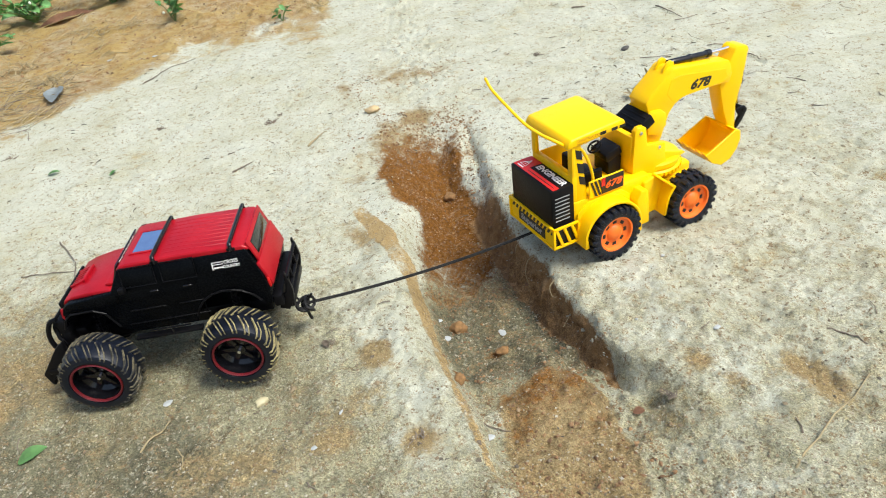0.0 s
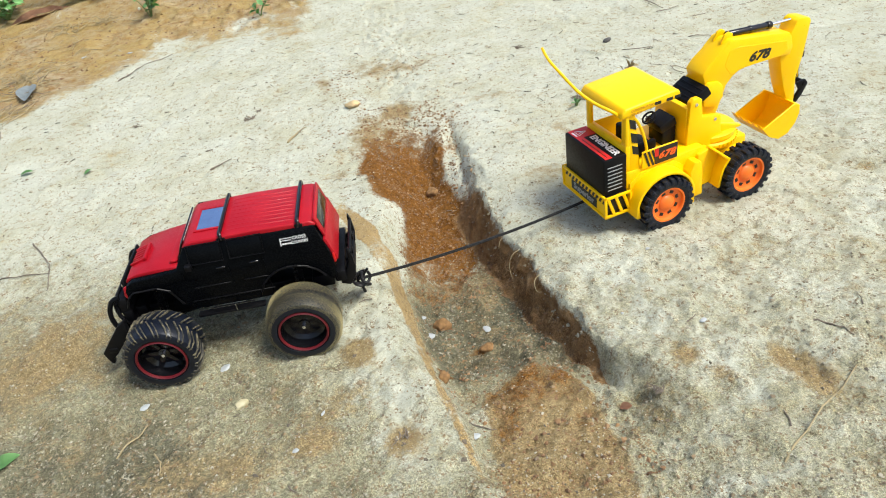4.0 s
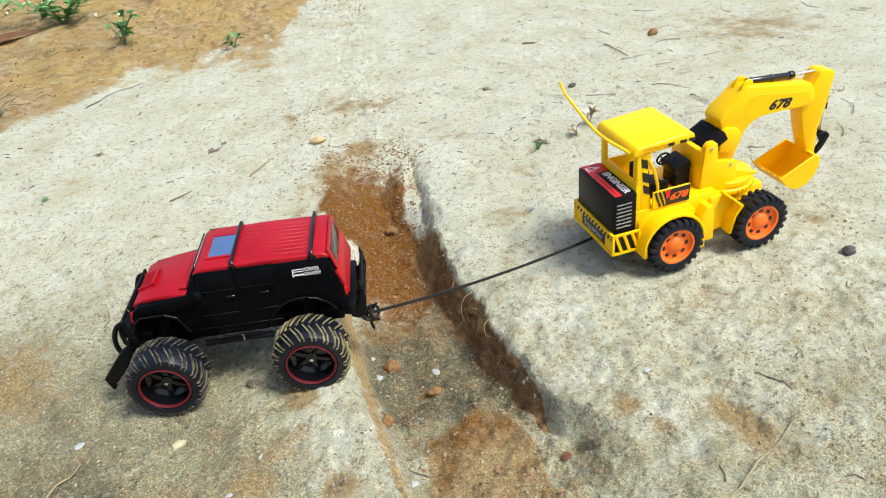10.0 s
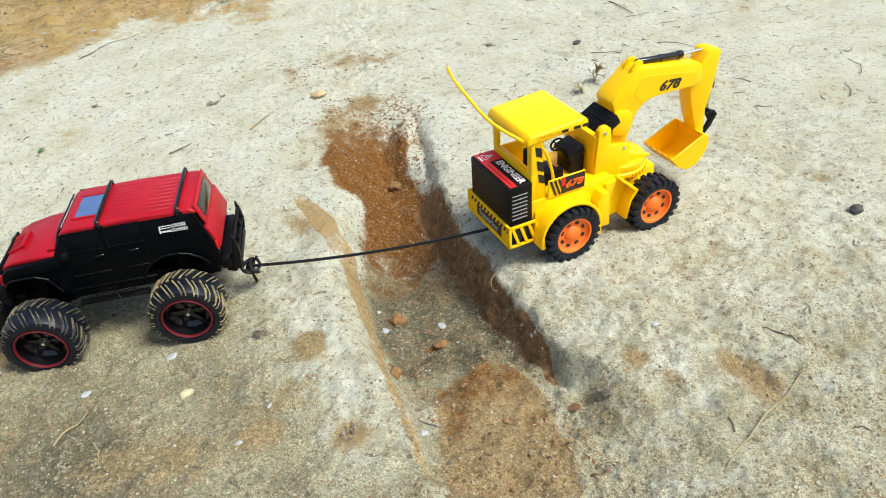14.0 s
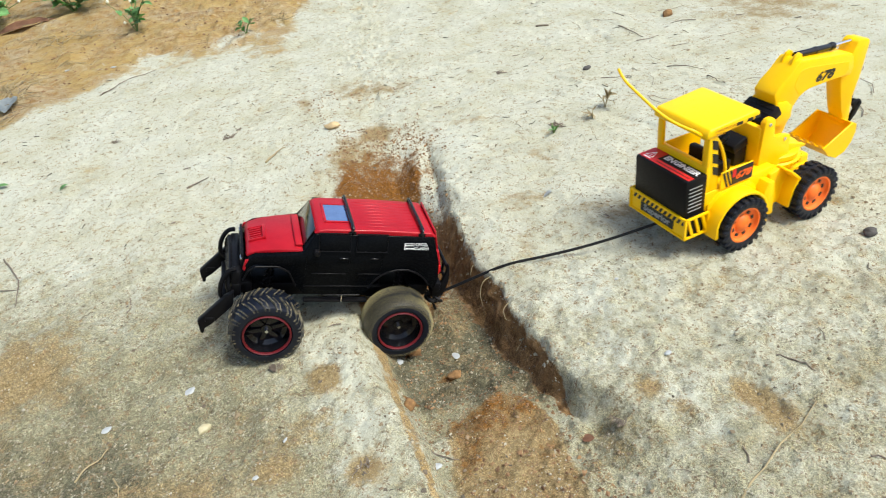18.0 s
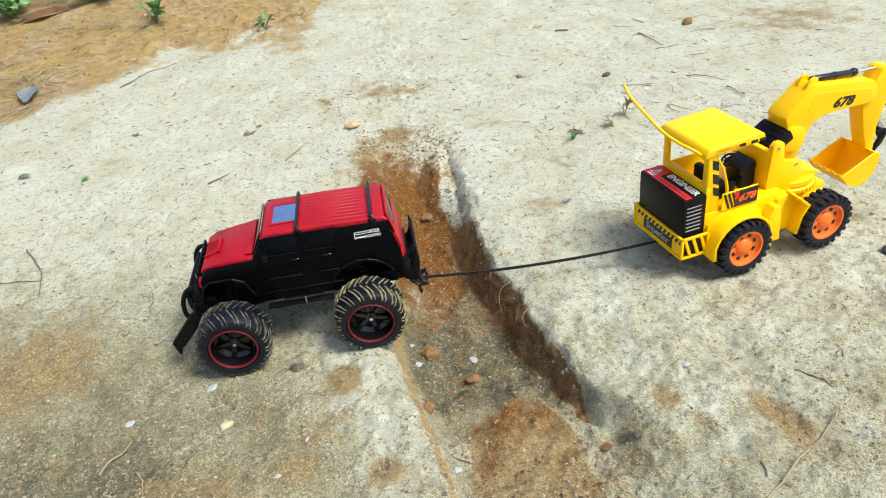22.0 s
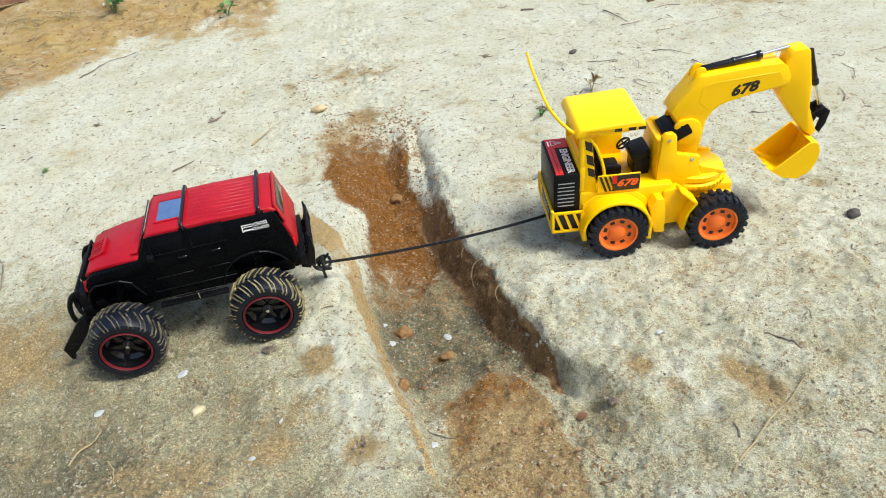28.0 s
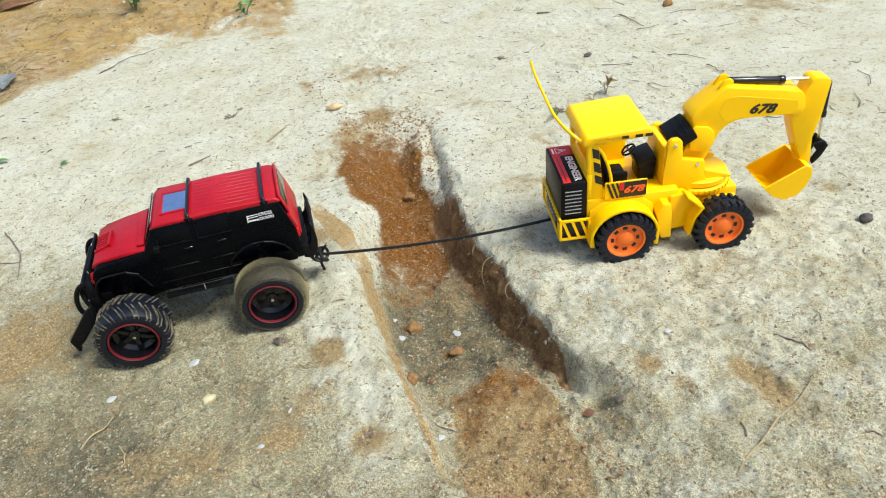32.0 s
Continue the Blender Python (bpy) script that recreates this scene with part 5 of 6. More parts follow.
LEAF_DARK = surface("dark_leaf", (0.10, 0.088, 0.062), 0.85, stain=0.3, scale=150, relief=0.4)
LEAF_GREY = surface("grey_leaf", (0.32, 0.36, 0.37), 0.7, stain=0.2, scale=60, relief=0.3)
LEAF_GREEN = surface("green_leaf", (0.17, 0.36, 0.12), 0.55, stain=0.35, scale=50, grain=300, relief=0.2)
STEM_GREEN = surface("green_stem", (0.14, 0.20, 0.06), 0.7, stain=0.2)
PETAL = surface("white_petal", (0.75, 0.76, 0.62), 0.7, stain=0.05)


def on_ground(x, y, lift=0.0):
    return float(ground_z(x, y)) + lift


def lump(name, x, y, sx, sy, sz, material, label, category, turn=0, seed=1, sunk=0.3):
    """A rough stone or clod, bedded a little in the sand."""
    bm = bmesh.new()
    bmesh.ops.create_icosphere(bm, subdivisions=3, radius=1)
    for v in bm.verts:
        n = noise.noise(v.co * 1.3 + Vector((seed * 7.3, 0, 0))) * 0.35 + noise.noise(v.co * 3.1 + Vector((0, seed * 3.1, 0))) * 0.14
        v.co = Vector((v.co.x * sx, v.co.y * sy, v.co.z * sz)) * (1 + n)
    ob = new(name, finish(name, bm, material, 60))
    ob.matrix_basis = Matrix.Translation((x, y, on_ground(x, y, sz * (1 - 2 * sunk)))) @ Matrix.Rotation(radians(turn), 4, "Z")
    return tagged(ob, label, category)


lump("stone", 0.048, 0.410, 0.0108, 0.0100, 0.0105, STONE_BROWN, "rusty brown stone lying in the trench", "stone", 20, 1)
lump("clod", 0.037, 0.284, 0.0085, 0.007, 0.006, STONE_BROWN, "reddish clod of soil at the trench's edge", "clod", 60, 2)
lump("clod", 0.095, 0.345, 0.009, 0.006, 0.005, STONE_BROWN, "reddish clod of soil in the trench", "clod", 10, 3)
lump("stone", -0.033, 0.973, 0.015, 0.011, 0.007, STONE_TAN, "flat tan pebble on pale sand", "stone", 0, 4)
lump("stone", 0.634, 0.398, 0.008, 0.007, 0.006, STONE_DARK, "dark grey pebble on the sand", "stone", 0, 5)
lump("shell", -0.179, 0.274, 0.0075, 0.0052, 0.0045, SHELL_CREAM, "cream snail shell half sunk in sand", "shell", 40, 6)
lump("stone", 0.075, 0.71, 0.010, 0.009, 0.008, STONE_BROWN, "small stone on damp soil", "stone", 0, 7)
lump("stone", 0.478, 1.065, 0.010, 0.006, 0.005, STONE_DARK, "dark flat pebble on the sand", "stone", 40, 10)
lump("stone", 0.741, 1.305, 0.014, 0.009, 0.010, STONE_BROWN, "brown clod far out on the sand", "stone", 40, 11)
for i, (x, y, a, b, turn, label) in enumerate(((-0.089, 0.233, 0.006, 0.0028, 60, "white plaster chip on the sand"), (0.320, 0.261, 0.0075, 0.0048, 20, "white plastic chip on the sand"), (0.311, 0.400, 0.0048, 0.0036, 10, "white shell chip on the sand"), (0.102, 0.387, 0.0100, 0.007, -60, "grey white shell flake in the trench"), (0.026, 0.412, 0.0075, 0.005, 0, "pale flake in the trench"), (0.031, 0.378, 0.010, 0.009, 30, "pale round shell flake in the trench"), (0.205, 0.07, 0.008, 0.005, 60, "white chip near the trench's low end"), (-0.567, 1.526, 0.013, 0.008, 0, "white plastic scrap on ochre soil"), (0.057, 0.184, 0.010, 0.007, 10, "bluish white flake on the sand"), (-0.201, 0.334, 0.012, 0.008, 60, "pale flake on the sand"), (0.245, 0.30, 0.003, 0.0025, 0, "small white crumb on the sand"), (-0.116, 0.193, 0.006, 0.004, 15, "pale grey flake on the sand"), (-0.284, 0.292, 0.012, 0.008, 30, "pale bluish flake on the sand"), (-0.69, 1.56, 0.012, 0.008, 50, "bluish plastic scrap on ochre soil"))):
    lump("chip", x, y, a * 0.56, b * 0.56, 0.0012, CHIP_WHITE, label, "chip", turn, 20 + i, 0.2)


def stick_on(name, pts, r, material, label, category, lift=0.0, ends=0.5, wiggle=0.004, seed=0):
    rnd = random.Random(seed)
    line = []
    n = 10
    for a, b in zip(pts, pts[1:]):
        for k in range(n):
            t = k / n
            line.append((a[0] + (b[0] - a[0]) * t, a[1] + (b[1] - a[1]) * t))
    line.append(pts[-1])
    bow, out = rnd.uniform(-1, 1), []
    for i, (x, y) in enumerate(line):
        s = math.sin(math.pi * i / (len(line) - 1)) * wiggle * bow
        x, y = x + s + rnd.uniform(-1, 1) * wiggle * 0.12, y + s * 0.4 + rnd.uniform(-1, 1) * wiggle * 0.12
        out.append((x, y, on_ground(x, y, r * 0.6 + lift * math.sin(math.pi * i / (len(line) - 1)))))
    ob = new(name, finish(name, tube(out, r, 6, ends), material, 60))
    return tagged(ob, label, category)


stick_on("twig", [(-0.556, 1.344), (-0.456, 1.476)], 0.0016, BARK, "thin grey twig on pale sand", "twig", 0.003, 0.4, 0.01, 1)
stick_on("twig", [(0.424, 0.231), (0.449, 0.200)], 0.0011, BARK, "short dark twig on the sand", "twig", 0.001, 0.5, 0.003, 2)
stick_on("straw", [(0.311, 0.077), (0.428, 0.162)], 0.0010, STRAW, "long dry grass stalk on the sand", "straw", 0.004, 0.5, 0.004, 3)
stick_on("straw", [(-0.299, 0.230), (-0.275, 0.267)], 0.0011, STRAW, "dry straw on the sand", "straw", 0.002, 0.6, 0.003, 4)
stick_on("straw", [(-0.262, 0.228), (-0.252, 0.212), (-0.25, 0.20)], 0.0010, STRAW, "bent dry straw on the sand", "straw", 0.001, 0.6, 0.003, 5)
stick_on("twig", [(-0.532, 0.688), (-0.485, 0.61), (-0.470, 0.554)], 0.0012, BARK, "thin bent twig on pale sand", "twig", 0.003, 0.5, 0.006, 6)
stick_on("twig", [(-0.56, 0.605), (-0.478, 0.596)], 0.0010, BARK, "thin twig on pale sand", "twig", 0.002, 0.5, 0.004, 7)
stick_on("twig", [(0.669, 0.942), (0.683, 0.894)], 0.0013, BARK, "curled dark twig on the sand", "twig", 0.004, 0.5, 0.014, 8)
stick_on("twig", [(0.62, 1.01), (0.68, 0.975)], 0.0010, BARK, "thin twig on the sand", "twig", 0.003, 0.5, 0.01, 9)
stick_on("twig", [(0.612, 1.267), (0.636, 1.179)], 0.0014, BARK, "thin dry twig on the sand", "twig", 0.003, 0.5, 0.006, 10)
stick_on("twig", [(-0.278, 0.817), (-0.245, 0.845)], 0.0016, BARK, "dry leaf stalk on pale sand", "twig", 0.002, 0.3, 0.004, 11)
stick_on("straw", [(-0.152, 0.875), (-0.12, 0.925)], 0.0020, STRAW, "curled dry blade on pale sand", "straw", 0.003, 0.3, 0.005, 12)
stick_on("twig", [(0.445, 1.355), (0.475, 1.352)], 0.0022, BARK, "short dark twig far out on the sand", "twig", 0.002, 0.7, 0.002, 13)
stick_on("twig", [(0.054, 0.203), (0.080, 0.196)], 0.0009, BARK, "short dark twig in the trench", "twig", 0.002, 0.5, 0.003, 14)
stick_on("twig", [(0.44, 0.095), (0.452, 0.088)], 0.0010, BARK, "short dark twig on the sand", "twig", 0.001, 0.5, 0.002, 15)
# fine roots that hang out of the cut
for i, pts in enumerate((((0.172, 0.462, 0.0), (0.158, 0.458, -0.004), (0.152, 0.452, -0.018), (0.153, 0.444, -0.032)), ((0.180, 0.402, 0.001), (0.172, 0.396, -0.004), (0.173, 0.388, -0.013), (0.180, 0.384, -0.012)), ((0.205, 0.362, -0.006), (0.190, 0.356, -0.014), (0.176, 0.348, -0.030)), ((0.160, 0.500, 0.0), (0.150, 0.497, -0.006), (0.146, 0.492, -0.016)))):
    tagged(new("root", finish("root", tube(smooth_line([(x - 0.004, y, z - 0.012) for x, y, z in pts], 5), 0.0006, 5, 0.5), STRAW, 60)), "thin pale root hanging from the cut soil", "root")


def leaf_blade(length, width, curl, seed):
    """A pointed leaf with a fold along its rib."""
    rnd = random.Random(seed)
    bm, rows, n = bmesh.new(), [], 9
    for i in range(n):
        t = i / (n - 1)
        w = width * math.sin(math.pi * min(0.06 + 0.94 * t, 0.985)) ** 0.75
        z = curl * length * math.sin(t * 2.4) + rnd.uniform(-1, 1) * 0.012 * length
        rows.append([bm.verts.new((t * length, s * w, z + abs(s) * w * 0.35 + rnd.uniform(-1, 1) * 0.02 * width)) for s in (-1, -0.5, 0, 0.5, 1)])
    for a, b in zip(rows, rows[1:]):
        for k in range(4):
            bm.faces.new((a[k], a[k + 1], b[k + 1], b[k]))
    bmesh.ops.solidify(bm, geom=bm.faces[:], thickness=max(width * 0.04, 0.0003))
    return bm


def fallen_leaf(x, y, length, width, turn, material, label, curl=0.08, tilt=0, seed=0):
    ob = new("dry_leaf", finish("dry_leaf", leaf_blade(length, width, curl, seed), material, 60))
    ob.matrix_basis = Matrix.Translation((x, y, on_ground(x, y, 0.002))) @ pose(0, 0, 0, tilt, 0, turn)
    return tagged(ob, label, "leaf")


fallen_leaf(-0.99, 1.93, 0.17, 0.035, 30, LEAF_DRY, "large dry brown leaf under green weeds", 0.04, 4, 1)
fallen_leaf(-0.770, 1.405, 0.10, 0.022, -78, LEAF_GREY, "grey withered leaf at the edge of the straw", 0.03, 0, 2)
fallen_leaf(-0.43, 0.243, 0.03, 0.008, 30, LEAF_GREEN, "small green leaf on the sand", 0.15, 10, 3)
fallen_leaf(-0.635, 0.938, 0.022, 0.006, 10, LEAF_GREEN, "small green leaf on pale sand", 0.1, 0, 4)
fallen_leaf(-0.505, 0.885, 0.018, 0.004, 60, LEAF_GREEN, "narrow green leaf on pale sand", 0.1, 0, 5)
fallen_leaf(-0.104, 0.334, 0.012, 0.004, 120, BARK, "dark crumpled leaf bit on the sand", 0.3, 0, 6)
fallen_leaf(0.205, 0.189, 0.012, 0.005, 0, LEAF_DRY, "reddish leaf bit near the trench's end", 0.1, 0, 7)
fallen_leaf(0.275, 0.612, 0.016, 0.003, 30, CHIP_WHITE, "white paper shred beside the digger's way", 0.2, 0, 8)
fallen_leaf(-0.80, 0.96, 0.06, 0.012, 10, BARK, "dark dead leaf on pale sand", 0.1, 0, 9)


def weed(x, y, tall, leaves, spread_r, leaf_l, seed, label, flowers=0, dry=False):
    """A low plant: stems that fork from one root, with a leaf at every joint."""
    rnd = random.Random(seed)
    base = on_ground(x, y)
    plant = tagged(new("weed"), label, "weed")
    plant.location = (x, y, base)
    tips = []
    for k in range(max(3, leaves // 4)):
        a = rnd.uniform(0, math.tau)
        r = spread_r * rnd.uniform(0.4, 1)
        pts = smooth_line([(0, 0, -0.004), (r * 0.35 * math.cos(a), r * 0.35 * math.sin(a), tall * 0.45), (r * math.cos(a), r * math.sin(a), tall * rnd.uniform(0.6, 1))], 5)
        part("stem", tube(pts, 0.0016 if not dry else 0.0010, 5, 0.4), STRAW if dry else STEM_GREEN, plant)
        tips += pts[3:]
    made = []
    for k in range(leaves):
        p = tips[rnd.randrange(len(tips))]
        m = Matrix.Translation(p) @ pose(0, 0, 0, rnd.uniform(-35, 35), rnd.uniform(-40, 25), rnd.uniform(0, 360)) @ Matrix.Scale(rnd.uniform(0.6, 1.15), 4)
        if len(made) < 3:
            made.append(part("leaf", leaf_blade(leaf_l, leaf_l * (0.26 if not dry else 0.12), rnd.uniform(-0.15, 0.2), seed * 10 + k), LEAF_GREEN if not dry else STRAW, plant, at=m, sharp=60))
        else:
            again("leaf", made[k % 3], plant, m)
    for k in range(flowers):
        p = tips[rnd.randrange(len(tips))] + Vector((rnd.uniform(-1, 1), rnd.uniform(-1, 1), rnd.uniform(0.2, 1))) * 0.012
        bm = bmesh.new()
        bmesh.ops.create_icosphere(bm, subdivisions=1, radius=0.0045)
        part("flower", bm, PETAL, plant, "tiny white flower head", at=Matrix.Translation(p))
    return plant


weed(-1.02, 1.99, 0.10, 90, 0.17, 0.042, 1, "leafy green weed with tiny white flowers", 12)
weed(-0.80, 2.05, 0.09, 80, 0.14, 0.040, 2, "leafy green weed with pale buds", 10)
weed(-1.20, 2.14, 0.14, 90, 0.20, 0.045, 3, "dense green weed at the edge of the sand", 8)
weed(-0.566, 1.80, 0.10, 34, 0.07, 0.028, 4, "slim green weed on ochre soil", 3)
weed(-0.25, 1.625, 0.035, 9, 0.03, 0.022, 5, "tiny green seedling on ochre soil")
weed(-0.55, 2.25, 0.08, 20, 0.10, 0.04, 6, "green weed far out on ochre soil", 5)
weed(-1.05, 1.75, 0.05, 16, 0.09, 0.04, 7, "low green weed among straw")
weed(0.343, 0.815, 0.014, 6, 0.018, 0.010, 8, "small uprooted weed with green leaves")
weed(0.452, 0.872, 0.030, 12, 0.016, 0.022, 9, "curled brown dead weed on the sand", 0, True)
weed(0.418, 0.836, 0.014, 12, 0.012, 0.016, 10, "crumpled brown dead weed on the sand", 0, True)


def dead_tuft(x, y, size, seed, label, thick=1.0, count=16):
    """A small clump of dark bark shreds and stalks lying on the sand."""
    r = random.Random(seed)
    bms = []
    for _ in range(count):
        a, l = r.uniform(0, math.tau), size * r.uniform(0.4, 1.1)
        ox, oy = r.uniform(-0.5, 0.5) * size, r.uniform(-0.5, 0.5) * size
        bms.append(tube(smooth_line([(ox, oy, 0.0005), (ox + l * 0.4 * math.cos(a), oy + l * 0.4 * math.sin(a), size * r.uniform(0.05, 0.3)), (ox + l * math.cos(a + 0.5), oy + l * math.sin(a + 0.5), size * r.uniform(0, 0.35))], 3), size * thick * r.uniform(0.03, 0.12), 4, 0.4))
    ob = new("dead_tuft", finish("dead_tuft", merge(*bms), STRAW if thick < 1 else BARK, 60))
    ob.location = (x, y, on_ground(x, y))
    return tagged(ob, label, "dead plant")


dead_tuft(-0.228, 1.002, 0.013, 1, "dark clump of bark shreds on pale sand")
dead_tuft(-0.215, 1.035, 0.008, 2, "small dark clump of stalks on pale sand")
dead_tuft(-0.453, 1.058, 0.009, 3, "small dark clump of stalks on pale sand")
dead_tuft(-0.747, 1.053, 0.013, 4, "dark clump of bark shreds on pale sand")
dead_tuft(-0.012, 0.182, 0.010, 5, "brown clump of roots pressed into the sand")
dead_tuft(0.243, 0.186, 0.010, 8, "brown clump of dry roots on the sand")
dead_tuft(0.356, 0.835, 0.016, 9, "dry brown clump beside a small green weed")
dead_tuft(-0.80, 1.80, 0.075, 11, "tangle of dead grass on ochre soil", 0.2, 34)
dead_tuft(-0.70, 1.84, 0.06, 12, "small tangle of dead grass on ochre soil", 0.2, 26)
dead_tuft(-0.94, 1.60, 0.07, 13, "tangle of dead grass on ochre soil", 0.2, 34)
dead_tuft(-0.80, 1.47, 0.055, 14, "matted dead grass at the edge of pale sand", 0.25, 40)
dead_tuft(-0.17, 1.70, 0.05, 15, "dry brown stalks at the end of ochre soil", 0.2, 20)
dead_tuft(-0.10, 0.345, 0.006, 6, "small dark clump of leaf bits on the sand")
dead_tuft(0.31, 1.12, 0.012, 7, "dark clump of roots on the sand")


def scatter(name, label, category, count, zone, sizes, material, seed, flat=0.7, density=None):
    """Countless small crumbs, as one sheet of stuff."""
    r = np.random.RandomState(seed)
    x0, x1, y0, y1 = zone
    px, py = r.uniform(x0, x1, count * 3), y0 + (y1 - y0) * r.rand(count * 3) ** 1.6
    if density is not None:
        keep = r.rand(count * 3) < density(px, py)
        px, py = px[keep], py[keep]
    px, py = px[:count], py[:count]
    n = len(px)
    pz = ground_z(px, py)
    s = np.exp(r.normal(math.log(sizes[0]), sizes[1], n))
    s = np.minimum(s, sizes[0] * 2.6)
    base = np.array([(1, 0, 0), (-1, 0, 0), (0, 1, 0), (0, -1, 0), (0, 0, 1), (0, 0, -1)], float)
    tri = np.array([(0, 2, 4), (2, 1, 4), (1, 3, 4), (3, 0, 4), (2, 0, 5), (1, 2, 5), (3, 1, 5), (0, 3, 5)])
    v = base[None] * (s[:, None, None] * r.uniform(0.55, 1.3, (n, 6, 1))) + r.normal(0, 0.18, (n, 6, 3)) * s[:, None, None]
    a = r.uniform(0, math.tau, n)
    c, q = np.cos(a)[:, None], np.sin(a)[:, None]
    v = np.stack([v[:, :, 0] * c - v[:, :, 1] * q, v[:, :, 0] * q + v[:, :, 1] * c, v[:, :, 2] * flat], -1)
    v += np.stack([px, py, pz + s * flat * 0.25], -1)[:, None]
    f = (tri[None] + 6 * np.arange(n)[:, None, None]).reshape(-1, 3)
    me = bpy.data.meshes.new(name)
    me.from_pydata(v.reshape(-1, 3).tolist(), [], f.tolist())
    me.materials.append(material)
    return tagged(new(name, me), label, category, kind="stuff")


def in_trench(x, y):
    return np.clip(smooth01((x - left_lip(y)) / 0.02) * smooth01((right_lip(y) - x) / 0.01) * (y > 0.1) * (y < 0.95), 0, 1)


GRIT = loose("grit", [(0.459, 0.433, 0.340), (0.408, 0.365, 0.255), (0.323, 0.281, 0.187), (0.238, 0.178, 0.102), (0.425, 0.399, 0.306), (0.162, 0.119, 0.076), (0.357, 0.323, 0.238)])
CRUMB = loose("crumb", [(0.24, 0.115, 0.038), (0.20, 0.090, 0.03), (0.14, 0.062, 0.02), (0.32, 0.175, 0.07)])
DARK_GRIT = loose("dark_grit", [(0.16, 0.125, 0.075), (0.22, 0.165, 0.095), (0.12, 0.10, 0.065), (0.27, 0.18, 0.09)])
LITTER = loose("litter", [(0.10, 0.075, 0.05), (0.20, 0.14, 0.08), (0.07, 0.06, 0.045), (0.30, 0.22, 0.12)])
scatter("grit", "fine mixed grit on the sand", "grit", 34000, (-0.62, 0.85, 0.03, 1.3), (0.0008, 0.4), GRIT, 1, 0.7, lambda x, y: (0.2 + 0.8 * np.clip(1.1 - y, 0, 1)) * (1 - 0.9 * in_trench(x, y) * (y > 0.46)) * (1 - 0.7 * blob(x, y, 0.13, 0.22, 0.06, 0.07)))
scatter("gravel", "small stones on the sand", "gravel", 900, (-0.62, 0.85, 0.03, 1.5), (0.0016, 0.4), GRIT, 2, 0.6)
scatter("soil_crumbs", "brown crumbs of dug soil", "soil", 6500, (-0.06, 0.24, 0.10, 1.0), (0.0011, 0.5), CRUMB, 3, 0.8, lambda x, y: in_trench(x, y) * np.where(y > 0.45, 1.0, 0.22))
scatter("soil_crumbs", "brown crumbs on ochre soil", "soil", 3000, (-1.3, 0.1, 1.2, 2.4), (0.0018, 0.5), CRUMB, 4, 0.7, lambda x, y: np.clip((y - np.interp(x, [-1.2, -0.75, -0.454, -0.268, -0.165], [0.85, 1.27, 1.54, 1.49, 1.7])) * 8, 0, 1))
LIP = loose("lip_sand", [(0.42, 0.40, 0.29), (0.36, 0.33, 0.22), (0.32, 0.25, 0.14), (0.27, 0.17, 0.08), (0.46, 0.45, 0.34)])
scatter("sand_clods", "pale clods crumbling off the edge of the cut", "soil", 1800, (0.09, 0.26, 0.22, 0.75), (0.0013, 0.4), LIP, 8, 0.8, lambda x, y: np.exp(-((x - right_lip(y) - 0.002) / 0.008) ** 2) * smooth01((y - 0.25) / 0.05))
scatter("sand_clods", "pale crumbs fallen to the foot of the cut", "soil", 500, (0.09, 0.24, 0.22, 0.75), (0.0011, 0.4), LIP, 9, 0.8, lambda x, y: np.exp(-((x - right_lip(y) + wall_width(y) + 0.006) / 0.01) ** 2) * smooth01((y - 0.29) / 0.05))
scatter("dark_grit", "dark crumbs of soil strewn over the sand", "grit", 9000, (-0.6, 0.72, 0.05, 1.0), (0.0010, 0.45), DARK_GRIT, 10, 0.7, lambda x, y: np.clip(0.25 + 0.8 * value_noise(x, y, 16, 61), 0.04, 1) * np.clip(1.05 - 1.1 * y, 0.06, 1) * np.interp(x, [0.15, 0.3], [1.0, 0.6]))
scatter("plant_litter", "dark crumbs of bark and leaves", "litter", 2400, (-0.9, 1.1, 0.1, 1.9), (0.0013, 0.55), LITTER, 5, 0.35, lambda x, y: np.clip(0.12 + 1.1 * value_noise(x, y, 6, 62), 0.03, 1))
scatter("soil_crumbs", "brown crumbs strewn past the end of the trench", "soil", 900, (-0.14, 0.18, 0.80, 1.25), (0.0013, 0.45), CRUMB, 6, 0.7, lambda x, y: np.clip(0.05 + blob(x, y, -0.05, 1.08, 0.035, 0.10, 15) + blob(x, y, 0.08, 1.12, 0.06, 0.05) + blob(x, y, 0.12, 0.86, 0.03, 0.06, 20), 0, 1))


def straw_litter(name, label, count, zone, length, seed, material, keep=None):
    """Short dry stalks lying about, as one sheet of stuff."""
    r = random.Random(seed)
    bms = []
    while len(bms) < count:
        x, y, a, l = r.uniform(*zone[:2]), r.uniform(*zone[2:]), r.uniform(0, math.tau), length * r.uniform(0.4, 1.2)
        if keep and not keep(x, y):
            continue
        pts = []
        for t in (-0.5, 0, 0.5):
            px, py = x + math.cos(a + t * 0.5) * l * t, y + math.sin(a + t * 0.5) * l * t
            pts.append((px, py, on_ground(px, py, 0.001 + r.uniform(0, 0.06) * l)))
        bms.append(tube(pts, max(length * 0.010, 0.0007) * r.uniform(0.6, 1.5), 4, 0.6))
    ob = new(name, finish(name, merge(*bms), material, 60))
    return tagged(ob, label, "litter", kind="stuff")


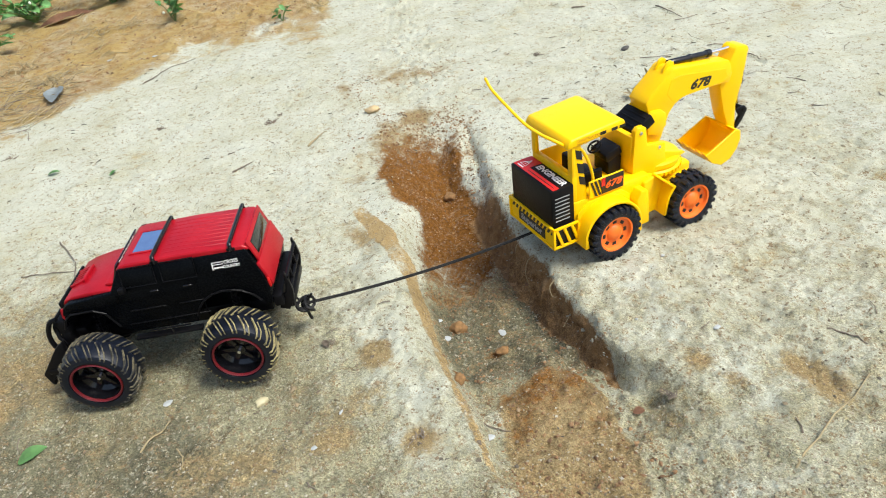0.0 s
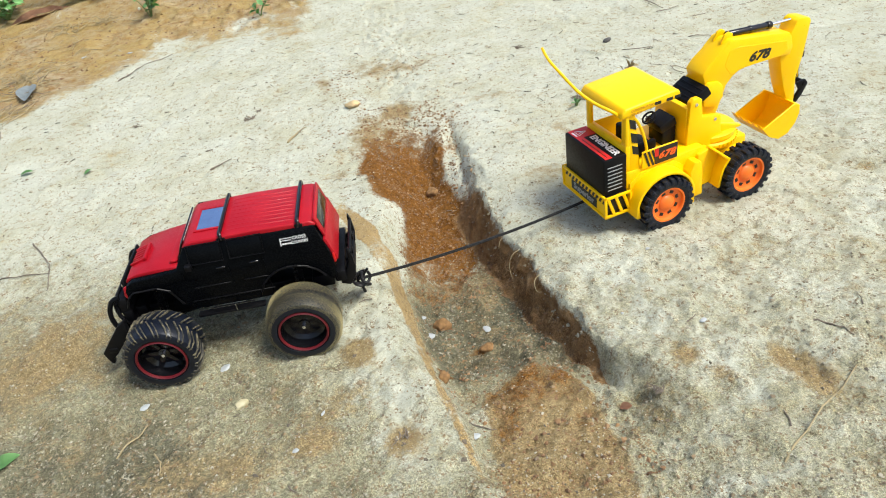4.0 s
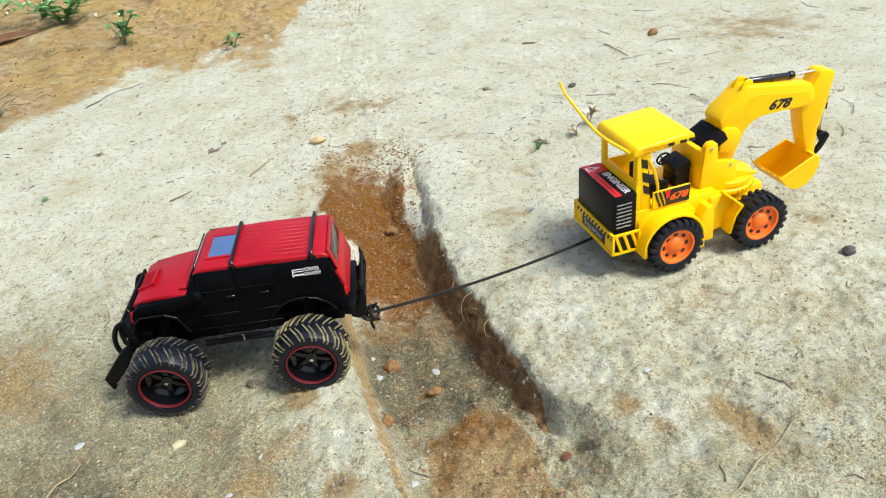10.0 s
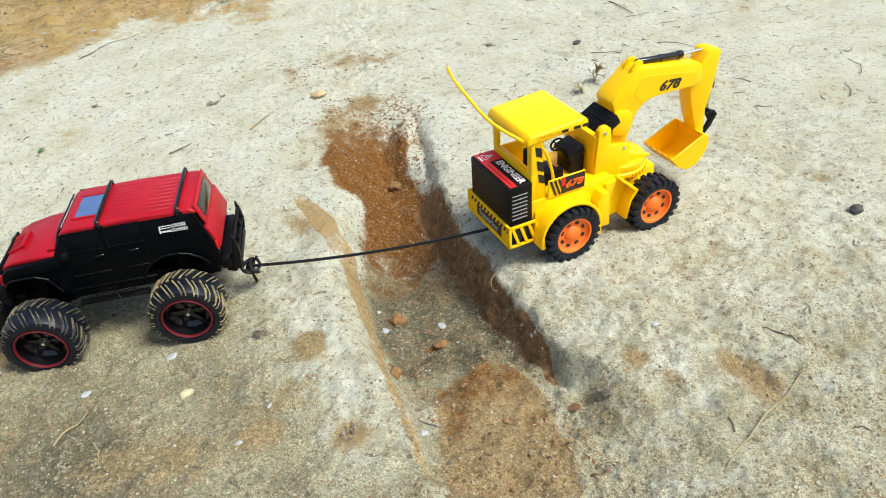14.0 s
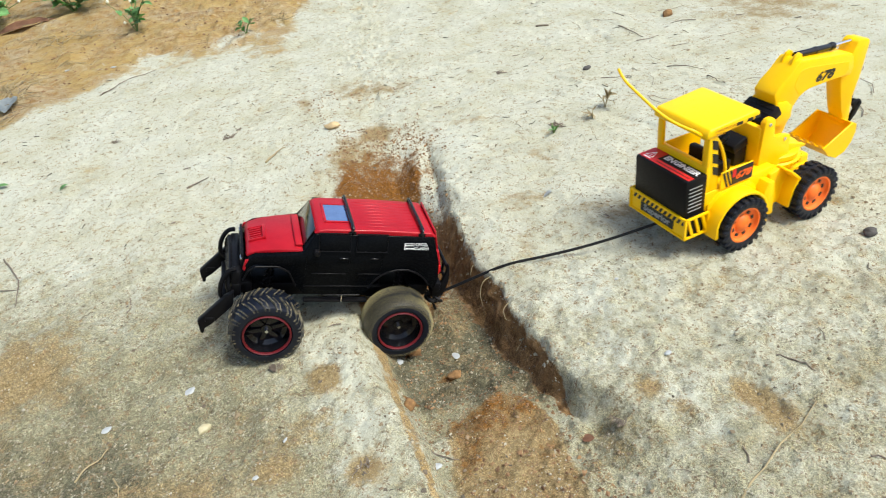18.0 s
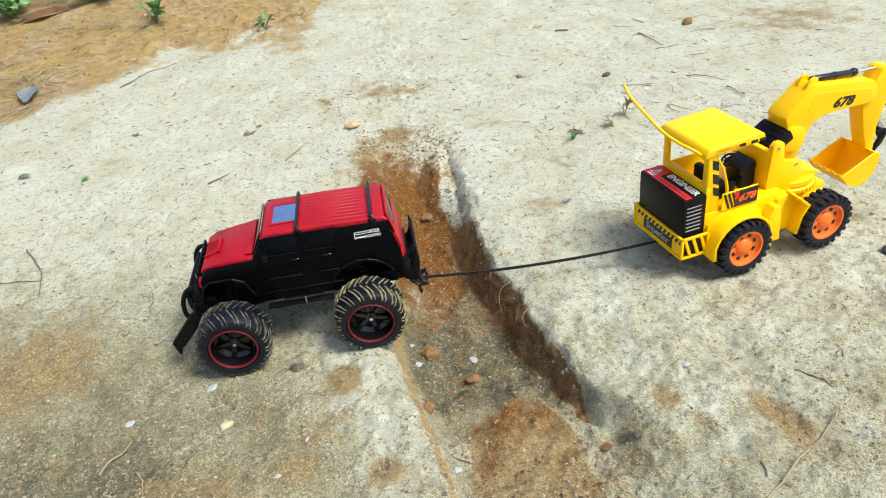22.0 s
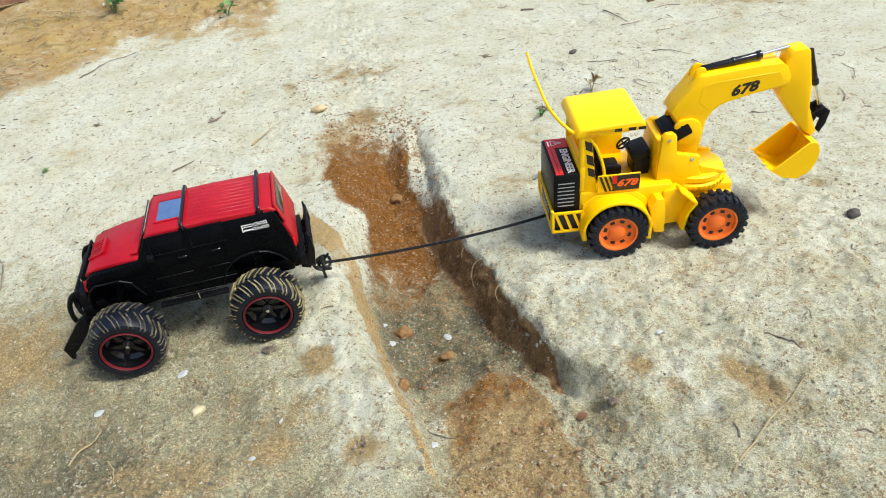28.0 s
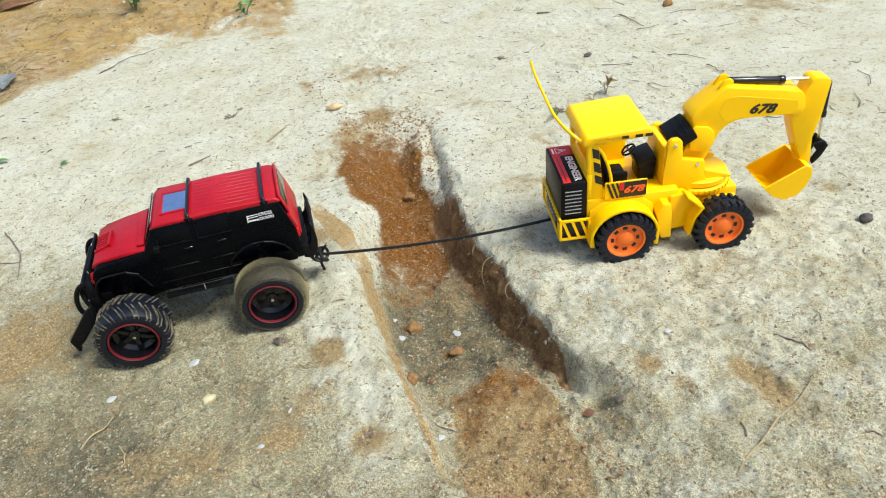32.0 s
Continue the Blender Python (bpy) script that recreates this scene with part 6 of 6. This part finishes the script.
straw_litter("straw_litter", "loose dry straw on ochre soil", 260, (-1.25, -0.6, 1.2, 2.1), 0.06, 1, STRAW, lambda x, y: y > 0.75 * x + 1.80)
straw_litter("straw_litter", "matted dry straw beside the sand", 110, (-1.05, -0.74, 1.15, 1.5), 0.07, 2, BARK)
straw_litter("straw_litter", "pale dry straw lying in a mat beside the sand", 150, (-0.98, -0.72, 1.22, 1.52), 0.085, 5, STRAW)
straw_litter("leaf_litter", "dark shreds of leaves on pale sand", 120, (-0.72, 0.10, 0.62, 1.45), 0.011, 6, LEAF_DARK)
straw_litter("leaf_litter", "dark shreds of leaves on the far sand", 120, (0.15, 1.15, 0.75, 1.7), 0.014, 7, LEAF_DARK)
straw_litter("twig_litter", "fine dark twigs on the sand", 90, (-0.6, 1.0, 0.1, 1.6), 0.016, 3, BARK)
straw_litter("twig_litter", "fine twigs strewn far out on the sand", 50, (0.5, 1.3, 0.7, 1.7), 0.06, 4, BARK)


# ---- how things move ----
TRUCK_ROWS = [
    (0, -0.2686, 0.3830, 0.0051, 1.07, 1.51, 177.01),
    (0.5, -0.2640, 0.3829, 0.0065, 1.09, 0.72, 177.60),
    (1, -0.2146, 0.3802, 0.0104, 1.37, 1.03, 178.78),
    (1.5, -0.2069, 0.3850, 0.0094, 1.66, 0.82, 179.45),
    (2, -0.1807, 0.3748, 0.0197, 2.68, 1.48, 182.92),
    (2.5, -0.1761, 0.3833, 0.0140, 1.89, 2.67, 181.52),
    (4.5, -0.1836, 0.4111, -0.0015, -0.32, -0.45, 178.30),
    (5, -0.1825, 0.4097, -0.0005, -0.27, -0.69, 178.31),
    (5.5, -0.1823, 0.4100, -0.0008, -0.66, -0.99, 178.46),
    (6, -0.1817, 0.4078, 0.0002, -0.22, -1.09, 178.63),
    (6.5, -0.1814, 0.4077, 0.0002, -0.24, -0.82, 178.70),
    (7, -0.1739, 0.4059, 0.0019, 0.01, -0.92, 179.17),
    (7.5, -0.1474, 0.4068, 0.0023, -0.87, -0.44, 179.08),
    (8, -0.1454, 0.4057, 0.0025, -0.49, -0.21, 179.63),
    (8.5, -0.1431, 0.4053, 0.0017, -0.36, 0.10, 180.14),
    (9, -0.1354, 0.4069, 0.0022, -0.26, 0.51, 182.69),
    (9.5, -0.1147, 0.4095, 0.0018, 0.37, 1.21, 183.78),
    (10, -0.1106, 0.4021, 0.0013, -0.05, 0.20, 177.28),
    (10.5, -0.1160, 0.3939, 0.0017, 0.69, -0.98, 173.54),
    (11, -0.1214, 0.3944, -0.0002, 0.19, -1.35, 169.35),
    (11.5, -0.1307, 0.3914, -0.0002, -0.43, -1.49, 164.02),
    (12, -0.2210, 0.4383, -0.0013, -0.88, 0.52, 183.78),
    (12.5, -0.2119, 0.4390, -0.0017, -1.50, 1.28, 183.14),
    (13, -0.2119, 0.4390, -0.0014, -1.24, 0.86, 183.45),
    (13.5, -0.2554, 0.4332, -0.0030, -1.50, 1.32, 180.13),
    (14, -0.2592, 0.4329, -0.0033, -1.56, 1.71, 180.58),
    (14.5, -0.2268, 0.4372, -0.0030, -1.06, 0.98, 181.72),
    (16.5, -0.0709, 0.4302, -0.0000, 0.79, -2.16, 182.35),
    (17, -0.0432, 0.4489, -0.0203, -0.47, -19.76, 181.09),
    (17.5, -0.0433, 0.4452, -0.0192, -0.03, -19.93, 180.79),
    (18, -0.0604, 0.4520, -0.0208, 1.23, -17.16, 186.58),
    (18.5, -0.0709, 0.4485, -0.0107, 0.11, -10.95, 189.47),
    (19, -0.0634, 0.4484, -0.0182, 1.83, -16.21, 187.41),
    (19.5, -0.0742, 0.4457, -0.0085, 1.27, -8.24, 188.85),
    (20, -0.1080, 0.4366, 0.0027, 0.77, -0.04, 189.61),
    (20.5, -0.0834, 0.4435, -0.0014, 1.88, -3.64, 187.70),
    (21, -0.0828, 0.4428, -0.0018, 2.36, -3.29, 187.53),
    (21.5, -0.0959, 0.4352, -0.0001, 2.48, 0.15, 182.74),
    (22, -0.0978, 0.4341, 0.0006, 1.81, 0.55, 181.46),
    (22.5, -0.0979, 0.4304, -0.0036, 0.37, 0.61, 174.71),
    (23, -0.0993, 0.4332, -0.0039, -0.01, 1.13, 175.47),
    (23.5, -0.0980, 0.4353, -0.0008, 0.08, 3.30, 177.62),
    (24, -0.1013, 0.4334, -0.0020, 0.91, 0.41, 176.65),
    (24.5, -0.1026, 0.4337, -0.0018, 0.01, 1.16, 175.84),
    (25, -0.1047, 0.4334, -0.0014, 0.48, 0.20, 178.26),
    (25.5, -0.1044, 0.4369, -0.0014, 0.03, 1.09, 179.20),
    (26, -0.1199, 0.4407, 0.0007, 0.49, 0.73, 183.77),
    (26.5, -0.1659, 0.4353, 0.0010, 1.40, 0.80, 185.33),
    (28.5, -0.1858, 0.4390, -0.0002, -1.40, 1.28, 183.48),
    (29, -0.1860, 0.4389, -0.0003, -1.39, 1.24, 183.65),
    (29.5, -0.1863, 0.4370, 0.0006, -1.22, 1.05, 183.94),
    (30, -0.1873, 0.4393, -0.0003, -1.44, 1.36, 183.47),
    (30.5, -0.1889, 0.4424, -0.0009, -1.16, 1.64, 186.52),
    (31, -0.1909, 0.4410, 0.0004, -0.79, 1.35, 187.43),
    (31.5, -0.1938, 0.4424, -0.0008, -0.96, 1.60, 186.99),
    (32, -0.1976, 0.4415, -0.0008, -1.35, 1.45, 186.91),
]
DIGGER_ROWS = [
    (0, 0.2933, 0.5062, -0.0003, 0.23, 0.82, 20.58),
    (0.5, 0.2935, 0.5060, 0.0006, 1.71, 0.38, 26.08),
    (1, 0.3485, 0.5206, 0.0013, 1.56, -0.12, 19.94),
    (1.5, 0.3630, 0.5214, 0.0009, 1.51, -0.04, 16.09),
    (2, 0.3896, 0.5189, 0.0024, 0.48, -0.39, 12.17),
    (2.5, 0.3941, 0.5194, 0.0021, 0.60, -0.75, 14.08),
    (4.5, 0.3960, 0.5263, 0.0002, -0.07, -0.30, 15.35),
    (5, 0.3971, 0.5295, 0.0003, 0.18, -0.48, 16.34),
    (5.5, 0.3973, 0.5293, -0.0001, 0.33, -0.72, 15.98),
    (6, 0.3984, 0.5266, 0.0013, 0.27, -1.06, 14.81),
    (6.5, 0.3963, 0.5240, 0.0024, -0.29, -1.09, 15.38),
    (7, 0.4057, 0.5202, 0.0026, 0.67, 0.07, 11.40),
    (7.5, 0.4344, 0.5079, 0.0057, 0.25, 0.36, 6.07),
    (8, 0.4369, 0.5021, 0.0060, 0.37, 0.31, 7.67),
    (8.5, 0.4458, 0.5083, 0.0015, -0.01, -0.14, 9.39),
    (9, 0.4521, 0.5036, 0.0042, 0.14, -0.41, 8.92),
    (9.5, 0.4721, 0.5036, 0.0067, -0.16, -0.17, 9.96),
    (10, 0.4693, 0.5003, 0.0074, -0.39, -0.26, 9.79),
    (10.5, 0.3876, 0.4827, 0.0052, 0.09, 1.23, 5.41),
    (11, 0.3125, 0.4731, 0.0054, -0.83, 1.54, 4.37),
    (11.5, 0.3264, 0.4652, 0.0041, -1.82, 1.20, -0.62),
    (12, 0.3636, 0.4776, 0.0032, 0.28, -0.23, 6.54),
    (12.5, 0.3696, 0.4710, 0.0060, -0.58, -0.14, 2.66),
    (13, 0.3703, 0.4706, 0.0056, -0.48, 0.36, 2.13),
    (13.5, 0.3239, 0.4841, 0.0009, 0.89, 0.53, 14.21),
    (14, 0.3107, 0.4862, -0.0001, 0.74, 0.69, 17.83),
    (14.5, 0.3527, 0.4946, 0.0023, 1.04, -0.48, 10.02),
    (16.5, 0.5134, 0.5042, 0.0069, -0.81, -0.99, 6.31),
    (17, 0.5402, 0.5006, 0.0068, -0.36, -1.58, 5.64),
    (17.5, 0.5390, 0.5006, 0.0066, -0.55, -1.29, 5.77),
    (18, 0.5154, 0.5057, 0.0041, 0.02, -0.36, 19.30),
    (18.5, 0.4170, 0.4717, 0.0063, -0.12, 1.26, 19.56),
    (19, 0.3316, 0.4417, 0.0045, -1.32, 0.81, 21.33),
    (19.5, 0.4359, 0.4674, 0.0057, -1.15, 0.58, 17.02),
    (20, 0.4372, 0.4680, 0.0052, -1.01, 0.65, 17.32),
    (20.5, 0.4787, 0.4780, 0.0060, -1.79, -0.68, 15.42),
    (21, 0.4922, 0.4795, 0.0067, -1.39, -0.62, 13.81),
    (21.5, 0.4917, 0.4810, 0.0053, -1.66, -0.78, 13.39),
    (22, 0.4899, 0.4797, 0.0072, -1.90, -0.65, 13.67),
    (22.5, 0.4946, 0.4860, 0.0004, -1.47, -1.06, 13.38),
    (23, 0.4931, 0.4855, 0.0007, -0.95, -0.87, 13.08),
    (23.5, 0.4905, 0.4827, 0.0037, -0.97, -0.69, 13.05),
    (24, 0.4906, 0.4826, 0.0038, -0.71, -0.71, 12.90),
    (24.5, 0.4865, 0.4794, 0.0046, -0.89, -0.17, 12.02),
    (25, 0.4857, 0.4786, 0.0047, -1.21, -0.46, 11.53),
    (25.5, 0.4869, 0.4808, 0.0037, -0.75, -0.39, 11.72),
    (26, 0.4605, 0.4830, 0.0045, -0.04, 0.42, 19.94),
    (26.5, 0.4169, 0.4685, 0.0073, -0.47, 1.02, 5.88),
    (28.5, 0.3962, 0.4662, 0.0020, 1.46, 0.38, -6.37),
    (29, 0.3971, 0.4680, 0.0005, 1.47, 0.33, -6.59),
    (29.5, 0.3962, 0.4666, 0.0013, 1.60, 0.68, -5.90),
    (30, 0.3953, 0.4630, 0.0026, 1.42, 0.68, -6.40),
    (30.5, 0.3940, 0.4631, 0.0026, 1.48, 0.65, -6.76),
    (31, 0.3914, 0.4638, 0.0027, 1.63, 0.66, -6.46),
    (31.5, 0.3895, 0.4675, 0.0007, 1.41, 0.12, -3.10),
    (32, 0.3880, 0.4661, 0.0002, 1.74, -0.23, -2.69),
]


def between(rows, t):
    """A row at any time, on a straight line between its neighbours."""
    ts = [r[0] for r in rows]
    return pose(*[float(np.interp(t, ts, [r[k] for r in rows])) for k in range(1, 7)])


# seconds during which the truck's rear wheels spin in the sand
SPINS = ((1.72, 1.88), (2.3, 4.6), (11.7, 11.9), (15.8, 18.8), (22.1, 26.4), (29.8, 32.0))
# boom, stick and bucket: seconds and degrees raised
ARM_ROWS = [
    (0.0, 0, 0, 0), (26.8, 0, 0, 0), (27.6, 9, 6, -2), (28.5, 16, 19, 2), (29.0, 9, 53.5, 50), (29.5, -0.5, 64.5, 62),
    (30.0, -12.8, 50, 50), (30.3, -6, 14, 6), (30.6, -2.5, 5, 1), (31.0, -2.5, 5, 1), (32.0, -1.6, 5, 1),
]
ROPE_LINKS, ROPE_LINK = 34, 0.0095


def rolled(rows, radius, spins=()):
    """Turning of a wheel: (seconds, degrees), by the way that its toy goes and by spinning on the spot."""
    out, angle, last = [], 0.0, None
    fast = 78.0
    steps = sorted({round(k * 0.1, 4) for k in range(321)} | {round(k / FPS, 4) for k in range(32 * FPS + 1) if any(a <= k / FPS <= b for a, b in spins)})
    for t in steps:
        m = between(rows, t)
        if last is not None:
            way = (m.translation - last[1].translation).dot(last[1].to_3x3() @ Vector((1, 0, 0)))
            turn = math.degrees(way / radius)
            if any(a < t <= b for a, b in spins):
                turn = fast * min(1.0, (t - last[0]) * FPS)
            angle += turn
        out.append((t, angle))
        last = (t, m)
    return out


def arm_poses(b, s, k):
    def about(pin, a):
        return Matrix.Translation((pin[0], 0, pin[1])) @ Matrix.Rotation(radians(-a), 4, "Y") @ Matrix.Translation((-pin[0], 0, -pin[1]))
    m1 = about(BOOM_PIN, b)
    m2 = m1 @ about(STICK_PIN, s)
    return m1, m2, m2 @ about(BUCKET_PIN, k)


def hang(a, b, links):
    """A cord of links from a to b that sags by its weight and lies on the ground; a and b hold a row for each time."""
    n = links + 1
    t = np.linspace(0, 1, n)[None, :, None]
    p = a[:, None] * (1 - t) + b[:, None] * t
    gap = np.linalg.norm(b - a, axis=1)
    length = (np.clip(gap - 0.0003, 0.278, 0.330) / links)[:, None, None]
    slack = np.clip(links * length[:, 0, 0] - gap, 0, 1)[:, None]
    p[:, :, 2] -= slack * 0.6 * np.sin(np.pi * t[:, :, 0])
    p[:, :, 1] -= slack * 0.12 * np.sin(np.pi * t[:, :, 0])
    for i in range(420):
        p[:, 1:-1, 2] -= 0.00006 * max(0.0, 1 - i / 300)
        p[:, 2:-2] += 0.25 * ((p[:, 1:-3] + p[:, 3:-1]) / 2 - p[:, 2:-2])
        for odd in (0, 1) * 5:
            d = p[:, 1 + odd::2] - p[:, odd:-1:2][:, :p[:, 1 + odd::2].shape[1]]
            q = np.linalg.norm(d, axis=2, keepdims=True)
            c = d * np.maximum(1 - length / q, -0.3) * 0.5
            m = d.shape[1]
            p[:, odd:odd + 2 * m:2] += c
            p[:, 1 + odd:1 + odd + 2 * m:2] -= c
            p[:, 0], p[:, -1] = a, b
        if i % 6 == 0:
            g = ground_z(p[:, 1:-1, 0], p[:, 1:-1, 1]) + 0.0022
            p[:, 1:-1, 2] = np.maximum(p[:, 1:-1, 2], g)
    return p


def build_rope():
    rope = tagged(new("tow_cord"), "thin black cord knotted between truck and digger", "cord")
    link = merge(*[cyl((0, s * 0.0011, -ROPE_LINK * 0.56), (0, s * 0.0011, ROPE_LINK * 0.56), 0.0011, None, 7, 0.0004) for s in (-1, 1)])
    first = part("cord_piece", link, CORD, rope)
    pieces = [first] + [again("cord_piece", first, rope, Matrix.Identity(4)) for _ in range(ROPE_LINKS - 1)]
    loops = []
    for k in range(3):
        m = Matrix.Rotation(radians(50 * k), 4, "Z") @ Matrix.Rotation(radians(35 + 25 * k), 4, "X")
        loops.append(tube([m @ Vector((0.0108 * math.cos(a) - 0.002 * k, 0.0075 * math.sin(a), 0.0035 * math.sin(2 * a))) for a in np.linspace(0, math.tau, 21)], 0.0019, 7))
    loops.append(tube(smooth_line([(0, 0, 0), (0.002, 0.005, -0.008), (0.001, 0.006, -0.018), (0.003, 0.006, -0.029)], 5), 0.0019, 7))
    loops.append(tube(smooth_line([(0, 0, 0), (0.005, 0.001, 0.004), (0.010, 0.0, 0.010)], 5), 0.0016, 7))
    knot = part("knot", merge(*loops), CORD, rope, "tangled black knot with a loose end")
    return rope, pieces, knot


rope, rope_pieces, rope_knot = build_rope()


def motions():
    walk(truck, [(r[0], pose(*r[1:])) for r in TRUCK_ROWS])
    walk(digger, [(r[0], pose(*r[1:])) for r in DIGGER_ROWS])
    for rows, wheels, radius, hub in ((TRUCK_ROWS, truck_wheels, TRUCK_R, TRUCK_HUB), (DIGGER_ROWS, digger_wheels, DIGGER_R, DIGGER_HUB)):
        for w, x, s in wheels:
            turns = rolled(rows, radius, SPINS if rows is TRUCK_ROWS and x < 0 else ())
            y = w.location[1]
            walk(w, [(t, pose(x, y, hub, 0, a, 0) @ pose(0, 0, 0, 0, 0, 0 if s > 0 else 180)) for t, a in turns])
    arm = [(r[0], *arm_poses(*r[1:])) for r in ARM_ROWS]
    for k, ob in enumerate((boom, stick, bucket)):
        walk(ob, [(r[0], r[1 + k]) for r in arm])
    times = sorted({r[0] for r in TRUCK_ROWS} | {round(k * 0.25, 2) for k in range(129)})
    ends = [(between(TRUCK_ROWS, t) @ Vector((-0.1440, 0, 0.0315)), between(DIGGER_ROWS, t) @ Vector((-0.140, 0, 0.0255))) for t in times]
    line = hang(np.array([e[0] for e in ends]), np.array([e[1] for e in ends]), ROPE_LINKS)
    for k, ob in enumerate(rope_pieces):
        keys = []
        for t, p in zip(times, line):
            a, b = Vector(p[k]), Vector(p[k + 1])
            keys.append((t, Matrix.Translation((a + b) / 2) @ (b - a).to_track_quat("Z", "Y").to_matrix().to_4x4()))
        walk(ob, keys)
    walk(rope_knot, [(t, Matrix.Translation(Vector(p[0]) * 0.75 + Vector(p[1]) * 0.25) @ pose(0, 0, 0, 0, 0, 20)) for t, p in zip(times, line)])


motions()
